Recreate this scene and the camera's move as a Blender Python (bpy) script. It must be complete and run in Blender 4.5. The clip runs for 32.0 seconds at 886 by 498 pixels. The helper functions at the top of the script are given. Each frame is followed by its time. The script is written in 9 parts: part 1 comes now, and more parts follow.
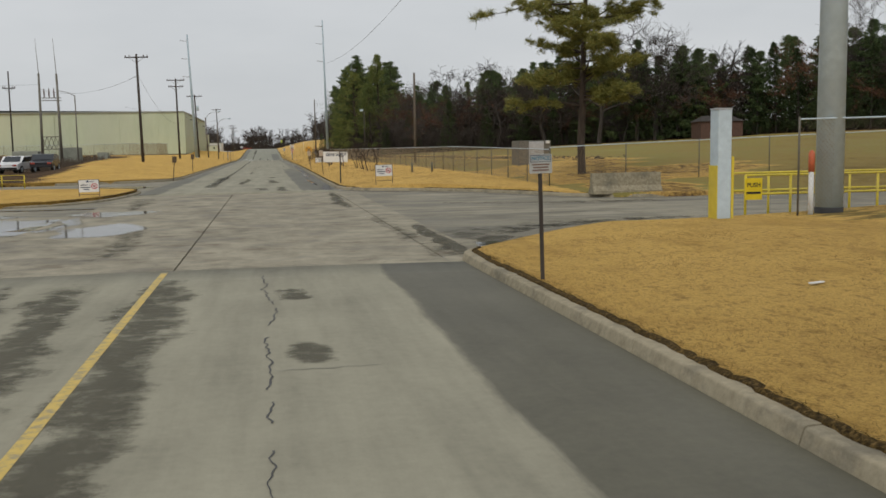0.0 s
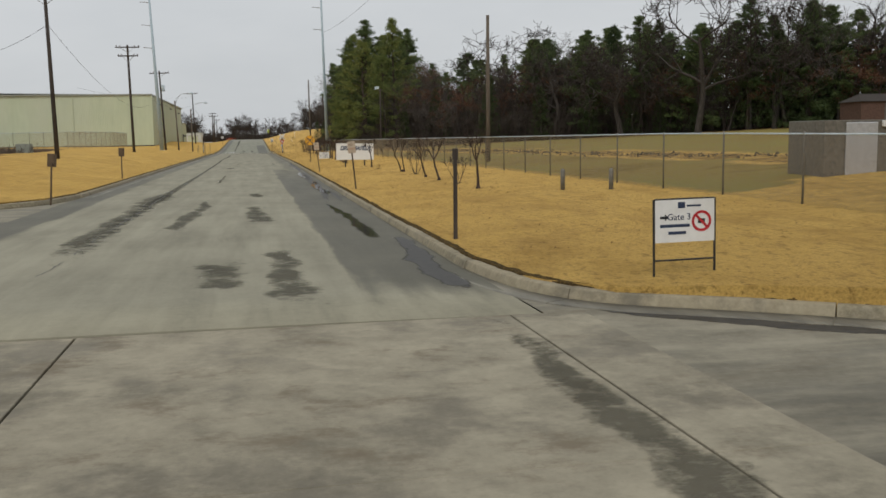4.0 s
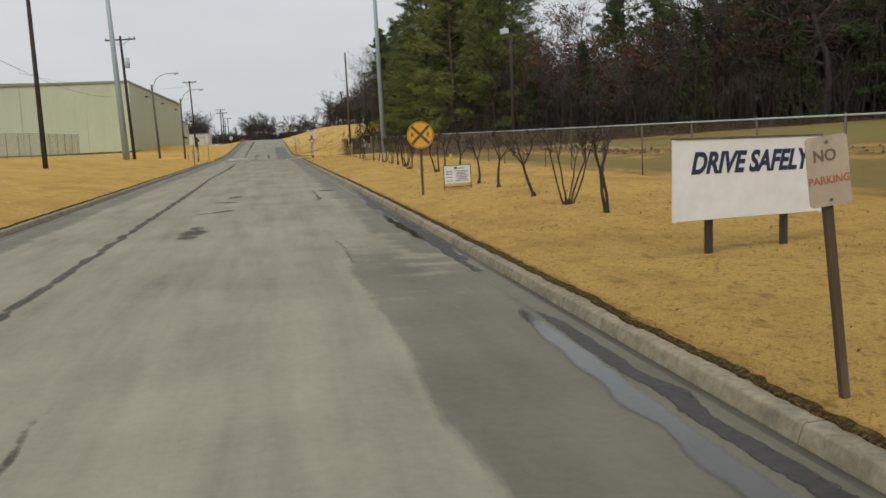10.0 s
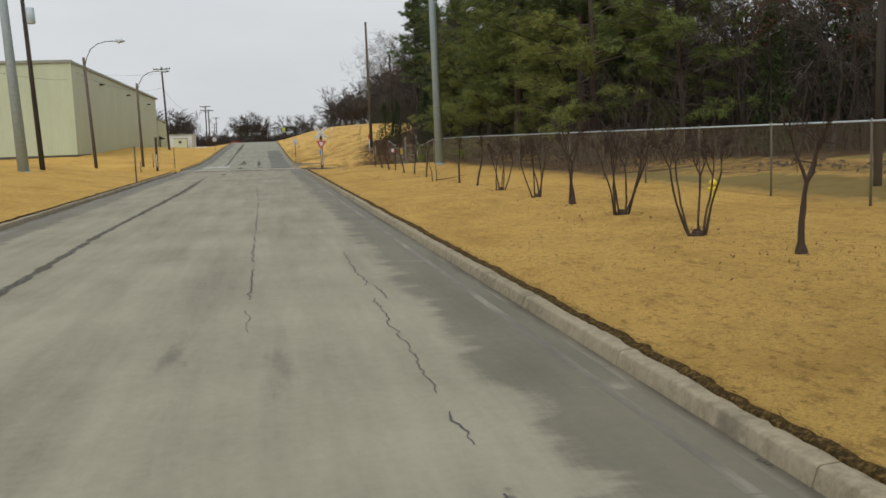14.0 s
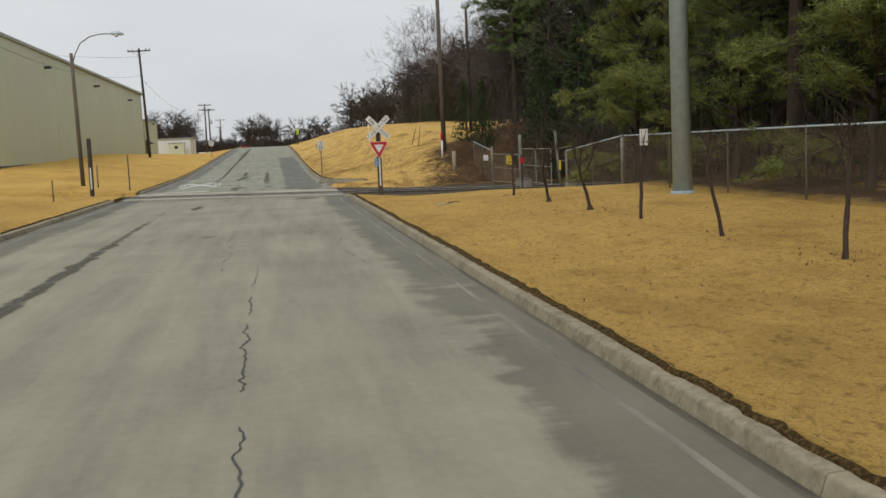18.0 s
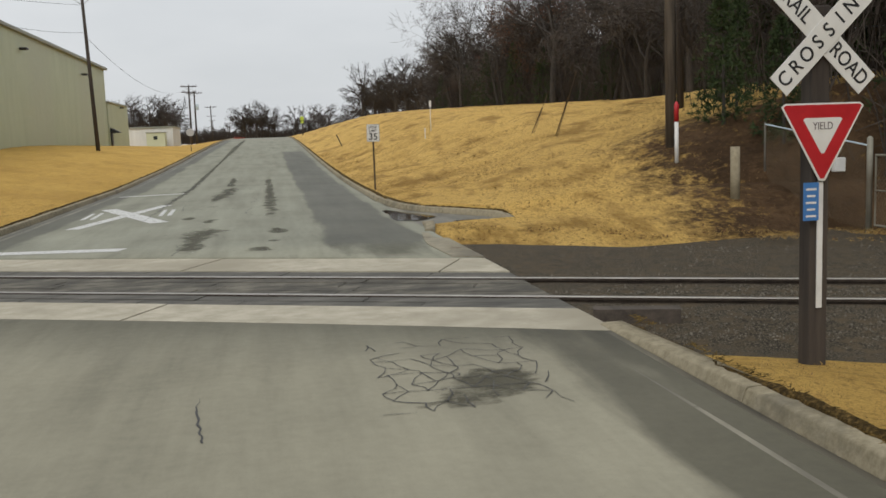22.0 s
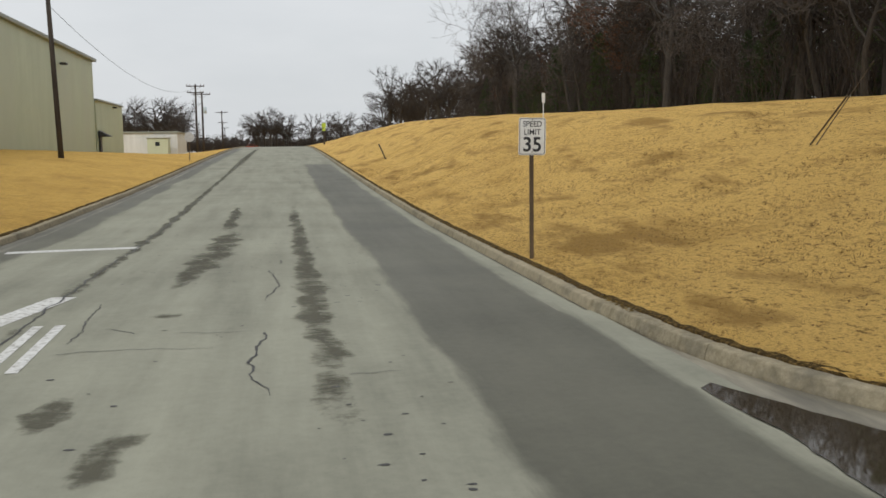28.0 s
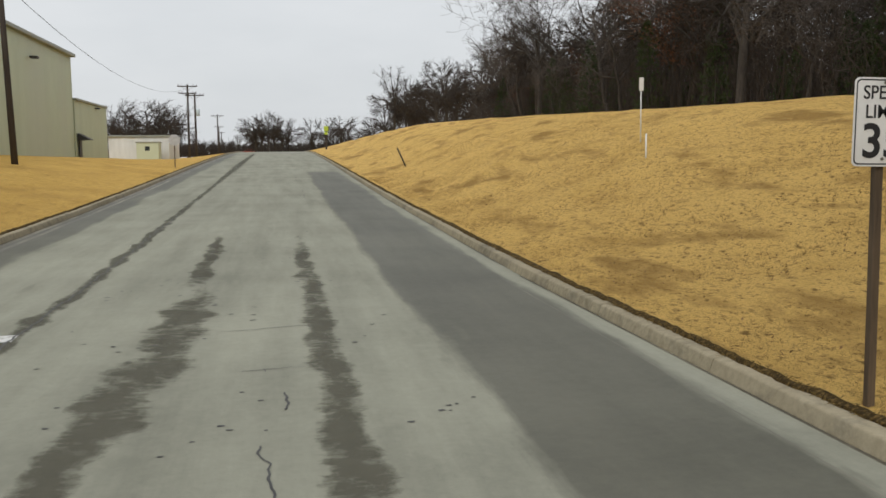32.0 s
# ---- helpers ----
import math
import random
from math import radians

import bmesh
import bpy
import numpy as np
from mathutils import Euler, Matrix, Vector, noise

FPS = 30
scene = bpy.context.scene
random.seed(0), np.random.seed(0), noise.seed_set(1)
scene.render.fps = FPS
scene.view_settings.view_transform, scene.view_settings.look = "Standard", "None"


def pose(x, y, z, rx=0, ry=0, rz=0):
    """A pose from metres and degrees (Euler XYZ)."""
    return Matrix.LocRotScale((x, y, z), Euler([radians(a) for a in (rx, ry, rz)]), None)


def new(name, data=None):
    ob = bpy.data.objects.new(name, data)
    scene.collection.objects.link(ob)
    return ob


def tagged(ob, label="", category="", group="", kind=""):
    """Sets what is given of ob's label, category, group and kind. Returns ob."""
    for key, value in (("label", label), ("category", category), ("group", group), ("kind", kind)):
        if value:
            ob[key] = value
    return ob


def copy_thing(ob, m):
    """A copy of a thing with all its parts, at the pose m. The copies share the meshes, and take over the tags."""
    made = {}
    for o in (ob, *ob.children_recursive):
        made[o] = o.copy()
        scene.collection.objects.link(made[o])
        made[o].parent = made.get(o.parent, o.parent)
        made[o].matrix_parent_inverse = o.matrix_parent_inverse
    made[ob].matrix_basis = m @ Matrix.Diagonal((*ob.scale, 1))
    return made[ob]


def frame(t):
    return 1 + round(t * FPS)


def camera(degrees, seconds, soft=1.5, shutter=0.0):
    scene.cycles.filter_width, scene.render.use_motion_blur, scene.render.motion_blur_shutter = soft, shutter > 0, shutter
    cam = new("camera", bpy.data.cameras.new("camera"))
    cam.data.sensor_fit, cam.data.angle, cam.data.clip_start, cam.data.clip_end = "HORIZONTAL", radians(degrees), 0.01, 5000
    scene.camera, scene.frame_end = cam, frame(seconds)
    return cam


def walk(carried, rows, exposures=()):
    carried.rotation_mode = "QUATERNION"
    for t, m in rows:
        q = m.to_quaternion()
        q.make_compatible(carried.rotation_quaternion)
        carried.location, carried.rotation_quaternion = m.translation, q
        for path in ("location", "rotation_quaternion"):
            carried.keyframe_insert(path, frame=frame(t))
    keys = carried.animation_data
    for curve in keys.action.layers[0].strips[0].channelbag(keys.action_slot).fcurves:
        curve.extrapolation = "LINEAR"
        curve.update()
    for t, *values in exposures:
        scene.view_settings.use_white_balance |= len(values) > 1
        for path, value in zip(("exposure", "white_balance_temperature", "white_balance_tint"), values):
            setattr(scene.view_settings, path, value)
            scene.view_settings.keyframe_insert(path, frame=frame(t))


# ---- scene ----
cam = camera(50.5, 32.0, soft=1.6)
# seconds, x, y, z, yaw, pitch, roll
ROWS = [
    (0.0, -0.309, 0.000, 2.035, -10.59, -6.15, 0.96),
    (0.5, -0.235, 4.793, 2.040, -10.76, -6.18, 0.92),
    (1.0, -0.167, 9.444, 2.042, -11.08, -6.20, 0.94),
    (1.5, -0.097, 13.999, 2.048, -11.29, -6.12, 0.95),
    (2.0, -0.040, 18.405, 2.053, -11.47, -6.21, 0.88),
    (2.5, -0.017, 22.707, 2.057, -11.08, -6.33, 0.94),
    (3.0, -0.016, 26.990, 2.060, -11.01, -6.47, 0.89),
    (3.5, -0.014, 31.258, 2.062, -11.29, -6.61, 0.76),
    (5.5, -0.049, 48.575, 2.056, -10.96, -6.87, 1.85),
    (6.0, -0.058, 52.952, 2.054, -10.37, -6.74, 2.07),
    (6.5, -0.070, 57.301, 2.049, -10.66, -6.58, 1.71),
    (7.0, -0.082, 61.670, 2.041, -10.94, -6.54, 1.70),
    (7.5, -0.072, 66.116, 2.036, -10.48, -6.67, 2.20),
    (8.0, 0.003, 70.529, 2.042, -10.58, -6.70, 2.16),
    (8.5, 0.074, 74.828, 2.050, -10.86, -6.65, 2.34),
    (9.0, 0.145, 78.944, 2.056, -10.66, -6.74, 2.53),
    (9.5, 0.169, 83.138, 2.061, -10.37, -6.87, 2.59),
    (10.0, 0.187, 87.349, 2.062, -10.39, -6.95, 2.52),
    (10.5, 0.223, 91.544, 2.058, -10.53, -6.89, 2.58),
    (11.0, 0.263, 95.717, 2.051, -10.78, -6.72, 2.58),
    (11.5, 0.306, 99.917, 2.044, -10.93, -6.74, 2.51),
    (12.0, 0.353, 104.272, 2.038, -11.12, -6.82, 2.66),
    (12.5, 0.424, 108.586, 2.037, -10.55, -6.97, 2.97),
    (13.0, 0.466, 112.901, 2.042, -10.57, -6.85, 2.27),
    (13.5, 0.496, 117.211, 2.046, -10.85, -6.90, 2.08),
    (14.0, 0.519, 121.512, 2.049, -10.73, -6.71, 2.00),
    (14.5, 0.533, 125.776, 2.050, -10.41, -6.53, 2.06),
    (16.5, 0.513, 142.651, 2.055, -10.42, -6.37, 2.07),
    (17.0, 0.499, 146.814, 2.055, -10.72, -6.40, 2.06),
    (17.5, 0.507, 150.974, 2.060, -10.83, -6.44, 2.14),
    (18.0, 0.501, 155.083, 2.062, -10.15, -6.46, 2.38),
    (18.5, 0.444, 159.275, 2.067, -10.58, -6.58, 2.40),
    (19.0, 0.368, 163.331, 2.070, -10.38, -6.58, 2.55),
    (19.5, 0.286, 167.256, 2.068, -9.66, -6.52, 2.36),
    (20.0, 0.205, 171.146, 2.062, -9.87, -6.46, 2.18),
    (20.5, 0.124, 175.102, 2.056, -10.27, -6.49, 1.84),
    (21.0, 0.077, 179.108, 2.054, -10.08, -6.46, 1.99),
    (21.5, 0.054, 183.178, 2.052, -9.91, -6.65, 2.12),
    (22.0, 0.002, 186.950, 2.050, -10.38, -6.89, 2.00),
    (22.5, -0.067, 190.066, 2.045, -10.13, -7.21, 2.11),
    (23.0, -0.145, 192.773, 2.042, -9.55, -7.25, 1.93),
    (23.5, -0.196, 195.027, 2.038, -9.46, -6.64, 1.70),
    (24.0, -0.250, 196.855, 2.031, -9.42, -6.83, 1.40),
    (24.5, -0.273, 198.303, 2.026, -9.71, -7.21, 1.48),
    (26.5, -0.428, 202.853, 2.036, -10.18, -7.08, 0.27),
    (27.0, -0.440, 203.857, 2.037, -10.21, -6.53, 0.40),
    (27.5, -0.454, 204.877, 2.038, -9.51, -6.54, 0.48),
    (28.0, -0.440, 205.888, 2.040, -9.62, -6.07, 0.72),
    (28.5, -0.446, 206.994, 2.043, -9.75, -6.29, 0.76),
    (29.0, -0.449, 208.111, 2.046, -9.99, -5.77, 0.82),
    (29.5, -0.448, 209.211, 2.048, -10.15, -5.90, 0.84),
    (30.0, -0.465, 210.381, 2.050, -10.23, -6.07, 0.69),
    (30.5, -0.463, 211.540, 2.050, -10.28, -6.32, 1.10),
    (31.0, -0.504, 212.769, 2.052, -9.75, -6.47, 0.95),
    (31.5, -0.524, 214.022, 2.049, -9.76, -5.75, 0.66),
    (32.0, -0.524, 215.264, 2.037, -9.74, -5.73, 0.62),
]
walk(cam, [(t, pose(x, y, z, 90 + pitch, roll, yaw)) for t, x, y, z, yaw, pitch, roll in ROWS],
     exposures=[(0, 0.0), (6, 0.02), (13, 0.16), (24, 0.2), (32, 0.26)])

# ---- light: an overcast winter day ----
SUN_EL, SUN_AZ = 48.0, 200.0
world = bpy.data.worlds.new("overcast_sky")
scene.world = world
world.use_nodes = True
wn, wl = world.node_tree.nodes, world.node_tree.links
wn.clear()
w_out = wn.new("ShaderNodeOutputWorld")
w_bg = wn.new("ShaderNodeBackground")
w_sky = wn.new("ShaderNodeTexSky")
w_sky.sky_type = 'NISHITA'
w_sky.sun_disc = False
w_sky.sun_elevation = radians(SUN_EL)
w_sky.sun_rotation = radians(SUN_AZ)
w_sky.air_density, w_sky.dust_density = 1.0, 4.0
w_tex = wn.new("ShaderNodeTexCoord")
w_map = wn.new("ShaderNodeMapping")
w_map.inputs["Scale"].default_value = (1.0, 1.0, 3.2)
w_noise = wn.new("ShaderNodeTexNoise")
w_noise.inputs["Scale"].default_value = 2.2
w_noise.inputs["Detail"].default_value = 5.0
w_noise.inputs["Roughness"].default_value = 0.55
w_ramp = wn.new("ShaderNodeValToRGB")
w_ramp.color_ramp.elements[0].position, w_ramp.color_ramp.elements[1].position = 0.25, 0.78
w_ramp.color_ramp.elements[0].color = (5.4, 5.65, 5.85, 1)
w_ramp.color_ramp.elements[1].color = (6.9, 7.05, 7.2, 1)
w_mix = wn.new("ShaderNodeMix")
w_mix.data_type = 'RGBA'
w_mix.inputs[0].default_value = 0.93
wl.new(w_tex.outputs["Generated"], w_map.inputs["Vector"])
wl.new(w_map.outputs["Vector"], w_noise.inputs["Vector"])
wl.new(w_noise.outputs["Fac"], w_ramp.inputs["Fac"])
wl.new(w_sky.outputs["Color"], w_mix.inputs[6])
wl.new(w_ramp.outputs["Color"], w_mix.inputs[7])
wl.new(w_mix.outputs[2], w_bg.inputs["Color"])
w_bg.inputs["Strength"].default_value = 0.1
wl.new(w_bg.outputs["Background"], w_out.inputs["Surface"])
sun_lamp = bpy.data.lights.new("sun", 'SUN')
sun_lamp.energy, sun_lamp.angle, sun_lamp.color = 1.3, radians(40), (1.0, 0.97, 0.93)
sun_ob = new("sun", sun_lamp)
sun_ob.matrix_world = pose(0, 0, 60, 90 - SUN_EL, 0, -SUN_AZ + 180)

# ---- small tools ----
def lerp(v, xs, ys):
    return float(np.interp(v, xs, ys))


def mesh_of(name, bm, mats, smooth=False):
    me = bpy.data.meshes.new(name)
    bm.to_mesh(me)
    bm.free()
    for m in (mats if isinstance(mats, (list, tuple)) else [mats]):
        me.materials.append(m)
    if smooth:
        me.polygons.foreach_set("use_smooth", [True] * len(me.polygons))
    return me


def data_mesh(name, verts, faces, mats, smooth=False, slots=None):
    me = bpy.data.meshes.new(name)
    me.from_pydata([tuple(v) for v in verts], [], faces)
    for m in (mats if isinstance(mats, (list, tuple)) else [mats]):
        me.materials.append(m)
    if slots is not None:
        me.polygons.foreach_set("material_index", slots)
    if smooth:
        me.polygons.foreach_set("use_smooth", [True] * len(me.polygons))
    me.update()
    return me


def part(name, bm, material, parent, label="", smooth=False, at=None):
    me = bm if isinstance(bm, bpy.types.Mesh) else mesh_of(name, bm, material, smooth)
    ob = new(name, me)
    if parent is not None:
        ob.parent = parent
    if at is not None:
        ob.matrix_basis = at
    if label:
        ob["label"] = label
    return ob


def thing(name, m, label, category, group="", kind=""):
    ob = new(name)
    ob.empty_display_size = 0.2
    ob.matrix_basis = m
    return tagged(ob, label, category, group, kind)


def add_box(bm, x0, x1, y0, y1, z0, z1, bevel=0.0, m=None):
    r = bmesh.ops.create_cube(bm, size=1.0)
    vs = r["verts"]
    for v in vs:
        v.co = Vector(((x0 + x1) / 2 + v.co.x * (x1 - x0), (y0 + y1) / 2 + v.co.y * (y1 - y0), (z0 + z1) / 2 + v.co.z * (z1 - z0)))
    if bevel > 0:
        es = list({e for v in vs for e in v.link_edges})
        g = bmesh.ops.bevel(bm, geom=es, offset=bevel, segments=1, affect='EDGES')
        vs = list({v for f in g["faces"] for v in f.verts} | {v for v in vs if v.is_valid})
    if m is not None:
        bmesh.ops.transform(bm, matrix=m, verts=[v for v in vs if v.is_valid])
    return bm


def box(x0, x1, y0, y1, z0, z1, bevel=0.0, m=None):
    return add_box(bmesh.new(), x0, x1, y0, y1, z0, z1, bevel, m)


def add_tube(bm, pts, radii, sides=8, caps=True):
    pts = [Vector(p) for p in pts]
    if not isinstance(radii, (list, tuple)):
        radii = [radii] * len(pts)
    rings = []
    for i, p in enumerate(pts):
        d = (pts[min(i + 1, len(pts) - 1)] - pts[max(i - 1, 0)]).normalized()
        u = d.orthogonal().normalized() if i == 0 else (u - d * u.dot(d)).normalized()
        w = d.cross(u)
        rings.append([bm.verts.new(p + (u * math.cos(2 * math.pi * k / sides) + w * math.sin(2 * math.pi * k / sides)) * radii[i]) for k in range(sides)])
    for a, b in zip(rings, rings[1:]):
        for k in range(sides):
            bm.faces.new((a[k], a[(k + 1) % sides], b[(k + 1) % sides], b[k]))
    if caps:
        bm.faces.new(list(reversed(rings[0])))
        bm.faces.new(rings[-1])
    return bm


def tube(pts, radii, sides=8, caps=True):
    return add_tube(bmesh.new(), pts, radii, sides, caps)


def plate(outline, y0, y1, bevel=0.0):
    """A flat plate with an outline in x, z and a thickness along y."""
    bm = bmesh.new()
    a = [bm.verts.new((x, y0, z)) for x, z in outline]
    b = [bm.verts.new((x, y1, z)) for x, z in outline]
    n = len(outline)
    bm.faces.new(a)
    bm.faces.new(list(reversed(b)))
    for k in range(n):
        bm.faces.new((a[(k + 1) % n], a[k], b[k], b[(k + 1) % n]))
    bmesh.ops.recalc_face_normals(bm, faces=bm.faces[:])
    return bm


def lettering(text, size, material, parent, m, shear=0.0, bold=0.0, stretch=1.0):
    cu = bpy.data.curves.new("lettering", 'FONT')
    cu.body, cu.size, cu.align_x, cu.align_y = text, size, 'CENTER', 'CENTER'
    cu.shear, cu.offset, cu.extrude = shear, bold, 0.0015
    tmp = bpy.data.objects.new("lettering", cu)
    me = bpy.data.meshes.new_from_object(tmp)
    me.name = "lettering"
    me.transform(Matrix.Diagonal((stretch, 1, 1, 1)))
    me.materials.clear()
    me.materials.append(material)
    bpy.data.objects.remove(tmp)
    ob = new("lettering", me)
    ob.parent = parent
    ob.matrix_basis = m
    return ob


def rounded(w, h, r, n=4):
    out = []
    for cx, cz, a0 in ((w / 2 - r, h / 2 - r, 0), (-w / 2 + r, h / 2 - r, 90), (-w / 2 + r, -h / 2 + r, 180), (w / 2 - r, -h / 2 + r, 270)):
        for k in range(n + 1):
            a = radians(a0 + 90 * k / n)
            out.append((cx + r * math.cos(a), cz + r * math.sin(a)))
    return out


def disc(r, n=28):
    return [(r * math.cos(2 * math.pi * k / n), r * math.sin(2 * math.pi * k / n)) for k in range(n)]


# ---- materials ----
def mat(name, color, rough=0.8, metal=0.0, spec=0.5):
    m = bpy.data.materials.new(name)
    m.use_nodes = True
    b = m.node_tree.nodes["Principled BSDF"]
    b.inputs["Base Color"].default_value = (*color, 1)
    b.inputs["Roughness"].default_value = rough
    b.inputs["Metallic"].default_value = metal
    b.inputs["Specular IOR Level"].default_value = spec
    return m


class Nodes:
    """Short calls for building node trees."""

    def __init__(self, material):
        self.t = material.node_tree
        self.b = self.t.nodes["Principled BSDF"]
        self.out = self.t.nodes["Material Output"]

    def node(self, kind, **kw):
        n = self.t.nodes.new(kind)
        for k, v in kw.items():
            n.inputs[k].default_value = v
        return n

    def link(self, a, b):
        self.t.links.new(a, b)

    def coords(self, scale=(1, 1, 1), kind="Object"):
        if kind == "World":
            g = self.node("ShaderNodeNewGeometry").outputs["Position"]
        else:
            g = self.node("ShaderNodeTexCoord").outputs[kind]
        mp = self.node("ShaderNodeMapping")
        mp.inputs["Scale"].default_value = scale
        self.link(g, mp.inputs["Vector"])
        return mp.outputs["Vector"]

    def noise(self, vec, scale, detail=4.0, rough=0.55, out="Fac"):
        n = self.node("ShaderNodeTexNoise", Scale=scale, Detail=detail, Roughness=rough)
        self.link(vec, n.inputs["Vector"])
        return n.outputs[out]

    def ramp(self, fac, stops):
        n = self.node("ShaderNodeValToRGB")
        e = n.color_ramp.elements
        while len(e) < len(stops):
            e.new(0.5)
        for el, (p, c) in zip(e, stops):
            el.position, el.color = p, (*c, 1) if len(c) == 3 else c
        self.link(fac, n.inputs["Fac"])
        return n.outputs["Color"]

    def math(self, op, a, b=0.0, clamp=False):
        n = self.node("ShaderNodeMath")
        n.operation, n.use_clamp = op, clamp
        for s, v in zip(n.inputs, (a, b)):
            if isinstance(v, (int, float)):
                s.default_value = v
            else:
                self.link(v, s)
        return n.outputs[0]

    def mix(self, fac, a, b, mode='MIX'):
        n = self.node("ShaderNodeMix")
        n.data_type, n.blend_type = 'RGBA', mode
        for s, v in zip((n.inputs[0], n.inputs[6], n.inputs[7]), (fac, a, b)):
            if isinstance(v, (int, float)):
                s.default_value = v
            elif isinstance(v, tuple):
                s.default_value = (*v, 1) if len(v) == 3 else v
            else:
                self.link(v, s)
        return n.outputs[2]

    def band(self, v, lo, hi, soft):
        """1 between lo and hi, with soft edges."""
        a = self.math('MULTIPLY', self.math('SUBTRACT', v, lo), 1 / soft, True)
        b = self.math('MULTIPLY', self.math('SUBTRACT', hi, v), 1 / soft, True)
        return self.math('MULTIPLY', a, b)

    def bump(self, height, strength, distance):
        n = self.node("ShaderNodeBump", Strength=strength, Distance=distance)
        self.link(height, n.inputs["Height"])
        self.link(n.outputs["Normal"], self.b.inputs["Normal"])


def grainy(name, stops, scale, rough=0.8, metal=0.0, bump=0.3, dist=0.01, stretch=(1, 1, 1), stain=None, kind="Object", spec=0.5):
    """A surface with fine grain and larger stains."""
    m = mat(name, stops[0][1], rough, metal, spec)
    n = Nodes(m)
    v = n.coords(stretch, kind)
    f = n.noise(v, scale, 6.0, 0.65)
    c = n.ramp(f, stops)
    if stain:
        big = n.noise(v, scale * 0.13, 3.0)
        c = n.mix(n.math('MULTIPLY', n.math('SUBTRACT', big, 0.45), 4.0, True), c, stain)
    n.link(c, n.b.inputs["Base Color"])
    if bump:
        n.bump(f, bump, dist)
    return m


def soil_mix(n, v, cols, big, small):
    a = n.noise(v, big, 5.0, 0.6)
    b = n.noise(v, small, 6.0, 0.7)
    return a, b, n.ramp(n.math('ADD', n.math('MULTIPLY', a, 0.6), n.math('MULTIPLY', b, 0.4)), cols)


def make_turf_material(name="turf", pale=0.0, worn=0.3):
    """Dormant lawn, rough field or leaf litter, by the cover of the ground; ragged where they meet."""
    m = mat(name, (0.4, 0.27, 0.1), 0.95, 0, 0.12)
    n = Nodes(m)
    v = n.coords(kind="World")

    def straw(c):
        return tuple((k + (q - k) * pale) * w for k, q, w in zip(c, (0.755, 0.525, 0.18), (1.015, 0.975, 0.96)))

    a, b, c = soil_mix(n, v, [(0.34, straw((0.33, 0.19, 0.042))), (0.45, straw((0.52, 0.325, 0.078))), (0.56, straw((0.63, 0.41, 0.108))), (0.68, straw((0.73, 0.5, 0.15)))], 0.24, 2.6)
    fine = n.noise(v, 30.0, 6.0, 0.8)
    c = n.mix(0.45, c, n.ramp(fine, [(0.36, (0.17, 0.10, 0.022)), (0.5, straw((0.56, 0.365, 0.094))), (0.66, straw((0.8, 0.57, 0.19)))]))
    thin = n.noise(n.coords((1.0, 0.6, 1.0), "World"), 0.5, 7.0, 0.72)
    bare = n.math('MULTIPLY', n.math('SUBTRACT', thin, 0.515), 5.0, True)
    c = n.mix(n.math('MULTIPLY', bare, 0.62), c, (0.37, 0.22, 0.052))
    # brown thatch in hollows; also paints the relief shading that the bump leaves weak
    thatch_shade = n.noise(n.coords((1.0, 0.45, 1.0), "World"), 3.4, 6.0, 0.75)
    dark = n.math('MULTIPLY', n.math('SUBTRACT', thatch_shade, 0.565), 9.0, True)
    c = n.mix(n.math('MULTIPLY', dark, 0.5), c, (0.16, 0.095, 0.027))
    speck = n.noise(n.coords((1.0, 0.55, 1.0), 'World'), 11.0, 5.0, 0.7)
    c = n.mix(n.math('MULTIPLY', n.math('MULTIPLY', n.math('SUBTRACT', speck, 0.55), 11.0, True), 0.26 + 0.46 * worn), c, (0.125, 0.068, 0.02))
    fleck = n.noise(n.coords((1.0, 0.7, 1.0), 'World'), 24.0, 4.0, 0.7)
    c = n.mix(n.math('MULTIPLY', n.math('MULTIPLY', n.math('SUBTRACT', fleck, 0.575), 11.0, True), 0.08 + 0.42 * worn), c, (0.15, 0.083, 0.026))
    # shade of the bank's ripples, painted as long brown streaks and scaled by worn
    ripple_shade = n.noise(n.coords((1.0, 0.34, 1.6), "World"), 0.75, 7.0, 0.62)
    c = n.mix(n.math('MULTIPLY', n.math('MULTIPLY', n.math('SUBTRACT', ripple_shade, 0.535), 9.0, True), worn * 0.66), c, (0.28, 0.165, 0.046))
    _, b2, c2 = soil_mix(n, v, [(0.34, (0.155, 0.108, 0.036)), (0.46, (0.27, 0.2, 0.064)), (0.57, (0.25, 0.218, 0.068)), (0.72, (0.38, 0.305, 0.115))], 0.09, 1.4)
    _, b3, c3 = soil_mix(n, v, [(0.32, (0.026, 0.016, 0.009)), (0.5, (0.08, 0.048, 0.025)), (0.7, (0.17, 0.105, 0.055))], 0.5, 7.0)
    jag = n.math('MULTIPLY', n.math('SUBTRACT', n.noise(v, 2.4, 8.0, 0.8), 0.5), 2.2)
    for attr, cc, soft in (("field", c2, 2.5), ("leafy", c3, 2.2)):
        at = n.node("ShaderNodeAttribute")
        at.attribute_name = attr
        k = n.math('ADD', at.outputs["Fac"], n.math('MULTIPLY', jag, n.math('MULTIPLY', at.outputs["Fac"], 1.6, True)))
        c = n.mix(n.math('MULTIPLY', n.math('SUBTRACT', k, 0.35), soft, True), c, cc)
    n.link(c, n.b.inputs["Base Color"])
    ridge = n.noise(n.coords((1.0, 0.4, 1.0), "World"), 1.1, 5.0, 0.6)
    h = n.math('ADD', n.math('ADD', n.math('MULTIPLY', n.noise(v, 55.0, 4.0, 0.8), 0.4), n.math('MULTIPLY', b, 0.5)), n.math('MULTIPLY', ridge, 2.0 + 2.2 * worn))
    n.bump(h, 1.0, 0.10)
    return m


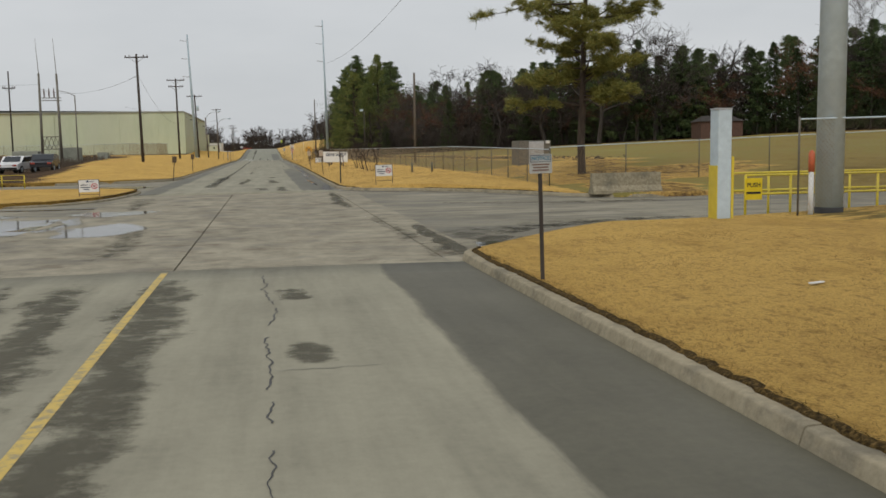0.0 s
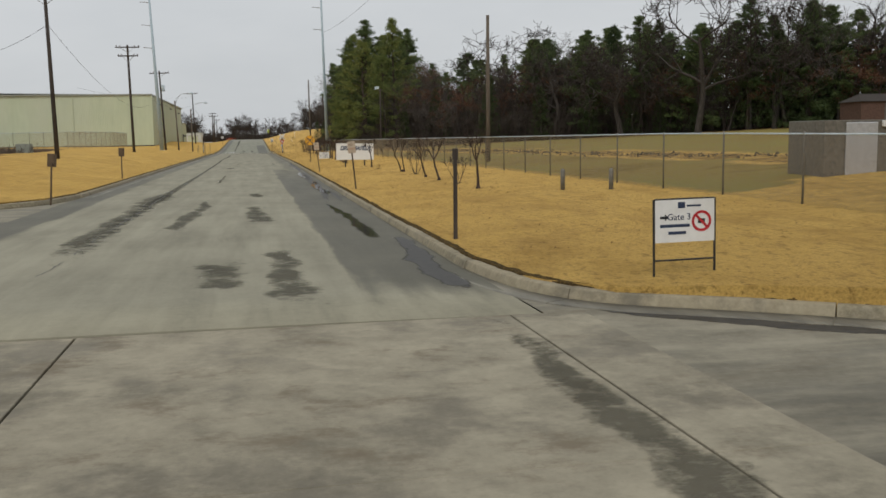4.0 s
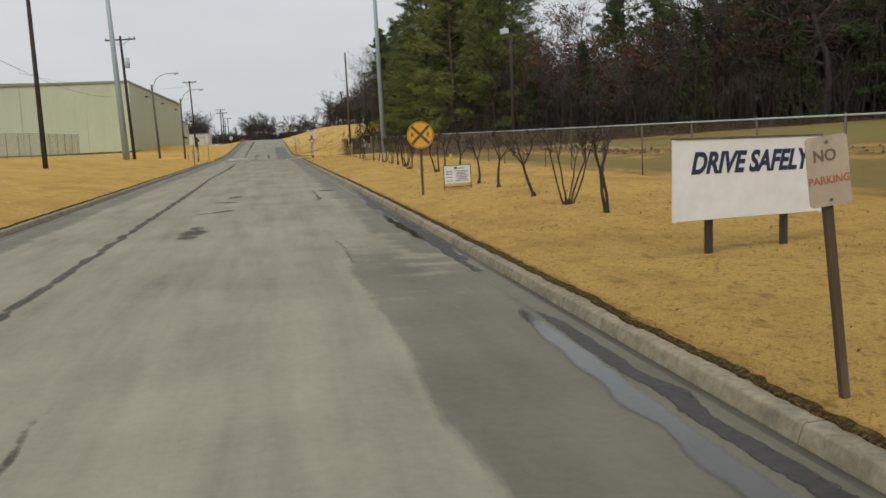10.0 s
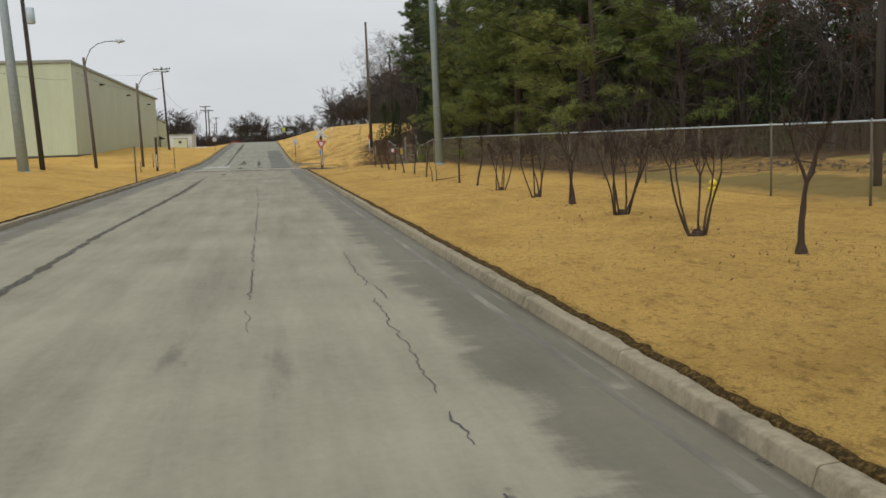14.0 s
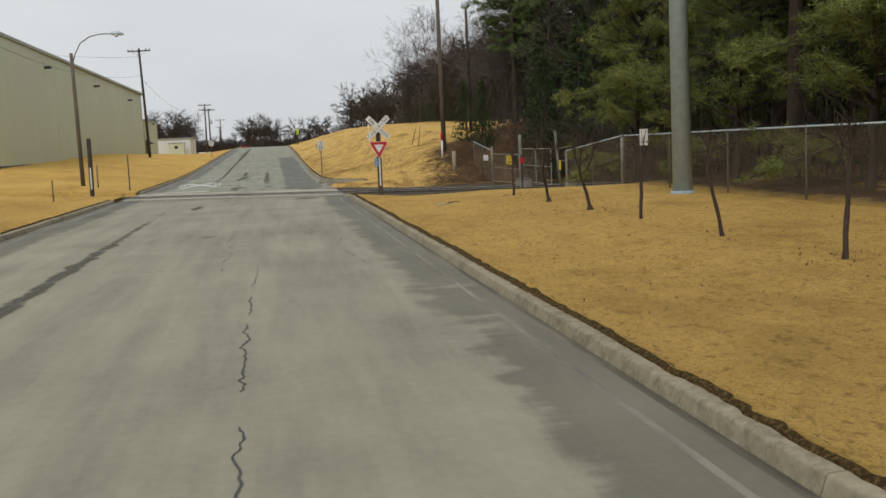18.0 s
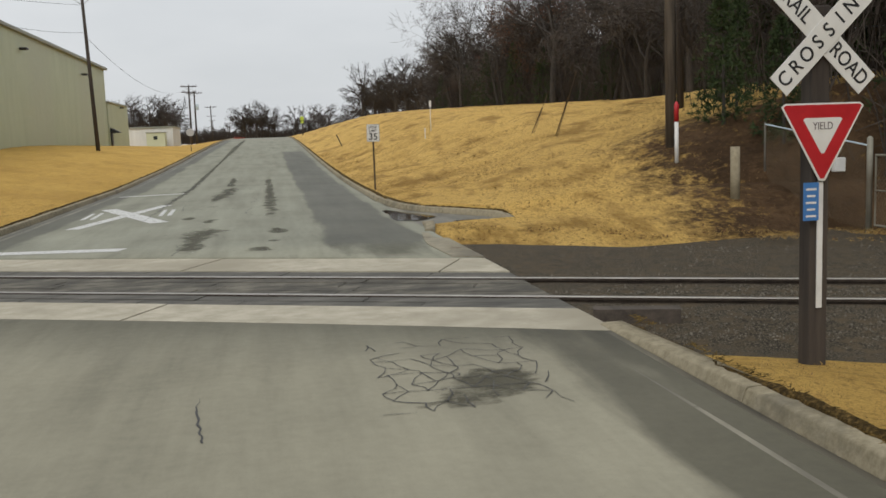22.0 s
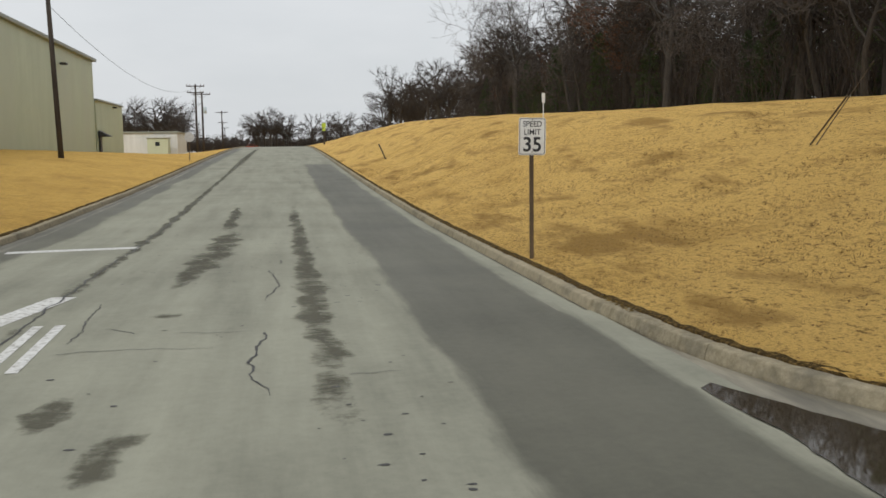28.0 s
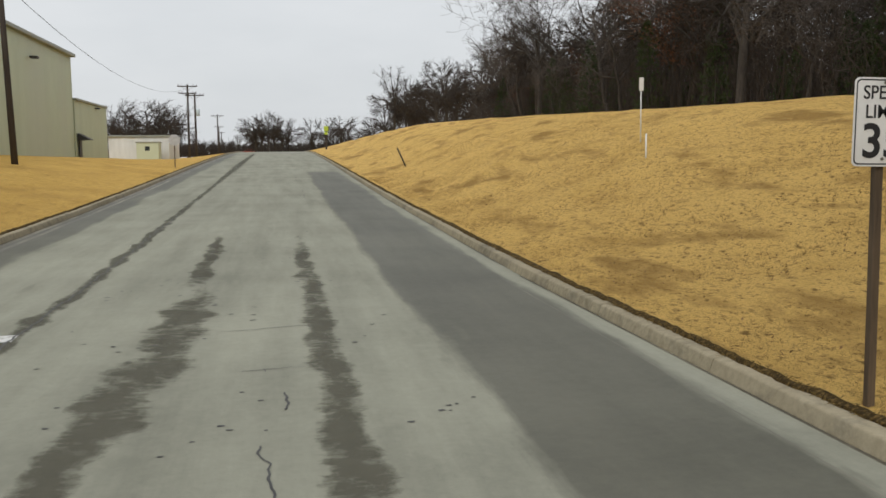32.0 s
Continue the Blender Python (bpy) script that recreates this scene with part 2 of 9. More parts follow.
def make_road_material(name, dry, dark, wet_edge, wet_all=0.0, grain=(1.0, 0.09), speck=1.0, mottle=0.0):
    """Old concrete: grey with long tyre-worn streaks, patches still wet from rain, and a wet strip along the gutter."""
    m = mat(name, dry, 0.75, 0, 0.15)
    n = Nodes(m)
    v = n.coords(kind="World")
    long_v = n.coords((grain[0], grain[1], 1.0), "World")
    a = n.noise(v, 0.35, 5.0, 0.6)
    b = n.noise(v, 9.0, 7.0, 0.75)
    s = n.noise(long_v, 1.6, 6.0, 0.65)
    t = n.math('ADD', n.math('ADD', n.math('MULTIPLY', a, 0.35), n.math('MULTIPLY', b, 0.2)), n.math('MULTIPLY', s, 0.45))
    lo = tuple(k * (1 - 0.34 * speck) for k in dry)
    hi = tuple(min(k * (1 + 0.27 * speck), 0.9) for k in dry)
    c = n.ramp(t, [(0.38, lo), (0.5, dry), (0.61, hi)])
    grit = n.noise(v, 60.0, 3.0, 0.8)
    c = n.mix(n.math('MULTIPLY', n.math('SUBTRACT', grit, 0.60), 4.0, True), c, tuple(k * 0.55 for k in dry))
    if mottle:
        mv = n.noise(n.coords((0.6, 0.8, 1.0), "World"), 1.5, 7.0, 0.7)
        c = n.mix(n.math('MULTIPLY', n.math('MULTIPLY', n.math('SUBTRACT', mv, 0.52), 9.0, True), mottle), c, tuple(k * 1.3 for k in dry))
        c = n.mix(n.math('MULTIPLY', n.math('MULTIPLY', n.math('SUBTRACT', 0.46, mv), 9.0, True), mottle), c, tuple(k * q for k, q in zip(dry, (0.56, 0.5, 0.46))))
    sep = n.node("ShaderNodeSeparateXYZ")
    n.link(n.node("ShaderNodeNewGeometry").outputs["Position"], sep.inputs[0])
    x, y = sep.outputs[0], sep.outputs[1]
    streak = n.noise(n.coords((1.0, 0.13, 1.0), "World"), 1.5, 7.0, 0.7)
    warp = n.math('MULTIPLY', n.math('SUBTRACT', streak, 0.5), 0.55)
    xx = n.math('ADD', x, warp)
    blotch = n.noise(n.coords((grain[0], 0.16 if grain[1] < 0.5 else 0.8, 1.0), "World"), 0.75, 7.0, 0.66)
    patches = n.math('MULTIPLY', n.math('SUBTRACT', blotch, 0.64 - wet_all), 9.0, True)
    wet = n.math('MULTIPLY', patches, 0.75)
    if wet_edge:
        # strip along the right gutter, in stretches of their own width
        w1 = n.math('MULTIPLY', n.band(xx, 1.24, 6.0, 0.22), n.band(y, 46.0, 106.0, 5.0))
        w2 = n.math('MULTIPLY', n.band(xx, 2.15, 6.0, 0.5), n.band(y, 101.0, 199.0, 4.0))
        w3 = n.math('MULTIPLY', n.band(xx, 0.88, 3.1, 0.36), n.band(y, 202.0, 275.0, 4.0))
        w0 = n.math('MULTIPLY', n.band(xx, 1.4, 6.0, 0.25), n.band(y, -40.0, 16.4, 0.05))
        wl_ = n.math('MULTIPLY', n.band(xx, -9.0, -5.3, 0.4), n.band(y, 46.0, 330.0, 2.0))
        edge = n.math('MAXIMUM', n.math('MAXIMUM', w1, w2), n.math('MAXIMUM', w3, n.math('MAXIMUM', w0, wl_)))
        # drying: cross-wise licks on the stretch before the rails, long pale streaks elsewhere
        licks = n.noise(n.coords((0.55, 1.5, 1.0), "World"), 1.0, 6.0, 0.62)
        dry_in = n.math('MULTIPLY', n.math('SUBTRACT', licks, 0.5), n.band(y, 96.0, 190.0, 4.0))
        long_dry = n.math('MULTIPLY', n.math('SUBTRACT', n.noise(n.coords((1.0, 0.16, 1.0), "World"), 1.9, 5.0, 0.6), 0.5), 1.1)
        broad = n.math('MULTIPLY', n.math('SUBTRACT', n.noise(n.coords((0.7, 0.22, 1.0), "World"), 0.8, 4.0, 0.6), 0.42), 1.6)
        sway = n.math('ADD', n.math('MULTIPLY', dry_in, 3.2), n.math('ADD', long_dry, broad))
        strip = n.math('MULTIPLY', n.math('ADD', n.math('SUBTRACT', edge, 0.34), sway), 2.1, True)
        strip = n.math('MULTIPLY', strip, n.math('MULTIPLY', edge, 3.0, True))
        strip = n.math('MULTIPLY', strip, n.math('SUBTRACT', 0.92, n.math('MULTIPLY', n.band(y, 84.0, 192.0, 14.0), 0.27)))
        wet = n.math('MAXIMUM', wet, strip)
    wet = n.math('MULTIPLY', wet, n.math('ADD', 0.62, n.math('MULTIPLY', s, 0.62)), True)
    c = n.mix(n.math('MULTIPLY', wet, 0.9), c, n.ramp(t, [(0.38, tuple(k * 0.6 for k in dark)), (0.5, dark), (0.62, tuple(k * 1.45 for k in dark))]))
    n.link(c, n.b.inputs["Base Color"])
    r = n.math('SUBTRACT', 0.8, n.math('MULTIPLY', wet, 0.28))
    n.link(r, n.b.inputs["Roughness"])
    n.bump(b, 0.2, 0.006)
    return m


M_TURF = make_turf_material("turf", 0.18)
M_TURF_EAST = make_turf_material("pale_straw_turf", 0.33, 0.5)
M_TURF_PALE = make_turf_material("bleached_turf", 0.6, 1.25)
M_ROAD = make_road_material("worn_concrete_road", (0.272, 0.256, 0.192), (0.066, 0.062, 0.044), True, 0.0, (1.0, 0.09), 0.72)
# same concrete, greyer: the sky's sheen on the north stretch is put into its colour
M_ROAD_N = make_road_material("sky_sheen_concrete_road", (0.258, 0.258, 0.205), (0.068, 0.066, 0.050), True, 0.0, (1.0, 0.09), 0.72)
M_SLAB = make_road_material("damp_concrete_slab", (0.27, 0.243, 0.18), (0.12, 0.105, 0.077), False, 0.13, (0.8, 0.55), 1.1, 0.75)
M_DRIVE = make_road_material("wet_concrete_drive", (0.25, 0.228, 0.172), (0.09, 0.084, 0.065), False, 0.17, (0.16, 1.0), 1.0, 0.5)
def make_kerb_material():
    """Weathered kerb concrete: each length has its own tone, with soot-dark drips and damp blotches."""
    m = mat("kerb_concrete", (0.25, 0.225, 0.16), 0.9, 0, 0.2)
    n = Nodes(m)
    v = n.coords(kind="World")
    f = n.noise(v, 9.0, 7.0, 0.72)
    c = n.ramp(f, [(0.32, (0.165, 0.14, 0.09)), (0.5, (0.255, 0.222, 0.15)), (0.68, (0.345, 0.305, 0.215))])
    own = n.node("ShaderNodeObjectInfo").outputs["Random"]
    c = n.mix(n.math('MULTIPLY', own, 0.45), c, (0.36, 0.31, 0.215))
    big = n.noise(n.coords((1.0, 0.7, 1.0), "World"), 1.5, 6.0, 0.7)
    c = n.mix(n.math('MULTIPLY', n.math('MULTIPLY', n.math('SUBTRACT', big, 0.5), 6.0, True), 0.62), c, (0.10, 0.092, 0.074))
    pits = n.noise(v, 34.0, 4.0, 0.75)
    c = n.mix(n.math('MULTIPLY', n.math('MULTIPLY', n.math('SUBTRACT', pits, 0.62), 8.0, True), 0.35), c, (0.09, 0.078, 0.052))
    n.link(c, n.b.inputs["Base Color"])
    n.bump(n.math('ADD', f, n.math('MULTIPLY', pits, 0.5)), 0.35, 0.006)
    return m


M_KERB = make_kerb_material()
M_GUTTER = grainy("wet_gutter_concrete", [(0.3, (0.075, 0.07, 0.058)), (0.5, (0.165, 0.152, 0.118)), (0.72, (0.31, 0.285, 0.22))], 2.2, 0.55, bump=0.25, dist=0.006, stretch=(1, 0.2, 1), stain=(0.10, 0.094, 0.076), kind="World", spec=0.3)
M_XSLAB = grainy("pale_crossing_slab", [(0.3, (0.32, 0.29, 0.215)), (0.55, (0.44, 0.40, 0.31)), (0.72, (0.52, 0.48, 0.38))], 3.0, 0.85, bump=0.3, dist=0.006, stain=(0.30, 0.27, 0.20), kind="World")
M_CRACK = grainy("crack_sealer", [(0.3, (0.03, 0.03, 0.03)), (0.7, (0.075, 0.073, 0.07))], 12, 0.7, bump=0.2)
M_WATER = mat("standing_water", (0.045, 0.036, 0.024), 0.03, 0, 0.6)
M_WHITE_LINE = grainy("worn_white_paint", [(0.36, (0.30, 0.29, 0.26)), (0.48, (0.56, 0.56, 0.54)), (0.7, (0.68, 0.68, 0.66))], 14, 0.7, bump=0.1, kind="World")
M_YELLOW_LINE = grainy("worn_yellow_paint", [(0.38, (0.30, 0.25, 0.14)), (0.52, (0.52, 0.37, 0.09)), (0.7, (0.58, 0.42, 0.11))], 9, 0.7, bump=0.1, kind="World")
# brown turf edge, darkened to hold the shadow line below the overhanging grass
M_TURF_SHADE = grainy("shaded_turf_edge", [(0.3, (0.016, 0.011, 0.005)), (0.5, (0.058, 0.038, 0.013)), (0.66, (0.17, 0.11, 0.038))], 26, 0.95, bump=0.9, dist=0.03, kind="World", spec=0.1)
M_GRAVEL = grainy("grey_ballast", [(0.38, (0.018, 0.0145, 0.0095)), (0.5, (0.058, 0.048, 0.033)), (0.6, (0.13, 0.11, 0.08)), (0.7, (0.30, 0.26, 0.2))], 42, 0.95, bump=1.0, dist=0.02, kind="World", stain=(0.10, 0.076, 0.047), spec=0.2)
M_STONE = grainy("ballast_stone", [(0.3, (0.07, 0.06, 0.046)), (0.7, (0.22, 0.195, 0.155))], 3, 0.9, bump=0.4)


# ---- the lie of the land ----
def road_z(y):
    return lerp(y, [212, 230, 245, 258, 280, 300, 330, 360, 470], [0, 0.08, 0.36, 0.66, 1.25, 1.75, 2.4, 2.75, 2.6])


def right_edge(y):
    return lerp(y, [0, 16, 47, 60, 70, 85, 96, 112, 130, 150, 172, 197, 206, 225, 260], [3.15, 3.2, 3.2, 3.2, 3.23, 3.36, 3.43, 3.52, 3.49, 3.42, 3.35, 3.34, 3.3, 3.22, 3.25])


LEFT_EDGE = -6.55


def land_right(x, y):
    """Height of the ground to the right of the road."""
    u = x - 3.7
    r = road_z(y)
    flat = lerp(u, [0, 3.7, 8.3, 12.8, 25, 45, 90, 200], [0.15, 0.40, 0.48, 0.85, 1.5, 2.3, 4.5, 8])
    low = lerp(u, [0, 1.5, 4, 14, 22, 45, 90, 200], [0.08, -0.1, -0.3, -0.35, 0.2, 1.8, 4.5, 8])
    h1 = lerp(u, [0, 2, 4.2, 6.8, 10.5, 14, 30, 90, 200], [0.15, 0.45, 1.05, 1.85, 2.9, 3.5, 4.2, 5.5, 9])
    h2 = r + lerp(u, [0, 1.5, 3.5, 5.4, 8, 12, 30, 90, 200], [0.15, 0.55, 1.35, 2.2, 3.0, 3.35, 3.9, 5, 8])
    hill = lerp(y, [221, 240], [0, 1]) * (h2 - h1) + h1
    hill = lerp(y, [300, 420], [1, 0]) * (hill - flat - r) + flat + r
    flat -= 0.22 * math.exp(-((x - 7.4) / 2.6) ** 2 - ((y - 101.5) / 2.2) ** 2)
    if y < 62:
        f = lerp(abs(y - 31.2), [4.6, 17], [0.05, 1])
        flat = flat + (0.15 - flat) * (1 - f) * lerp(u, [1, 5], [0, 1])
    ys = y + 0.45 * min(max(x - 3.5, 0), 45)
    a = lerp(ys, [188, 196.5], [0, 1])
    b = lerp(ys, [lerp(u, [0, 4, 8], [203.5, 205.5, 208.8]), 214.5], [0, 1])
    z = flat + (low - flat) * a
    return z + (hill - z) * b


def land_left(x, y):
    v = LEFT_EDGE - 0.2 - x
    r = road_z(y)
    up = r + lerp(v, [0, 2.5, 6.3, 12, 40, 120], [0.15, 0.5, 1.05, 1.55, 1.8, 3])
    dip = lerp(v, [0, 4, 8, 12, 40, 120], [0.12, 0.25, 0.4, 0.9, 1.6, 3])
    south = 0.15 + lerp(v, [0, 3, 8, 20, 60, 120], [0, 0.2, 0.45, 0.65, 0.85, 1.8]) * (0.12 if y < 56 else lerp(y, [64, 82], [0.08, 1]))
    k = lerp(y + 0.45 * max(x - LEFT_EDGE, -45), [190, 198, 206, 222], [0, 1, 1, 0])
    s = lerp(y, [70, 95], [1, 0])
    z = up + (dip - up) * k
    flat = r + (lerp(y, [300, 360], [1.75, 1.6]) - r - 0.15) * lerp(v, [0, 7], [0, 1]) + 0.15
    z += (flat - z) * lerp(y, [262, 305], [0, 1])
    z += (south - z) * s
    # the yard lies a little lower than the lawn
    edge = lerp(y, [60, 90, 110, 143], [-15.2, -16.4, -17.8, -19.5])
    return z + (0.5 - z) * lerp(edge - x, [0, 3], [0, 1]) * lerp(y, [70, 78, 128, 145], [0, 1, 1, 0])


def bumps(x, y, amp):
    return amp * (noise.noise(Vector((x * 0.45, y * 0.45, 3.1))) + 0.45 * noise.noise(Vector((x * 1.7, y * 1.7, 8.2))))


def spread(first, last, near):
    out, d = [0.0], near
    while out[-1] < last - first:
        out.append(out[-1] + d)
        d = min(d * 1.12, 12.0)
    return out


def lawn(name, rows, side, land, mat_at, mats, label, reach=190.0, wave=0.03, shear=None, low_start=False, low_end=False):
    """A sheet of turf: rows of (y, x of the kerb); it runs from the kerb outward."""
    us = spread(0, reach, 0.22)
    verts, faces, slots = [], [], []
    for r, (y_row, xe) in enumerate(rows):
        y = y_row
        for u in us:
            x = xe + side * u
            if shear:
                y = y_row + shear(y_row) * side * min(u, 45)
            if low_start and r < 5:
                y += (0.55 * math.exp(-((u - 1.0) / 0.8) ** 2) - lerp(u, [1.5, 2.3, 6], [0, 1.3, 0]) + 0.22 * noise.noise(Vector((x * 1.4, 2.0, 0)))) * (1 - r / 5)
            z = land(x, y) + bumps(x, y, wave * min(1, 0.15 + u * 0.4) * (1 + min(u, 40) * 0.05))
            if low_start and r < 5:
                z += (-0.28 - z) * (1 - r / 5) * lerp(u, [0, 5, 9], [1, 1, 0])
            if low_start and 206.5 < y_row < 210.2:
                z = min(z, lerp(u, [0, 1.5, 3], [0.01, 0.16, 0.6]) + 0.1 * max(0, y_row - 209.2))
            if low_end and len(rows) - r < 6:
                z += (-0.28 - z) * (1 - (len(rows) - 1 - r) / 5) * lerp(u, [0, 9, 14], [1, 1, 0])
            verts.append((x, y, z))
    w = len(us)
    for r in range(len(rows) - 1):
        for k in range(w - 1):
            q = (r * w + k, r * w + k + 1, (r + 1) * w + k + 1, (r + 1) * w + k)
            faces.append(q if side > 0 else q[::-1])
    # the cut edge of the turf, down into the soil
    inside = len(verts)
    rim = [r * w for r in range(len(rows))]
    for line in (rim, list(range(w)), list(range((len(rows) - 1) * w, len(rows) * w))):
        base = len(verts)
        verts += [(verts[i][0], verts[i][1], verts[i][2] - 0.6) for i in line]
        faces += [(line[i], line[i + 1], base + i + 1, base + i) for i in range(len(line) - 1)]
    me = data_mesh(name, verts, faces, mats, True)
    kinds = [mat_at(v[0], v[1]) for v in verts[:inside]] + [2] * (len(verts) - inside)
    for attr, k in (("field", 1), ("leafy", 2)):
        me.attributes.new(attr, 'FLOAT', 'POINT').data.foreach_set("value", [float(c == 1) if k == 1 else min(max(c - 1.0, 0.0), 1.0) for c in kinds])
    ob = new(name, me)
    return tagged(ob, label, "lawn", kind="structure")


def steps(y0, y1, d, f):
    n = max(1, round((y1 - y0) / d))
    return [(y0 + (y1 - y0) * k / n, f(y0 + (y1 - y0) * k / n)) for k in range(n + 1)]


FENCE_X = 11.9
WOOD_Y = [-20, 40, 90, 115, 125, 135, 145, 156, 186, 206, 216, 224, 250, 300, 345]
WOOD_X = [82, 78, 72, 68, 55, 42, 28, 14.0, 14.0, 13.5, 13.5, 21, 22, 23, 26]


def right_kind(x, y):
    jag = 1.5 * noise.noise(Vector((x * 0.3, y * 0.3, 0)))
    ys = y + 0.45 * min(max(x - 3.5, 0), 45)
    if ys > 203:
        if ys < 224:
            return 1.001 + lerp(ys, [213.5, 221], [1, 0]) * lerp(x + jag, [7.0, 11.2], [0, 1]) if x < 22 else 2
        return 2 if x > 25 + jag and y < 345 else 0
    if x > FENCE_X + 0.2:
        ditch = 19.5 + lerp(y, [40, 60, 100, 150], [-4, 2, 0, -3]) + jag
        if abs(x - ditch) < 1.8 or (42.5 < y < 46.5 + jag and 14 < x < 24):
            return 1.6
        if 40.5 < y < 60 + 2 * jag and 12.6 < x < 20 + 2 * jag:
            return 1.4
        if x > lerp(y, WOOD_Y, WOOD_X) - 2 - lerp(y, [145, 156], [0, 3]) + jag * 2:
            return 2
        return 1
    return 0


def curve_rows(pts, d=0.35):
    out = []
    for (x0, y0), (x1, y1) in zip(pts, pts[1:]):
        n = max(1, round(abs(y1 - y0) / d))
        out += [(y0 + (y1 - y0) * k / n, x0 + (x1 - x0) * k / n) for k in range(n)]
    return out + [(pts[-1][1], pts[-1][0])]


# kerb lines (the foot of the kerb) round the drives
NEAR_RIGHT = [(3.15, -30.0), (3.15, 10.0), (3.1, 16.2), (3.14, 16.9), (3.42, 17.42), (4.6, 18.35), (5.3, 18.92), (6.25, 19.65), (7.1, 20.25), (8.6, 20.5), (12.4, 21.15), (20.0, 22.0), (60.0, 22.8)]
FAR_RIGHT = [(60.0, 33.6), (20.0, 34.05), (15.0, 34.35), (12.9, 34.75), (11.5, 36.4), (10.2, 39.6), (8.8, 42.3), (7.2, 44.2), (5.4, 45.6), (4.1, 46.4), (3.42, 47.8), (3.22, 50.0)]
ISLAND = [(-40.0, 37.8), (-14.0, 38.0), (-10.4, 38.5), (-8.6, 39.6), (-7.3, 42.0), (-6.8, 45.0), (-6.65, 50.0), (-6.9, 51.6), (-8.0, 52.6), (-12.0, 53.6), (-40.0, 54.4)]
FAR_LEFT = [(-40.0, 64.2), (-14.0, 65.2), (-10.5, 66.6), (-8.2, 68.4), (-7.0, 70.6), (-6.6, 74.0)]

KW = 0.235
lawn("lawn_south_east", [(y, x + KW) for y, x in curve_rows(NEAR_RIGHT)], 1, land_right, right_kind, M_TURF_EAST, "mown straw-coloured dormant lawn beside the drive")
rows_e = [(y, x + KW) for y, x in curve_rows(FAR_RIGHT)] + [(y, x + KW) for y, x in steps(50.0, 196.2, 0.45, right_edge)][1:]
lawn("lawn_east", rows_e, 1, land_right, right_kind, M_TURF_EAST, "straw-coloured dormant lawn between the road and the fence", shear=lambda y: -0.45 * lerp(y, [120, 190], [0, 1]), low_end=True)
INLET = [(3.27, 205.7), (3.24, 206.6), (3.2, 207.2), (3.42, 208.5), (4.9, 208.5), (5.6, 209.1), (5.2, 210.2), (4.5, 211.5), (3.85, 212.6), (3.45, 214.2), (3.28, 217.0)]
rows_h = [(y, x + KW) for y, x in curve_rows(INLET, 0.3)] + [(y, x + KW) for y, x in steps(217.0, 330.0, 0.6, right_edge)][1:] + [(y, x + KW) for y, x in steps(330, 470, 6, right_edge)][1:]
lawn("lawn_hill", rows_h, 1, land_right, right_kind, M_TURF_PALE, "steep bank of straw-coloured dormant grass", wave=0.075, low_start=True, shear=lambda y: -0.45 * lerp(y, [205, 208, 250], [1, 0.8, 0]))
lawn("lawn_island", [(y, x - KW) for y, x in curve_rows(ISLAND)], -1, land_left, lambda x, y: 0, M_TURF, "small straw-coloured lawn between two drives", reach=70)
rows_w = [(y, x - KW) for y, x in curve_rows(FAR_LEFT)] + [(y, x - KW) for y, x in steps(74, 202.0, 0.6, lambda y: LEFT_EDGE)][1:]
lawn("lawn_west", rows_w, -1, land_left, lambda x, y: 0 if x > lerp(y, [60, 90, 110, 143, 160], [-15.2, -16.4, -17.8, -19.5, -30]) or x < -52 else 2, M_TURF, "straw-coloured dormant lawn under the power poles", shear=lambda y: -0.45 * lerp(y, [120, 196], [0, 1]))
rows_nw = [(y, x - KW) for y, x in steps(206.5, 330, 0.7, lambda y: LEFT_EDGE)] + [(y, x - KW) for y, x in steps(330, 470, 6, lambda y: LEFT_EDGE)][1:]
lawn("lawn_north_west", rows_nw, -1, land_left, lambda x, y: 0, M_TURF, "straw-coloured lawn in front of the metal warehouse", shear=lambda y: -0.45 * lerp(y, [207, 260], [1, 0]))

# the ground itself, out to the horizon
gv, gf = [], []
gxs = [-2400, -900, -400, -190, -90, -30, 0, 30, 90, 190, 400, 900, 2400]
gys = [-1200, -400, -150, -30, 60, 190, 215, 330, 470, 700, 1400, 3200]
for gy in gys:
    for gx in gxs:
        inner = abs(gx) < 200 and -40 < gy < 471
        gv.append((gx, gy, -0.6 if inner else lerp(abs(gx), [190, 2400], [1.0, 14]) - (0.6 if gy < 0 else 0)))
for r in range(len(gys) - 1):
    for k in range(len(gxs) - 1):
        a = r * len(gxs) + k
        gf.append((a, a + 1, a + 1 + len(gxs), a + len(gxs)))
tagged(new("ground", data_mesh("ground", gv, gf, M_TURF, True)), "open grassland out to the horizon", "ground", kind="structure")
yard_v = [(-95, -32, -0.05), (-6.7, -32, -0.05), (-6.7, 37, -0.05), (-95, 37, -0.05)]


# ---- paving ----
def sheet(name, left, right, ys, zf, material, label, nx=10, kind="structure", parent=None, thick=0.0):
    verts, faces = [], []
    for y in ys:
        a, b = left(y), right(y)
        for k in range(nx + 1):
            x = a + (b - a) * k / nx
            verts.append((x, y, zf(x, y)))
    w = nx + 1
    for r in range(len(ys) - 1):
        for k in range(nx):
            faces.append((r * w + k, r * w + k + 1, (r + 1) * w + k + 1, (r + 1) * w + k))
    for r, k in ((0, 1), (len(ys) - 1, -1)):
        base = len(verts)
        verts += [(x, y, z - 0.2) for x, y, z in verts[r * w:r * w + w]]
        faces += [(r * w + i, r * w + i + 1, base + i + 1, base + i)[::-k] for i in range(nx)]
    ob = new(name, data_mesh(name, verts, faces, material))
    ob.data.polygons.foreach_set("use_smooth", [len(faces) - i > 2 * nx for i in range(len(faces))])
    return tagged(ob, label, "road", kind=kind)


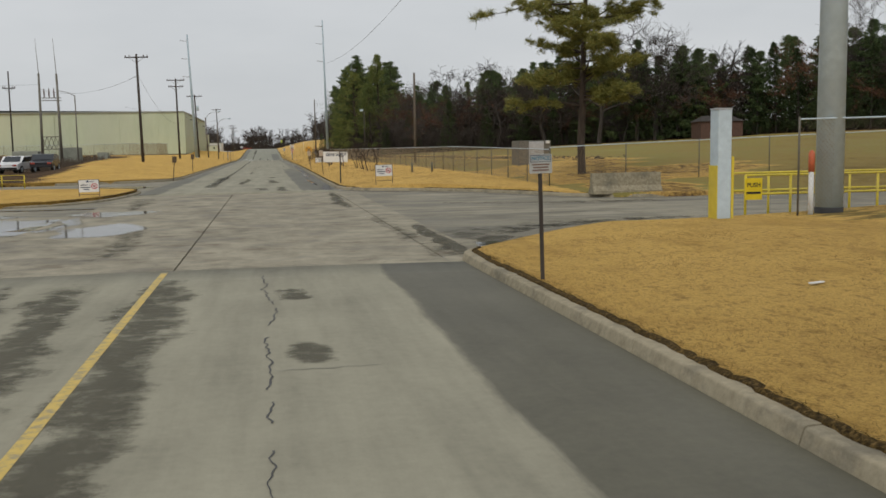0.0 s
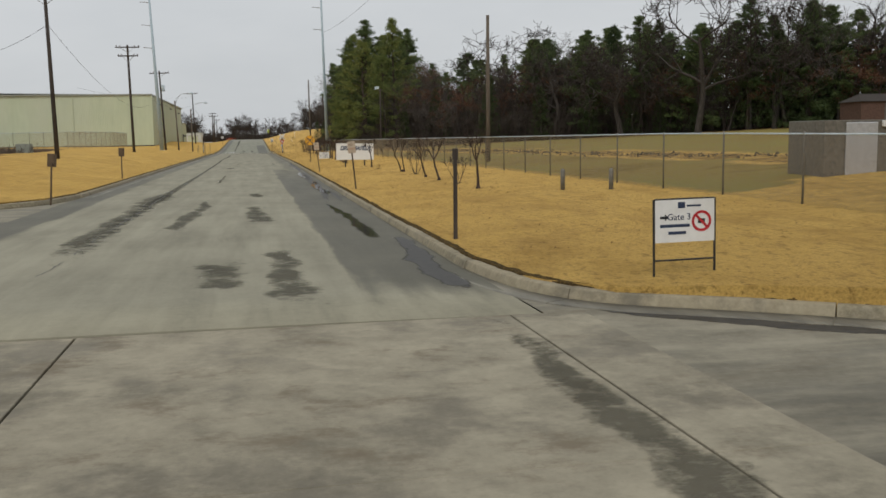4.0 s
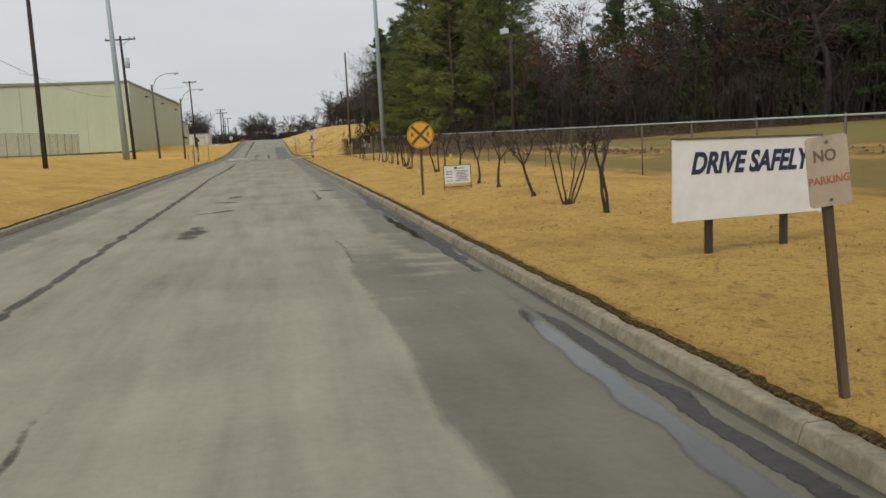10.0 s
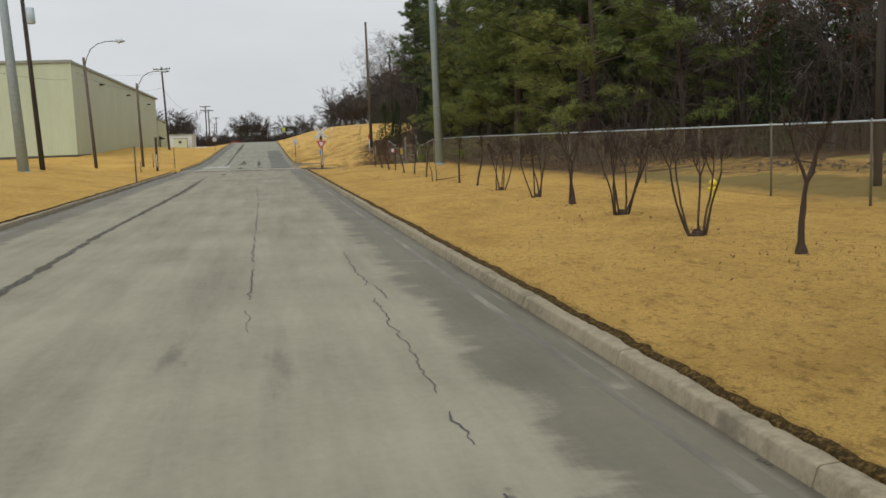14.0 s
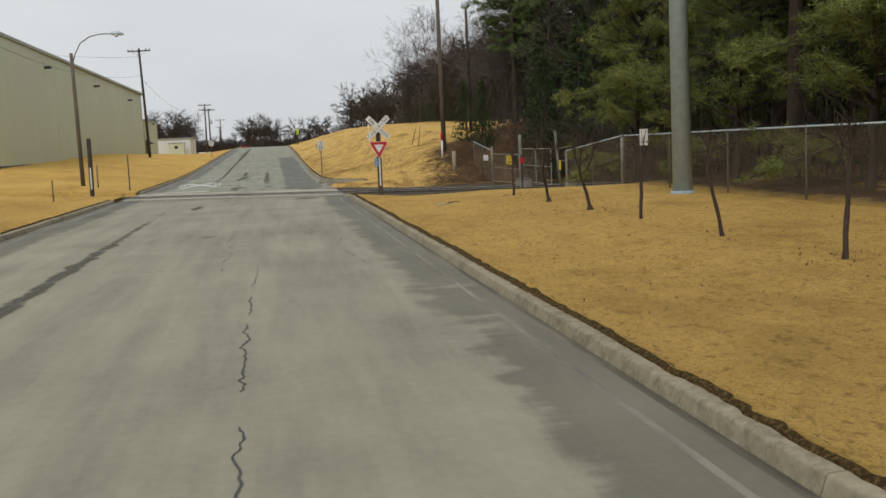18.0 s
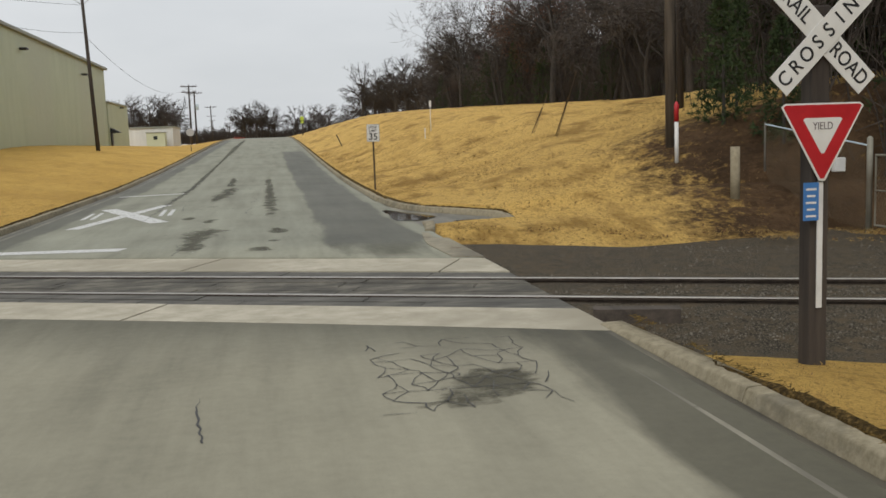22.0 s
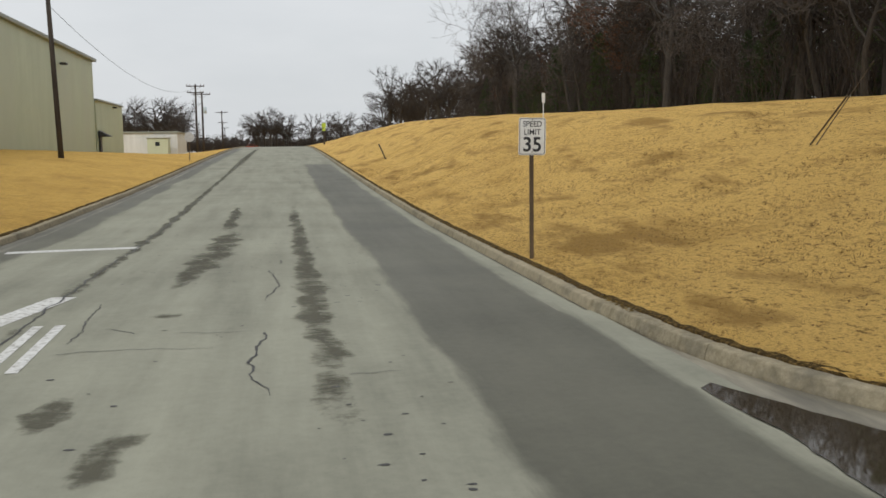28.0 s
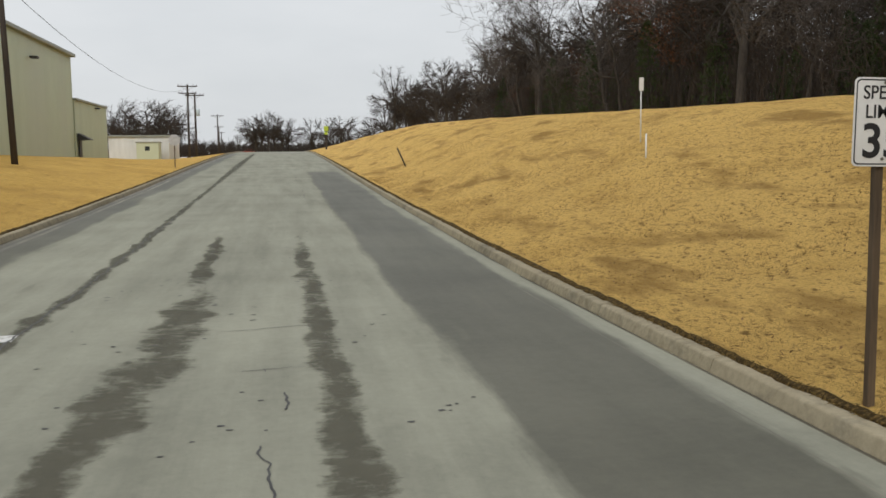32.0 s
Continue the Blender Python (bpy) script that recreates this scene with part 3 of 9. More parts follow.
def crown(x, y):
    return road_z(y) + 0.03 * (1 - ((x + 1.5) / 5.1) ** 2) - 0.005


ys_a = [v for v, _ in steps(-30, 16.45, 1.5, lambda y: 0)]
ys_c = [v for v, _ in steps(46.0, 197.4, 2.0, lambda y: 0)]
ys_d = [v for v, _ in steps(203.8, 470, 2.0, lambda y: 0)]
SKEW = -0.449
sheet("road_south", lambda y: LEFT_EDGE - 0.05, lambda y: right_edge(y) + 0.05, ys_a, crown, M_ROAD, "worn grey concrete road with wet streaks")
road_mid = sheet("road", lambda y: LEFT_EDGE - 0.05, lambda y: right_edge(y) + 0.05, ys_c, crown, M_ROAD, "worn grey concrete road, wet along the gutter")
road_far = sheet("road_north", lambda y: LEFT_EDGE - 0.05, lambda y: right_edge(y) + 0.05, ys_d, crown, M_ROAD_N, "worn grey concrete road climbing to a crest")
# the ends of both carriageways follow the skew of the rails
for ob, edge in ((road_mid, 197.5), (road_far, 203.6)):
    for v in ob.data.vertices:
        if abs(v.co.y - (197.4 if ob is road_mid else 203.8)) < 0.01:
            v.co.y = edge + SKEW * v.co.x
        elif abs(v.co.y - (195.4 if ob is road_mid else 205.8)) < 0.2:
            v.co.y += SKEW * v.co.x * 0.4

tagged(new("yard_paving", data_mesh("yard_paving", yard_v, [(0, 1, 2, 3)], M_DRIVE)), "wet concrete yard of the side drive", "paving", kind="structure")


def flat(name, x0, x1, y0, y1, z, material, label):
    return tagged(new(name, data_mesh(name, [(x0, y0, z), (x1, y0, z), (x1, y1, z), (x0, y1, z)], [(0, 1, 2, 3)], material)), label, "paving", kind="structure")


flat("drive_east", 3.3, 75.0, 14.0, 50.0, -0.014, M_DRIVE, "wide concrete drive, damp and streaked")
flat("drive_west", -75.0, -6.45, 37.0, 76.0, -0.03, M_DRIVE, "wet concrete side drive")
flat("track_bed_east", 2.6, 12.0, 194.0, 214.5, -0.24, M_GRAVEL, "gravel verge beside the crossing")
flat("track_bed_west", -13.0, -6.3, 196.0, 212.0, -0.2, M_GRAVEL, "gravel verge beside the crossing")
lawn("woods_floor", [(y, 46.0) for y in (174.0, 178.0, 182.0, 187.0)], 1, land_right, lambda x, y: 2, M_TURF, "leaf-strewn floor of the woods")

# the cast slabs of the junction
junction = thing("junction_paving", pose(0, 0, 0), "large old concrete slabs across the junction", "paving", kind="structure")
cols = [(-6.6, -1.965), (-1.94, 2.845), (2.87, 3.75)]
jys = [16.47, 21.4, 26.3, 31.2, 36.1, 41.0, 46.0]
for c0, c1 in cols:
    for j0, j1 in zip(jys, jys[1:]):
        part("slab", box(c0, c1, j0 + 0.006, j1 - 0.006, -0.2, 0.004 + random.uniform(-0.002, 0.002), 0.006), M_SLAB, junction)


# ---- kerbs ----
def kerb(name, line, side, label, drop=0.0, pan=True, turf=True, ends=(1.0, 1.0), taper=0.55):
    """Kerb stones cast in lengths of about three metres along a line; side: to which the lawn lies; ends: share of the height left at both ends; taper: length of that slope."""
    for _ in range(2 if len(line) > 2 else 0):
        mid = [(a + (c - a) * f, b + (e - b) * f) for (a, b), (c, e) in zip(line, line[1:]) for f in (0.25, 0.75)]
        line = [line[0]] + mid[1:-1] + [line[-1]]
    d = [0.0]
    for p, q in zip(line, line[1:]):
        d.append(d[-1] + math.dist(p, q))
    whole = thing(name, pose(0, 0, 0), label, "kerb", kind="structure")
    n = max(1, round(d[-1] / 3.05))

    def fade(s):
        return lerp(s, [0, taper], [ends[0], 1]) * lerp(d[-1] - s, [0, taper], [ends[1], 1])

    def at(s):
        return Vector((lerp(s, d, [p[0] for p in line]), lerp(s, d, [p[1] for p in line]), 0))

    profile = [(0.0, -0.12), (0.0, 0.002), (0.004, 0.014), (0.034, 0.108), (0.041, 0.121), (0.053, 0.129), (0.068, 0.132), (0.15, 0.137), (0.235, 0.142), (0.235, -0.15)]
    gut = [(-0.42, -0.006), (-0.38, 0.003), (-0.2, -0.004), (0.0, 0.0), (0.0, -0.12), (-0.42, -0.12)]
    for k in range(n):
        s0, s1 = d[-1] * k / n + 0.008, d[-1] * (k + 1) / n - 0.008
        m = max(2, round((s1 - s0) / 0.25))
        for nm, prof, material, on in (("kerb_stone", profile, M_KERB, True), ("gutter_pan", gut, M_GUTTER, pan)):
            if not on:
                continue
            verts, faces = [], []
            sink = random.uniform(-0.004, 0.004)
            for i in range(m + 1):
                s = s0 + (s1 - s0) * i / m
                p, t = at(s), (at(min(s + 0.1, d[-1])) - at(max(s - 0.1, 0))).normalized()
                o = Vector((t.y, -t.x, 0)) * side
                for a, b in prof:
                    q = p + o * a
                    verts.append((q.x, q.y, road_z(q.y) + (b * fade(s) if b > 0 else b) * (1 - drop if b > 0.02 else 1) + (sink if nm == "kerb_stone" and b > 0 else 0)))
            w = len(prof)
            for i in range(m):
                for j in range(w):
                    q = (i * w + j, i * w + (j + 1) % w, (i + 1) * w + (j + 1) % w, (i + 1) * w + j)
                    faces.append(q if side > 0 else q[::-1])
            k0 = len(verts)
            verts += verts[:w] + verts[m * w:m * w + w]
            faces.append(tuple(range(k0, k0 + w)))
            faces.append(tuple(range(k0 + 2 * w - 1, k0 + w - 1, -1)))
            me = data_mesh(nm, verts, faces, material)
            me.polygons.foreach_set("use_smooth", [True] * (len(faces) - 2) + [False] * 2)
            part(nm, me, material, whole)
    if not turf:
        return whole
    # the ragged edge of the turf that hangs over the kerb, shadow line in its colour
    verts, faces = [], []
    m = int(d[-1] / 0.11)
    for i in range(m + 1):
        s = d[-1] * i / m
        p, t = at(s), (at(min(s + 0.1, d[-1])) - at(max(s - 0.1, 0))).normalized()
        o = Vector((t.y, -t.x, 0)) * side
        j = 0.035 * noise.noise(Vector((p.x * 0.7, p.y * 0.7, 1))) + 0.02 * noise.noise(Vector((p.x * 2.9, p.y * 2.9, 5))) + random.uniform(-0.014, 0.014)
        for a, b in ((0.168 + j, 0.13), (0.18 + j, 0.156), (0.232 + j * 1.8 + random.uniform(-0.015, 0.02), 0.178), (0.36 + j * 2, 0.10)):
            q = p + o * a
            verts.append((q.x, q.y, road_z(q.y) + b * fade(s) - 0.05 * (1 - fade(s)) + random.uniform(-0.006, 0.006)))
    for i in range(m):
        for k in range(3):
            q = (i * 4 + k, i * 4 + k + 1, (i + 1) * 4 + k + 1, (i + 1) * 4 + k)
            faces.append(q if side > 0 else q[::-1])
    ob = part("turf_edge", data_mesh("turf_edge", verts, faces, M_TURF_SHADE), M_TURF_SHADE, whole, "ragged edge of the turf, coloured dark for the shade under it")
    return whole


kerb("kerb_south_east", NEAR_RIGHT[:5], 1, "low concrete kerb rounding into the drive")
kerb("kerb_drive_far", FAR_RIGHT[1:], 1, "low concrete kerb rounding out of the drive")
kerb("kerb_east", [(right_edge(y), y) for y in (50.0, 60, 80, 120, 160, 196.3)], 1, "weathered concrete kerb with a wet gutter", ends=(1.0, 0.18), taper=3.6)
kerb("kerb_nose", [(3.2, 207.05), (3.27, 207.4), (3.38, 208.2), (3.5, 209.3)], 1, "worn tongue of concrete kerb with a rounded end", drop=0.3, pan=False, turf=False, ends=(0.45, 0.1), taper=0.9)
kerb("kerb_inlet", INLET[5:], 1, "concrete kerb curving round the storm drain", pan=False, ends=(0.05, 1.0))
kerb("kerb_hill", [(right_edge(y), y) for y in (217.0, 240, 260, 290, 330, 400)], 1, "weathered concrete kerb below the grass bank")
kerb("kerb_island", ISLAND[1:-1], -1, "low concrete kerb round the lawn island", drop=0.55, pan=False)
kerb("kerb_far_left", FAR_LEFT[1:], -1, "low concrete kerb of the side drive", pan=False)
kerb("kerb_west", [(LEFT_EDGE, y) for y in (74.0, 110, 150, 198.5)], -1, "weathered concrete kerb with a dark turf edge")
kerb("kerb_north_west", [(LEFT_EDGE, y) for y in (207.5, 240, 260, 290, 330, 400)], -1, "weathered concrete kerb with a dark turf edge")
# ---- the level crossing ----
RA = -24.2
TRACK = pose(0, 200.5, 0, 0, 0, RA)
M_RAIL = grainy("rusty_rail_steel", [(0.3, (0.026, 0.019, 0.014)), (0.7, (0.07, 0.052, 0.038))], 9, 0.75, 0.3, bump=0.3, dist=0.004)
M_RAIL_TOP = grainy("polished_rail_head", [(0.3, (0.26, 0.24, 0.21)), (0.7, (0.45, 0.43, 0.4))], 20, 0.4, 0.7, bump=0.1, dist=0.002, stretch=(0.1, 1, 1))
M_TIE = grainy("creosoted_timber", [(0.3, (0.035, 0.028, 0.022)), (0.7, (0.10, 0.08, 0.062))], 8, 0.9, bump=0.6, dist=0.01, stretch=(1, 0.15, 1))
M_XPLANK = grainy("worn_crossing_panel", [(0.3, (0.05, 0.047, 0.04)), (0.5, (0.092, 0.086, 0.072)), (0.72, (0.17, 0.16, 0.135))], 3.2, 0.8, bump=0.5, dist=0.01, stretch=(0.4, 1, 1), kind="World")

M_INFILL = grainy("patched_crossing_infill", [(0.36, (0.042, 0.038, 0.03)), (0.5, (0.088, 0.08, 0.063)), (0.64, (0.175, 0.16, 0.125))], 2.2, 0.85, bump=0.5, dist=0.01, stretch=(0.6, 1, 1), kind="World")

track = thing("railway_track", TRACK, "single railway track set flush across the road", "railway", kind="structure")


def rail_profile(x0, x1, y):
    pr = [(-0.07, -0.17), (0.07, -0.17), (0.07, -0.155), (0.012, -0.135), (0.012, -0.045), (0.036, -0.035), (0.036, -0.003), (0.028, 0.006), (-0.028, 0.006), (-0.036, -0.003), (-0.036, -0.035), (-0.012, -0.045), (-0.012, -0.135), (-0.07, -0.155)]
    bm = bmesh.new()
    n = len(pr)
    rings = [[bm.verts.new((x, y + a, b)) for a, b in pr] for x in (x0, x1)]
    for k in range(n):
        f = bm.faces.new((rings[0][k], rings[0][(k + 1) % n], rings[1][(k + 1) % n], rings[1][k]))
        f.material_index = 1 if k in (6, 7, 8) else 0
    bm.faces.new(rings[0])
    bm.faces.new(list(reversed(rings[1])))
    bmesh.ops.recalc_face_normals(bm, faces=bm.faces[:])
    me = mesh_of("rail", bm, [M_RAIL, M_RAIL_TOP])
    return me


for y in (-0.752, 0.752):
    for x0, x1 in ((-75, -12), (-11.99, 0.2), (0.21, 12), (12.01, 60)):
        part("rail", rail_profile(x0, x1, y), None, track)
tie_mesh = mesh_of("tie", box(-0.11, 0.11, -1.3, 1.3, -0.34, -0.165, 0.012), M_TIE)
for k in range(80):
    x = -52 + k * 1.2
    if -8.3 < x < 3.9:
        continue
    part("tie", tie_mesh, None, track, at=pose(x + random.uniform(-0.03, 0.03), random.uniform(-0.05, 0.05), random.uniform(-0.01, 0.01), 0, 0, random.uniform(-1.5, 1.5)))

# ballast on both sides
for name, x0, x1 in (("ballast_east", 1.4, 66), ("ballast_west", -76, -6.0)):
    verts, faces = [], []
    prof = [(-3.6, -0.42), (-2.4, -0.24), (-1.5, -0.10), (-0.9, -0.07), (0, -0.09), (0.9, -0.07), (1.6, -0.09), (2.6, -0.11), (4.2, -0.10), (5.2, -0.14), (6.4, -0.5)]
    if x0 < 0:
        prof = prof[:8] + [(3.4, -0.25), (4.4, -0.5)]
    n = int((x1 - x0) / 0.5)
    for i in range(n + 1):
        x = x0 + (x1 - x0) * i / n
        for a, b in prof:
            yy = a + 0.15 * noise.noise(Vector((x * 0.5, a, 0)))
            lift = lerp(abs(x + 2.4), [5, 8], [0.08, 0]) if abs(a) > 1.8 else 0
            verts.append((x, yy, b + lift + 0.03 * noise.noise(Vector((x * 1.1, yy * 1.1, 4)))))
    w = len(prof)
    for i in range(n):
        for k in range(w - 1):
            faces.append((i * w + k, (i + 1) * w + k, (i + 1) * w + k + 1, i * w + k + 1))
    ob = new(name, data_mesh(name, verts, faces, M_GRAVEL, True))
    ob.matrix_basis = TRACK
    tagged(ob, "bed of dark grey gravel under the track", "gravel", kind="structure")

# loose stones near the road
random.seed(21)
vs, fs = [], []
for k in range(4200):
    x, y = random.uniform(3.6, 14), random.choice((random.uniform(-2.6, -0.8), random.uniform(0.9, 5.2), random.uniform(-0.7, 0.7)))
    if random.random() < 0.15:
        x = random.uniform(-18, -8)
    c = Vector((x, y, -0.08 if abs(y) < 1.7 else -0.11))
    s = random.uniform(0.007, 0.022)
    b = len(vs)
    for d in ((1, 0, 0), (0, 1, 0), (-1, 0, 0), (0, -1, 0), (0, 0, 1), (0, 0, -1)):
        vs.append(c + Vector(d) * s * random.uniform(0.6, 1.2))
    fs += [(b + i, b + (i + 1) % 4, b + 4) for i in range(4)] + [(b + (i + 1) % 4, b + i, b + 5) for i in range(4)]
ob = new("loose_stones", data_mesh("loose_stones", vs, fs, M_STONE))
ob.matrix_basis = TRACK
tagged(ob, "scattered grey ballast stones beside the crossing", "gravel", kind="stuff")

# slabs and panels of the crossing
crossing = thing("crossing_deck", TRACK, "pale concrete slabs and dark panels between the rails", "level crossing", kind="structure")


def quad_slab(pts, z0, z1):
    bm = bmesh.new()
    lo = [bm.verts.new((x, y, z0)) for x, y in pts]
    hi = [bm.verts.new((x, y, z1)) for x, y in pts]
    bm.faces.new(hi)
    for k in range(len(pts)):
        bm.faces.new((lo[k], lo[(k + 1) % len(pts)], hi[(k + 1) % len(pts)], hi[k]))
    return bm


def end_l(y):
    """Where the left and right road edges meet the deck, in the track's own axes."""
    a = radians(-RA)
    return (LEFT_EDGE - 0.1 - y * math.sin(a)) / math.cos(a), (right_edge(200) + 0.1 - y * math.sin(a)) / math.cos(a)


def deck_row(y0, y1, cuts, material, name, z=0.0, gap=0.012, right=None):
    l0, r0 = end_l(y0)
    l1, r1 = end_l(y1)
    for c0, c1 in zip(cuts, cuts[1:]):
        f = lambda c, l, r: l if c == 'L' else r if c == 'R' else c
        a0, b0, a1, b1 = f(c0, l0, r0), f(c1, l0, r0), f(c0, l1, r1), f(c1, l1, r1)
        dz = random.uniform(-0.006, 0.004)
        part(name, quad_slab([(a0 + gap, y0 + gap), (b0 - gap, y0 + gap), (b1 - gap, y1 - gap), (a1 + gap, y1 - gap)], -0.2, z + dz), material, crossing)


deck_row(-2.76, -1.55, ['L', -4.6, -0.85, 'R'], M_XSLAB, "concrete_slab", 0.004)
deck_row(1.36, 2.86, ['L', -4.9, -2.3, 2.05, 'R'], M_XSLAB, "concrete_slab", 0.004)
# the narrow apron along the road's edge, up to the end of the kerb
for outline in ([(2.93, 202.42), (3.42, 202.18), (3.41, 204.36), (2.84, 204.44)], [(2.84, 204.46), (3.41, 204.38), (3.4, 205.3), (3.14, 205.56), (2.93, 205.57)], [(2.94, 205.59), (3.15, 205.58), (3.2, 206.5), (3.08, 206.62)]):
    part("concrete_slab", quad_slab(outline, -0.3, 0.02), M_SLAB, crossing, at=TRACK.inverted())
random.seed(4)
for y0, y1 in ((-1.53, -1.18), (-1.17, -0.84), (0.84, 1.35)):
    cuts, x = ['L'], end_l(y0)[0] + random.uniform(0.8, 1.8)
    while x < end_l(y0)[1] - 0.8:
        cuts.append(x)
        x += random.uniform(0.7, 2.6)
    deck_row(y0, y1, cuts + ['R'], M_XPLANK, "crossing_panel", -0.012, 0.01)
for k in range(4):
    y0 = -0.66 + 0.33 * k
    cuts, x = ['L'], end_l(y0)[0] + random.uniform(0.8, 2.2)
    while x < end_l(y0)[1] - 0.8:
        cuts.append(x)
        x += random.uniform(1.9, 2.7)
    deck_row(y0, y0 + 0.33, cuts + ['R'], M_INFILL, "infill_plank", -0.016, 0.011)

part("timber_baulk", quad_slab([(3.5, 196.98), (4.42, 196.66), (4.5, 196.88), (3.58, 197.2)], -0.2, 0.03), M_TIE, crossing, "end of a dark timber beside the rail", at=TRACK.inverted())

# storm drain and puddle beside the road past the crossing
drain = thing("storm_drain", pose(4.35, 209.9, 0.0), "concrete storm-drain apron with an iron grate", "drain", kind="structure")
part("apron", quad_slab([(-1.0, -2.8), (-0.1, -2.3), (1.1, -1.7), (2.1, -0.4), (1.6, 1.4), (0.5, 2.2), (-0.2, 3.2), (-0.6, 5.4), (-1.0, 6.0)], -0.3, -0.012), M_GUTTER, drain, "wet concrete apron")
ring = [(0.25 + 0.4 * math.cos(6.2832 * k / 28), -1.05 + 0.34 * math.sin(6.2832 * k / 28), -0.006) for k in range(29)]
cover = part("drain_cover", tube(ring, 0.016, 6), M_RAIL, drain, "rusty rim of a round iron cover")
for k in range(7):
    h = 0.32 * math.sqrt(1 - ((k - 3) / 3.8) ** 2)
    part("grate_bar", box(0.235 + 0.1 * (k - 3), 0.265 + 0.1 * (k - 3), -1.05 - h, -1.05 + h, -0.03, -0.006), M_RAIL, cover)
# ---- trees ----
def bark(name, lo, hi, scale=6.0):
    return grainy(name, [(0.3, lo), (0.7, hi)], scale, 0.95, bump=0.8, dist=0.03, stretch=(1, 1, 0.25))


M_BARK = bark("grey_brown_bark", (0.026, 0.022, 0.018), (0.076, 0.064, 0.053))
M_TWIG = bark("twig_bark", (0.045, 0.037, 0.031), (0.12, 0.098, 0.082))
M_TWIG_D = bark("brush_bark", (0.02, 0.015, 0.011), (0.056, 0.042, 0.032))
M_TWIG_B = bark("brown_brush_bark", (0.03, 0.023, 0.017), (0.08, 0.062, 0.048))
M_SCRUB = bark("scrub_bark", (0.06, 0.046, 0.032), (0.16, 0.122, 0.085))
M_PINE_BARK = bark("pine_bark", (0.028, 0.02, 0.015), (0.075, 0.055, 0.04))
M_CRAPE = bark("crape_bark", (0.022, 0.014, 0.01), (0.078, 0.05, 0.034), 9.0)


def leaf_mat(name, cols, rough=0.75):
    m = mat(name, cols[0], rough, 0, 0.25)
    n = Nodes(m)
    g = n.node("ShaderNodeNewGeometry")
    oi = n.node("ShaderNodeObjectInfo")
    f = n.math('ADD', n.math('MULTIPLY', g.outputs["Random Per Island"], 0.7), n.math('MULTIPLY', oi.outputs["Random"], 0.3))
    c = n.ramp(f, [(i / (len(cols) - 1), k) for i, k in enumerate(cols)])
    n.link(c, n.b.inputs["Base Color"])
    return m


M_NEEDLE = leaf_mat("pine_needles", [(0.032, 0.056, 0.024), (0.062, 0.096, 0.036), (0.105, 0.142, 0.048), (0.175, 0.198, 0.062)])
# yellower needles, brightened in colour to make up for light the neighbouring trees block
M_NEEDLE_Y = leaf_mat("sunlit_pine_needles", [(0.05, 0.078, 0.024), (0.10, 0.136, 0.037), (0.175, 0.198, 0.052), (0.265, 0.262, 0.07)])
M_NEEDLE_G = leaf_mat("golden_pine_needles", [(0.05, 0.068, 0.018), (0.11, 0.122, 0.03), (0.19, 0.184, 0.042), (0.275, 0.235, 0.056)])
M_CEDAR = leaf_mat("cedar_foliage", [(0.022, 0.038, 0.014), (0.042, 0.064, 0.022), (0.07, 0.088, 0.028)])
M_RUSSET = leaf_mat("dead_oak_leaves", [(0.055, 0.026, 0.015), (0.105, 0.048, 0.026), (0.165, 0.08, 0.044)])


class Net:
    """Collects tubes and leaves as plain lists."""

    def __init__(self):
        self.v, self.f = [], []

    def limb(self, pts, radii, sides):
        base, u = len(self.v), None
        for i, p in enumerate(pts):
            d = (pts[min(i + 1, len(pts) - 1)] - pts[max(i - 1, 0)])
            d = d.normalized() if d.length > 1e-6 else Vector((0, 0, 1))
            u = d.orthogonal().normalized() if u is None else (u - d * u.dot(d)).normalized()
            w = d.cross(u)
            for k in range(sides):
                a = 2 * math.pi * k / sides
                self.v.append(p + (u * math.cos(a) + w * math.sin(a)) * radii[i])
        for i in range(len(pts) - 1):
            for k in range(sides):
                a, b = base + i * sides + k, base + i * sides + (k + 1) % sides
                self.f.append((a, b, b + sides, a + sides))

    def blade(self, p, d, length, width, droop=0.0):
        d = d.normalized()
        s = d.orthogonal().normalized()
        s = (Matrix.Rotation(random.uniform(0, 6.28), 3, d) @ s) * width
        b = len(self.v)
        self.v += [p - s * 0.5, p + s * 0.5, p + d * length + Vector((0, 0, -droop * length))]
        self.f.append((b, b + 1, b + 2))

    def leaf(self, p, size):
        n = Vector((random.gauss(0, 1), random.gauss(0, 1), random.gauss(0, 1))).normalized()
        u = n.orthogonal().normalized() * size
        w = n.cross(u) * 0.7
        b = len(self.v)
        self.v += [p - u * 0.5, p + w * 0.4, p + u * 0.6, p - w * 0.4]
        self.f.append((b, b + 1, b + 2, b + 3))

    def mesh(self, name, material, smooth=True):
        return data_mesh(name, self.v, self.f, material, smooth)


def bent(d, amount):
    return (d + Vector((random.gauss(0, amount), random.gauss(0, amount), random.gauss(0, amount)))).normalized()


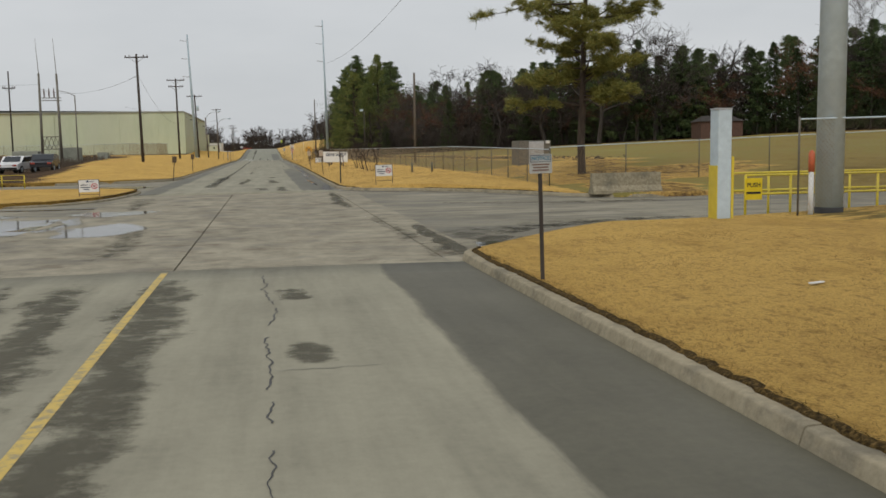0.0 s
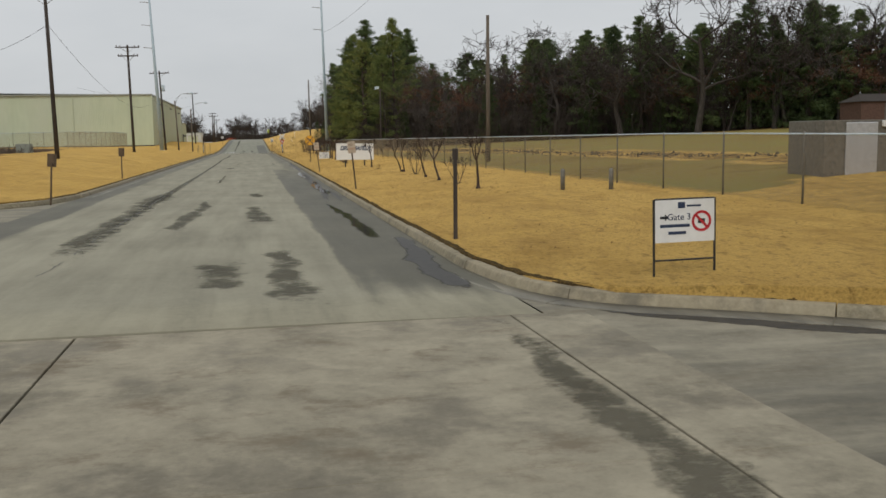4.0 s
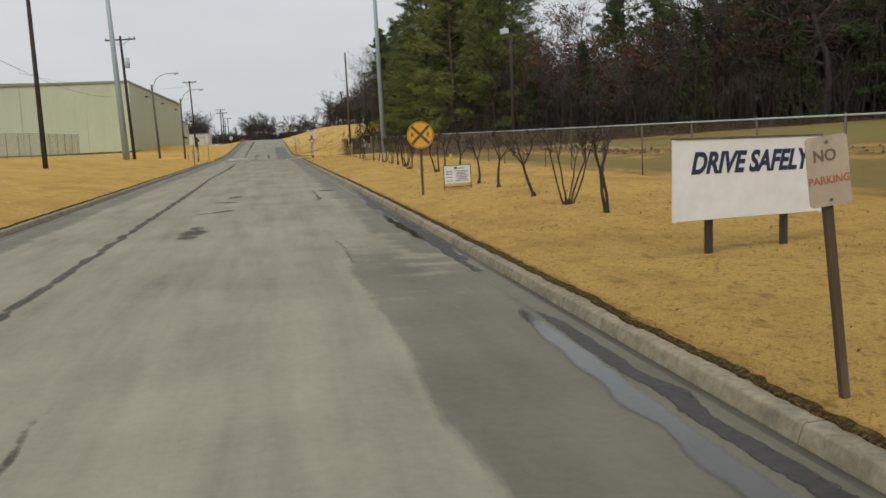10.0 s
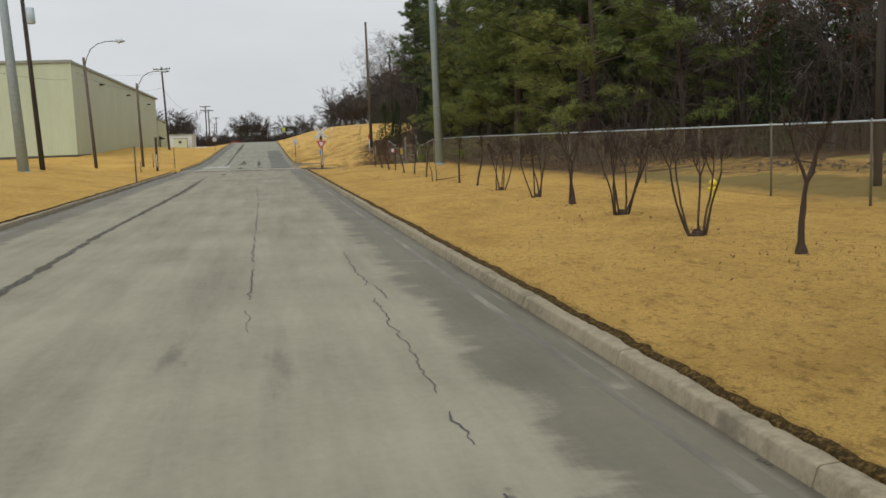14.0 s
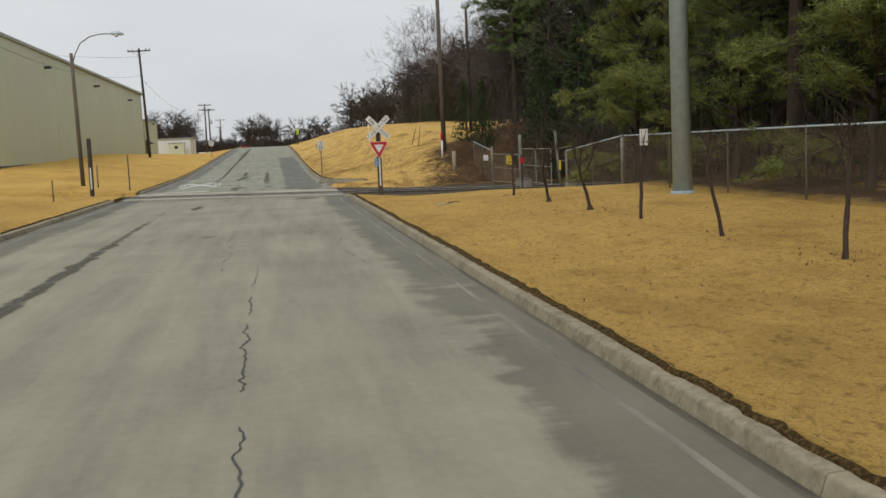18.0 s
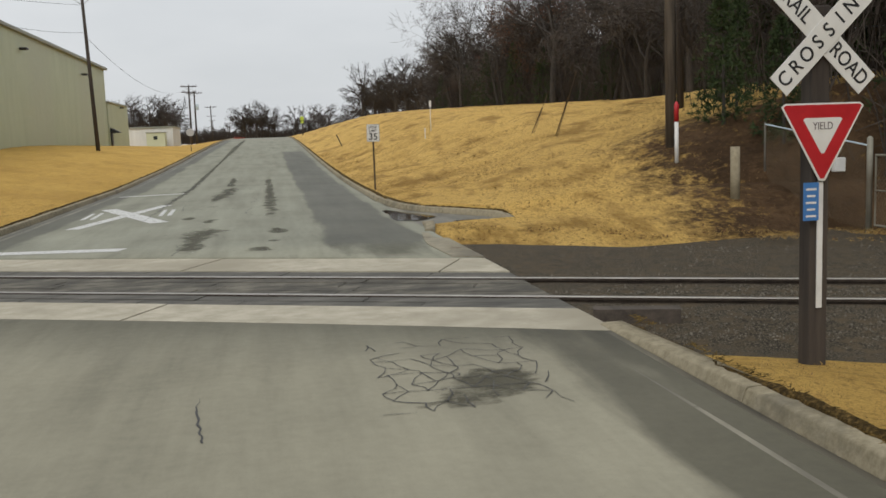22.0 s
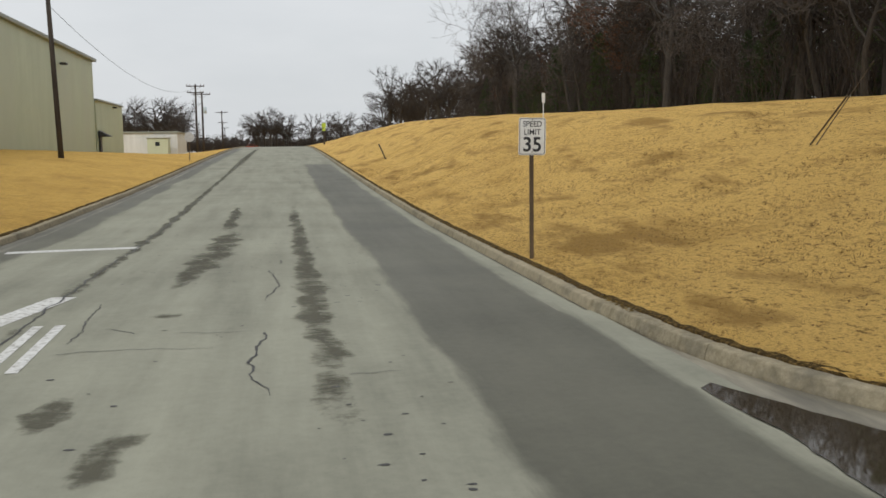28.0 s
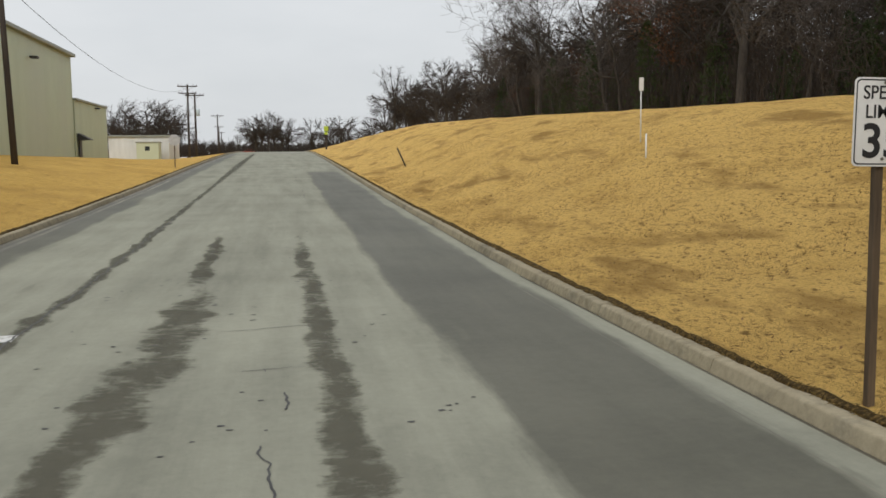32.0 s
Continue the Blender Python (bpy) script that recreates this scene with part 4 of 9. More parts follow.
def grow(net, fine, p, d, length, r, level, top, tips, spread_=0.55, up=0.06, thin=0.009, more=0):
    """One limb and, on it, the next level."""
    n = 5 if level < 2 else 4 if level < 3 else 2
    pts, rad = [p], [r]
    for k in range(n):
        d = bent(d, 0.13 + 0.03 * level)
        d = (d + Vector((0, 0, up))).normalized()
        pts.append(pts[-1] + d * (length / n))
        rad.append(max(r * (1 - 0.62 * (k + 1) / n), thin))
    (net if level < 3 else fine).limb(pts, rad, 7 if level == 0 else 5 if level < 3 else 3)
    if level >= top:
        tips.append((pts[-1], d))
        tips.append((pts[-2], d))
        return
    kids = (5, 4, 4, 4, 3)[min(level, 4)] + (more if level else 0)
    for k in range(kids):
        at = random.uniform(0.35, 1.0) if level else random.uniform(0.45, 1.0)
        i = min(int(at * n), n - 1)
        q = pts[i].lerp(pts[i + 1], at * n - i)
        side = Matrix.Rotation(random.uniform(0, 6.28), 3, d) @ d.orthogonal().normalized()
        nd = (d * (1 - spread_) + side * random.uniform(0.6, 1.1) * spread_ * 1.5).normalized()
        grow(net, fine, q, nd, length * random.uniform(0.5, 0.75), max(rad[i] * 0.62, thin), level + 1, top, tips, spread_, up, thin, more)


def deciduous(height, top=4, leaves=0, trunk_share=0.42, spread_=0.55, thin=0.009, more=0, dark=False, stout=0.0145):
    wood, fine, tips = Net(), Net(), []
    grow(wood, fine, Vector((0, 0, -0.2)), Vector((0, 0, 1)), height * trunk_share * 1.3, height * stout, 0, top, tips, spread_, 0.06, thin, more)
    out = [("trunk", wood.mesh("trunk", M_BARK)), ("twig_crown", fine.mesh("twig_crown", M_TWIG_D if dark else M_TWIG))]
    if leaves:
        crown = Net()
        for k in range(leaves):
            p, d = random.choice(tips)
            crown.leaf(p + Vector((random.gauss(0, 0.3), random.gauss(0, 0.3), random.gauss(0, 0.25))), random.uniform(0.12, 0.26))
        out.append(("leaf_crown", crown.mesh("leaf_crown", M_RUSSET, False)))
    return out


def round_tree(height, width):
    """An open-grown hardwood: short bole, rising limbs, a dense rounded crown of bare twigs."""
    wood, fine = Net(), Net()
    wood.limb([Vector((0, 0, -0.3)), Vector((0.05, 0, height * 0.2)), Vector((0, 0.08, height * 0.36)), Vector((0.1, 0.1, height * 0.6))], [height * 0.026, height * 0.021, height * 0.017, height * 0.008], 8)
    mid = Vector((0, 0, height * 0.6))

    def shell(share):
        d = Vector((random.gauss(0, 1), random.gauss(0, 1), random.gauss(0.25, 0.9))).normalized()
        return mid + Vector((d.x * width / 2, d.y * width / 2, d.z * height * 0.4)) * share

    for k in range(15):
        a = Vector((0, 0, height * random.uniform(0.24, 0.5)))
        b = shell(random.uniform(0.6, 0.85))
        c = a.lerp(b, 0.5) + Vector((0, 0, height * 0.04)) + Vector((random.gauss(0, 0.25), random.gauss(0, 0.25), 0))
        line = [a, a.lerp(c, 0.55), c, c.lerp(b, 0.55) + Vector((random.gauss(0, 0.2), random.gauss(0, 0.2), 0)), b]
        wood.limb(line, [height * 0.0095, height * 0.008, height * 0.0065, height * 0.005, height * 0.003], 5)
        for g in range(12):
            f = random.uniform(0.25, 1.0) * 4
            q = line[min(int(f), 3)].lerp(line[min(int(f), 3) + 1], f - min(int(f), 3))
            out = ((q - mid).normalized() + Vector((random.gauss(0, 0.7), random.gauss(0, 0.7), random.gauss(0.25, 0.5)))).normalized()
            gl = height * random.uniform(0.09, 0.17)
            e = q + out * gl * 0.5
            tip = e + bent(out, 0.25) * gl * 0.5
            fine.limb([q, e, tip], [0.04, 0.03, 0.02], 3)
            for w in range(7):
                s0 = q.lerp(tip, random.uniform(0.3, 1.0))
                td = bent(out, 0.6)
                tl = height * random.uniform(0.04, 0.085)
                fine.limb([s0, s0 + td * tl * 0.5, s0 + td * tl * 0.5 + bent(td, 0.4) * tl * 0.5], [0.02, 0.017, 0.012], 3)
    return [("trunk", wood.mesh("trunk", M_BARK)), ("twig_crown", fine.mesh("twig_crown", M_TWIG_D))]


def pine(height, bare=0.4, width=0.2, needles=None, whorls=17, tuft=(24, 0.036, 1.0)):
    wood, crown = Net(), Net()
    pts, rad, p = [], [], Vector((0, 0, -0.2))
    for k in range(10):
        pts.append(p.copy())
        rad.append(height * 0.014 * (1 - 0.9 * k / 9) + 0.01)
        p = p + Vector((random.gauss(0, 0.05), random.gauss(0, 0.05), height / 9))
    wood.limb(pts, rad, 8)

    def trunk_at(z):
        i = min(max(int(z / height * 9), 0), 8)
        return pts[i].lerp(pts[i + 1], min(max(z / height * 9 - i, 0), 1))

    for w in range(whorls):
        f = w / (whorls - 1)
        z = height * (bare + (1 - bare) * f ** 0.9)
        reach = height * width * (1.0 - f ** 2.2) * (0.75 + 0.5 * math.sin(math.pi * f)) * random.uniform(0.7, 1.2) + 0.3
        for k in range(random.randint(3, 5)):
            a = random.uniform(0, 6.28)
            d = Vector((math.cos(a), math.sin(a), random.uniform(-0.1, 0.35) + 0.5 * f))
            q, line, rr = trunk_at(z + random.uniform(-0.3, 0.3)), [], []
            line.append(q.copy())
            rr.append(0.05 + 0.03 * (1 - f))
            length = reach * random.uniform(0.65, 1.1)
            for s in range(4):
                d = bent(d, 0.12)
                q = q + d.normalized() * length / 4
                line.append(q.copy())
                rr.append(0.035 * (1 - s / 4) + 0.006)
            wood.limb(line, rr, 4)
            for c in range(int(13 + 9 * (1 - f))):
                t = random.uniform(0.35, 1.05)
                i = min(int(t * 4), 3)
                c0 = line[i].lerp(line[i + 1], t * 4 - i) + Vector((random.gauss(0, 0.26), random.gauss(0, 0.26), random.gauss(0, 0.12)))
                size = random.uniform(0.24, 0.42)
                for b in range(tuft[0]):
                    nd = Vector((random.gauss(0, 1), random.gauss(0, 1), random.gauss(0.45, 0.7)))
                    crown.blade(c0 + Vector((random.gauss(0, 0.09), random.gauss(0, 0.09), random.gauss(0, 0.06))), nd, size * tuft[2] * random.uniform(0.6, 1.1), tuft[1], 0.12)
    return [("trunk", wood.mesh("trunk", M_PINE_BARK)), ("crown", crown.mesh("crown", needles or M_NEEDLE, False))]


def cedar(height, width=0.26):
    wood, crown = Net(), Net()
    wood.limb([Vector((0, 0, -0.2)), Vector((0.05, 0, height * 0.5)), Vector((0, 0.05, height * 0.95))], [0.12, 0.07, 0.02], 6)
    for k in range(int(260 * height / 6)):
        z = height * random.uniform(0.04, 1.0)
        r = height * width * (1 - z / height) ** 0.65 * random.uniform(0.35, 1.05) * (0.75 + 0.5 * noise.noise(Vector((z, k * 0.01, 2))))
        a = random.uniform(0, 6.28)
        c0 = Vector((r * math.cos(a), r * math.sin(a), z))
        for b in range(9):
            nd = Vector((math.cos(a) * 0.6 + random.gauss(0, 0.7), math.sin(a) * 0.6 + random.gauss(0, 0.7), random.gauss(0.5, 0.7)))
            crown.blade(c0, nd, random.uniform(0.22, 0.5), 0.085, 0.1)
    return [("trunk", wood.mesh("trunk", M_BARK)), ("crown", crown.mesh("crown", M_CEDAR, False))]


def crape(kind):
    """A pollarded crape myrtle: one or several bare stems and stubby shoots."""
    wood, fine, stems_ = Net(), Net(), []
    stems = {"single": 1, "double": 2, "bush": random.choice((5, 6, 8)), "sapling": 1}[kind]
    for s in range(stems):
        a = 6.28 * s / stems + random.uniform(-0.4, 0.4)
        lean = {"single": 0.05, "double": 0.13, "bush": 0.3, "sapling": 0.08}[kind]
        d = Vector((math.cos(a) * lean, math.sin(a) * lean, 1)).normalized()
        p = Vector((math.cos(a), math.sin(a), 0)) * (0.0 if stems == 1 else 0.05 + 0.01 * stems) + Vector((0, 0, -0.05))
        h = {"single": 0.86, "double": 0.9, "bush": 1.1, "sapling": 0.95}[kind] * random.uniform(0.9, 1.1)
        r = {"single": 0.039, "double": 0.033, "bush": 0.021, "sapling": 0.033}[kind]
        pts, rad = [p], [r * 1.35]
        for k in range(6):
            d = (bent(d, 0.08) + Vector((0, 0, 0.05))).normalized()
            pts.append(pts[-1] + d * h / 6)
            rad.append(r * (1 - 0.3 * (k + 1) / 6) * random.uniform(0.9, 1.15))
        stem = Net()
        stem.limb(pts, rad, 7)
        stems_.append(("stem", stem.mesh("stem", M_CRAPE)))
        forks = {"single": 3, "double": 2, "bush": 2, "sapling": 2}[kind]
        turn = random.uniform(0, 6.28)
        for k in range(forks):
            lean = {"single": 0.45, "double": 0.34, "bush": 0.28, "sapling": 0.4}[kind]
            nd = (Matrix.Rotation(turn + 6.28 * k / forks + random.uniform(-0.4, 0.4), 3, 'Z') @ Vector((lean, 0, 0.8))).normalized()
            length = {"single": 0.55, "double": 0.5, "bush": 0.35, "sapling": 0.3}[kind] * random.uniform(0.85, 1.15)
            bp, br = [pts[-1]], [rad[-1] * 0.85]
            for j in range(4):
                nd = (bent(nd, 0.12) + Vector((0, 0, 0.07))).normalized()
                bp.append(bp[-1] + nd * length / 4)
                br.append(br[-1] * 0.88)
            fine.limb(bp, br, 6)
            for g in range(4 if kind in ("single", "double") else 3):
                q = bp[-1] if g < 2 else bp[2 + g % 2]
                gd = (bent(nd, 0.45) + Vector((0, 0, 0.1))).normalized()
                gl = length * random.uniform(0.4, 0.7)
                gp = [q, q + gd * gl * 0.5, q + gd * gl * 0.5 + bent(gd, 0.25) * gl * 0.5]
                fine.limb(gp, [br[-1] * 0.75, br[-1] * 0.6, br[-1] * 0.5], 5)
                for w in range(5):
                    td = bent(gd, 0.5)
                    tp = gp[1].lerp(gp[2], random.random())
                    fine.limb([tp, tp + td * 0.1, tp + td * 0.1 + bent(td, 0.3) * random.uniform(0.08, 0.2)], [0.008, 0.006, 0.003], 3)
    if kind != "sapling":
        wood.limb([Vector((0, 0, -0.08)), Vector((0, 0, 0.03)), Vector((0.01, 0, 0.12))], [0.075, 0.07, 0.04] if stems < 3 else [0.13, 0.11, 0.06], 9)
    return stems_ + ([("root_flare", wood.mesh("root_flare", M_CRAPE))] if kind != "sapling" else []) + [("shoot_crown", fine.mesh("shoot_crown", M_CRAPE))]


def planted(name, parts_, m, label, category, group):
    ob = thing(name, m, label, category, group)
    for nm, me in parts_:
        o = part(nm, me, None, ob)
        if nm.endswith("_crown"):
            o["kind"] = "stuff"
    return ob


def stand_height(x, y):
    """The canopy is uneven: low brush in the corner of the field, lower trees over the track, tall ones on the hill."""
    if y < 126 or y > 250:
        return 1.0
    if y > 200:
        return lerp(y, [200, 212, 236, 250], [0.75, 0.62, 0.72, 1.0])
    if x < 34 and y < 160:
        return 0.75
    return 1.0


def plant_many(name, kinds, spots, label, category, group, land, tall=(0.8, 1.2)):
    """Copies of a few grown trees at the spots."""
    first = {}
    for x, y in spots:
        k = random.randrange(len(kinds))
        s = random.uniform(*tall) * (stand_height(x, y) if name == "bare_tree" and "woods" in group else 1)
        m = pose(x, y, land(x, y) - 0.05, random.uniform(-2.5, 2.5), random.uniform(-2.5, 2.5), random.uniform(0, 360))
        if k not in first:
            ob = planted(name, kinds[k], m, label, category, group)
            first[k] = ob
        else:
            ob = copy_thing(first[k], m)
        ob.scale = (s * random.uniform(0.9, 1.1), s * random.uniform(0.9, 1.1), s)


random.seed(11)
BARE = [deciduous(15, 4, spread_=0.5, thin=0.018, more=1), deciduous(13, 4, spread_=0.62, thin=0.018, more=1), deciduous(16, 4, trunk_share=0.5, spread_=0.45, thin=0.018, more=1), deciduous(11, 4, spread_=0.66, thin=0.018, more=1)]
FIELD_OAK = [deciduous(16, 5, trunk_share=0.4, spread_=0.66, thin=0.026, stout=0.02, dark=True), deciduous(15, 5, trunk_share=0.36, spread_=0.7, thin=0.026, stout=0.021, dark=True)]
ROUND = [round_tree(13, 11.5), round_tree(12, 10.5), round_tree(12.5, 9.5)]
RUSSET = [deciduous(12, 3, 3600, spread_=0.6, thin=0.015), deciduous(14, 3, 4200, spread_=0.55, thin=0.015)]
BIG_RUSSET = deciduous(15, 4, 9000, spread_=0.62, thin=0.018)
PINES = [pine(18, 0.34, 0.17, whorls=20, tuft=(22, 0.05, 1.15)), pine(17, 0.24, 0.19, whorls=20, tuft=(22, 0.05, 1.15)), pine(19, 0.42, 0.16, whorls=18, tuft=(22, 0.05, 1.15)), pine(18, 0.28, 0.17, whorls=22, tuft=(22, 0.05, 1.15))]
FENCE_PINES = [pine(18, 0.26, 0.18, M_NEEDLE, 19, (32, 0.03, 1.0)), pine(19, 0.36, 0.17, M_NEEDLE, 18, (32, 0.03, 1.0)), pine(18, 0.2, 0.19, M_NEEDLE_Y, 20, (32, 0.03, 1.0))]
WOOD_PINES = [pine(16, 0.07, 0.3, whorls=19, tuft=(30, 0.05, 1.2)), pine(15, 0.1, 0.34, whorls=18, tuft=(30, 0.05, 1.2)), pine(17, 0.14, 0.27, whorls=20, tuft=(30, 0.05, 1.2))]
CEDARS = [cedar(7, 0.32), cedar(9, 0.27)]
LOWPINE = [pine(8.5, 0.14, 0.34, M_NEEDLE_Y, 14, (46, 0.02, 0.66)), pine(13, 0.16, 0.3, M_NEEDLE_Y, 18, (44, 0.022, 0.75))]

# the woods: an uneven edge, then rows going back
def wood_edge(y):
    """x at which the trees begin."""
    return lerp(y, WOOD_Y, WOOD_X)


def scatter(n, y0, y1, d0, d1, gap, power=1.5):
    out = []
    for k in range(n * 30):
        y = random.uniform(y0, y1)
        x = wood_edge(y) + d0 + (d1 - d0) * random.random() ** power
        if abs((y + 0.45 * x) - 200.5) < 2.6:
            continue
        if all((x - a) ** 2 + (y - b) ** 2 > gap * gap for a, b in out):
            out.append((x, y))
            if len(out) >= n:
                break
    return out


# behind the field
plant_many("pine_tree", WOOD_PINES, scatter(105, -15, 128, 1, 26, 3.4, 1.3), "broad soft green pine among bare trees", "tree", "pines of the woods", land_right, (0.58, 0.84))
plant_many("pine_tree", PINES, scatter(36, -15, 128, 4, 30, 5.0, 1.0), "dark green pine among bare trees", "tree", "pines of the woods", land_right, (0.66, 0.8))
plant_many("bare_tree", ROUND, scatter(46, -15, 128, 2, 26, 4.2), "leafless twiggy hardwood tree in the woods", "tree", "trees of the woods", land_right, (0.95, 1.2))
plant_many("bare_tree", BARE, scatter(54, -15, 128, 1, 28, 3.4), "leafless grey-brown hardwood tree in the woods", "tree", "trees of the woods", land_right, (0.8, 1.05))
plant_many("oak_tree", RUSSET, scatter(20, 0, 130, -1, 8, 6), "oak still holding its rust-brown dead leaves", "tree", "oaks of the woods", land_right, (0.55, 0.9))
plant_many("cedar", CEDARS, scatter(50, -10, 95, 0, 12, 3.0) + scatter(40, 92, 128, -1, 9, 2.6), "dark evergreen cedar at the edge of the woods", "tree", "cedars of the woods", land_right, (0.85, 1.4))
# the corner of the field: old oaks in front of pines
for k, (x, y, s) in enumerate(((32.5, 149.5, 1.0), (35.0, 142.5, 1.05), (46.5, 129.0, 1.2), (40.5, 135.5, 1.1), (54.0, 126.5, 1.05))):
    ob = planted("oak_tree", FIELD_OAK[k % 2], pose(x, y, land_right(x, y) - 0.05, 0, 0, 70 * k), "old leafless oak with crooked spreading limbs", "tree", "old oaks at the corner of the field")
    ob.scale = (s, s, s * 1.04)
plant_many("oak_tree", RUSSET, [(38.5, 146.0), (42.5, 139.5), (30.5, 152.5), (37.0, 150.5), (50.5, 130.0), (46.0, 135.0), (44.0, 143.0), (27.0, 152.0), (33.5, 146.5), (24.0, 155.0), (54.5, 128.0)], "oak still holding its rust-brown dead leaves", "tree", "oaks of the woods", land_right, (0.62, 0.85))
plant_many("pine_tree", WOOD_PINES + PINES[:1], [(32.3, 171.5), (35.5, 166.0), (39.5, 163.0), (43.0, 157.0), (47.0, 152.0), (41.0, 170.0), (46.0, 163.0), (50.5, 146.0), (53.0, 155.0), (56.0, 141.0), (49.0, 170.0), (58.0, 150.0), (62.0, 138.0), (37.5, 158.0), (44.5, 149.5), (60.0, 160.0), (66.0, 147.0), (55.0, 165.0), (40.5, 148.5), (46.5, 143.5), (51.5, 137.5), (56.5, 132.5), (61.5, 128.0), (52.5, 150.0), (59.0, 143.5), (64.5, 135.0), (38.0, 154.5), (30.0, 156.5), (34.5, 151.0), (38.5, 141.5), (43.5, 136.5), (48.0, 132.0), (52.0, 128.5), (57.5, 126.0), (36.5, 147.5), (41.8, 144.2), (29.0, 161.0)], "dark green pine behind the old oaks", "tree", "pines of the woods", land_right, (0.62, 0.82))
plant_many("bare_tree", BARE, scatter(24, 130, 156, 2, 20, 3.0), "leafless hardwood tree at the corner of the field", "tree", "trees of the woods", land_right, (0.45, 0.62))
plant_many("bare_tree", ROUND, [(48.0, 146.0), (56.0, 136.0), (62.0, 131.0), (42.0, 152.0), (36.5, 162.0), (53.0, 142.0), (29.5, 176.0), (33.0, 182.0), (38.5, 176.0), (28.0, 186.0), (45.0, 176.0)], "leafless twiggy hardwood tree behind the old oaks", "tree", "trees behind the oaks", land_right, (0.8, 1.05))
plant_many("cedar", CEDARS, scatter(30, 130, 156, 1, 20, 2.6), "dark evergreen cedar at the corner of the field", "tree", "cedars of the woods", land_right, (0.5, 0.9))
plant_many("cedar", CEDARS, [(36.0 + 2.9 * k + random.uniform(-1, 1), 148.5 - 2.1 * k + random.uniform(0, 5)) for k in range(12)] + [(38.0 + 3.1 * k, 156.0 - 1.9 * k + random.uniform(0, 5)) for k in range(10)], "tall dark evergreen cedar behind the old oaks", "tree", "cedars of the woods", land_right, (1.1, 1.6))
# the stand of tall pines behind the fence
plant_many("pine_tree", FENCE_PINES, [(14.0, 171.0), (16.4, 171.2), (15.2, 163.5), (17.6, 166.0), (14.2, 178.5), (16.8, 177.0), (19.6, 173.0), (17.2, 183.5), (20.2, 180.5), (22.6, 177.5), (15.0, 189.0), (19.2, 188.5), (23.4, 185.5), (18.6, 160.5), (21.2, 168.8), (25.2, 190.0), (22.0, 193.0)], "tall dark green pine behind the chain-link fence", "tree", "pines behind the fence", land_right, (0.82, 0.97))
plant_many("pine_tree", LOWPINE, [(14.2, 181.6), (13.6, 188.5), (16.5, 183.5), (13.9, 174.6), (15.3, 167.0), (14.6, 160.4), (17.0, 156.8)], "young yellow-green pine with low drooping boughs", "tree", "young pines", land_right, (0.85, 1.1))
plant_many("bare_tree", BARE, scatter(34, 152, 200, 6, 40, 3.2), "leafless grey-brown hardwood tree near the track", "tree", "trees of the woods", land_right, (0.45, 0.68))
plant_many("bare_tree", BARE, scatter(22, 203, 226, 0, 30, 2.8), "leafless grey-brown hardwood tree beyond the track", "tree", "trees of the woods", land_right, (0.6, 0.9))
plant_many("cedar", CEDARS, scatter(22, 160, 200, 1, 16, 3.0) + scatter(8, 205, 226, 3, 14, 3.0), "dark evergreen cedar crowding the track", "tree", "cedars of the woods", land_right, (0.5, 0.8))
plant_many("cedar", CEDARS[:1], [(11.9, 210.4), (12.6, 208.6), (13.2, 212.2)], "low dark evergreen bush at the foot of the pole", "bush", "bushes by the track", land_right, (0.4, 0.55))
plant_many("pine_tree", PINES, [(16.5, 209.0), (19.5, 212.5), (18.0, 218.0), (23.0, 208.5), (25.0, 215.5), (22.5, 222.5), (28.5, 211.0), (30.0, 219.5), (33.0, 206.5), (35.0, 214.0), (27.0, 226.0), (38.0, 221.0), (15.2, 211.5), (17.8, 213.8), (21.0, 209.8), (20.6, 215.2), (23.6, 212.2), (16.0, 214.8), (18.6, 208.0), (25.8, 206.5)], "dark green pine beyond the track", "tree", "pines of the woods", land_right, (0.55, 0.75))
plant_many("cedar", CEDARS, [(15.5 + 2.2 * k + random.uniform(-1, 1), 214.5 + random.uniform(-3, 6)) for k in range(11)], "dark evergreen cedar on the bank beyond the track", "tree", "cedars of the woods", land_right, (0.8, 1.15))
plant_many("cedar", CEDARS, [(16.5, 203.0), (19.0, 201.2), (22.0, 203.5), (20.0, 206.5), (25.0, 200.5), (15.3, 206.5), (14.4, 203.4), (24.0, 197.0), (18.2, 204.6), (27.5, 195.5)], "dark evergreen cedar crowding the track beyond the gate", "tree", "cedars of the woods", land_right, (0.6, 0.95))
# the wooded hill
plant_many("bare_tree", BARE, scatter(74, 226, 338, 0, 28, 2.8), "leafless hardwood tree on the wooded hill", "tree", "trees of the woods", land_right, (0.62, 0.92))
plant_many("bare_tree", ROUND, scatter(22, 232, 345, 0, 14, 5.5), "broad leafless hardwood on the wooded hill", "tree", "trees of the woods", land_right, (0.8, 0.98))
plant_many("oak_tree", RUSSET, scatter(7, 276, 345, 2, 10, 6), "oak still holding its rust-brown dead leaves", "tree", "oaks of the woods", land_right, (0.45, 0.68))
plant_many("oak_tree", [BIG_RUSSET], [(25.6, 272.0)], "large oak full of rust-brown dead leaves", "tree", "oaks of the woods", land_right, (0.82, 0.82))
plant_many("cedar", CEDARS, scatter(22, 236, 340, 0, 9, 3.5) + [(23.8, 250.5), (24.6, 254.0), (24.2, 258.0), (25.5, 261.5)], "dark evergreen cedar at the edge of the hill woods", "tree", "cedars of the woods", land_right, (0.35, 0.65))

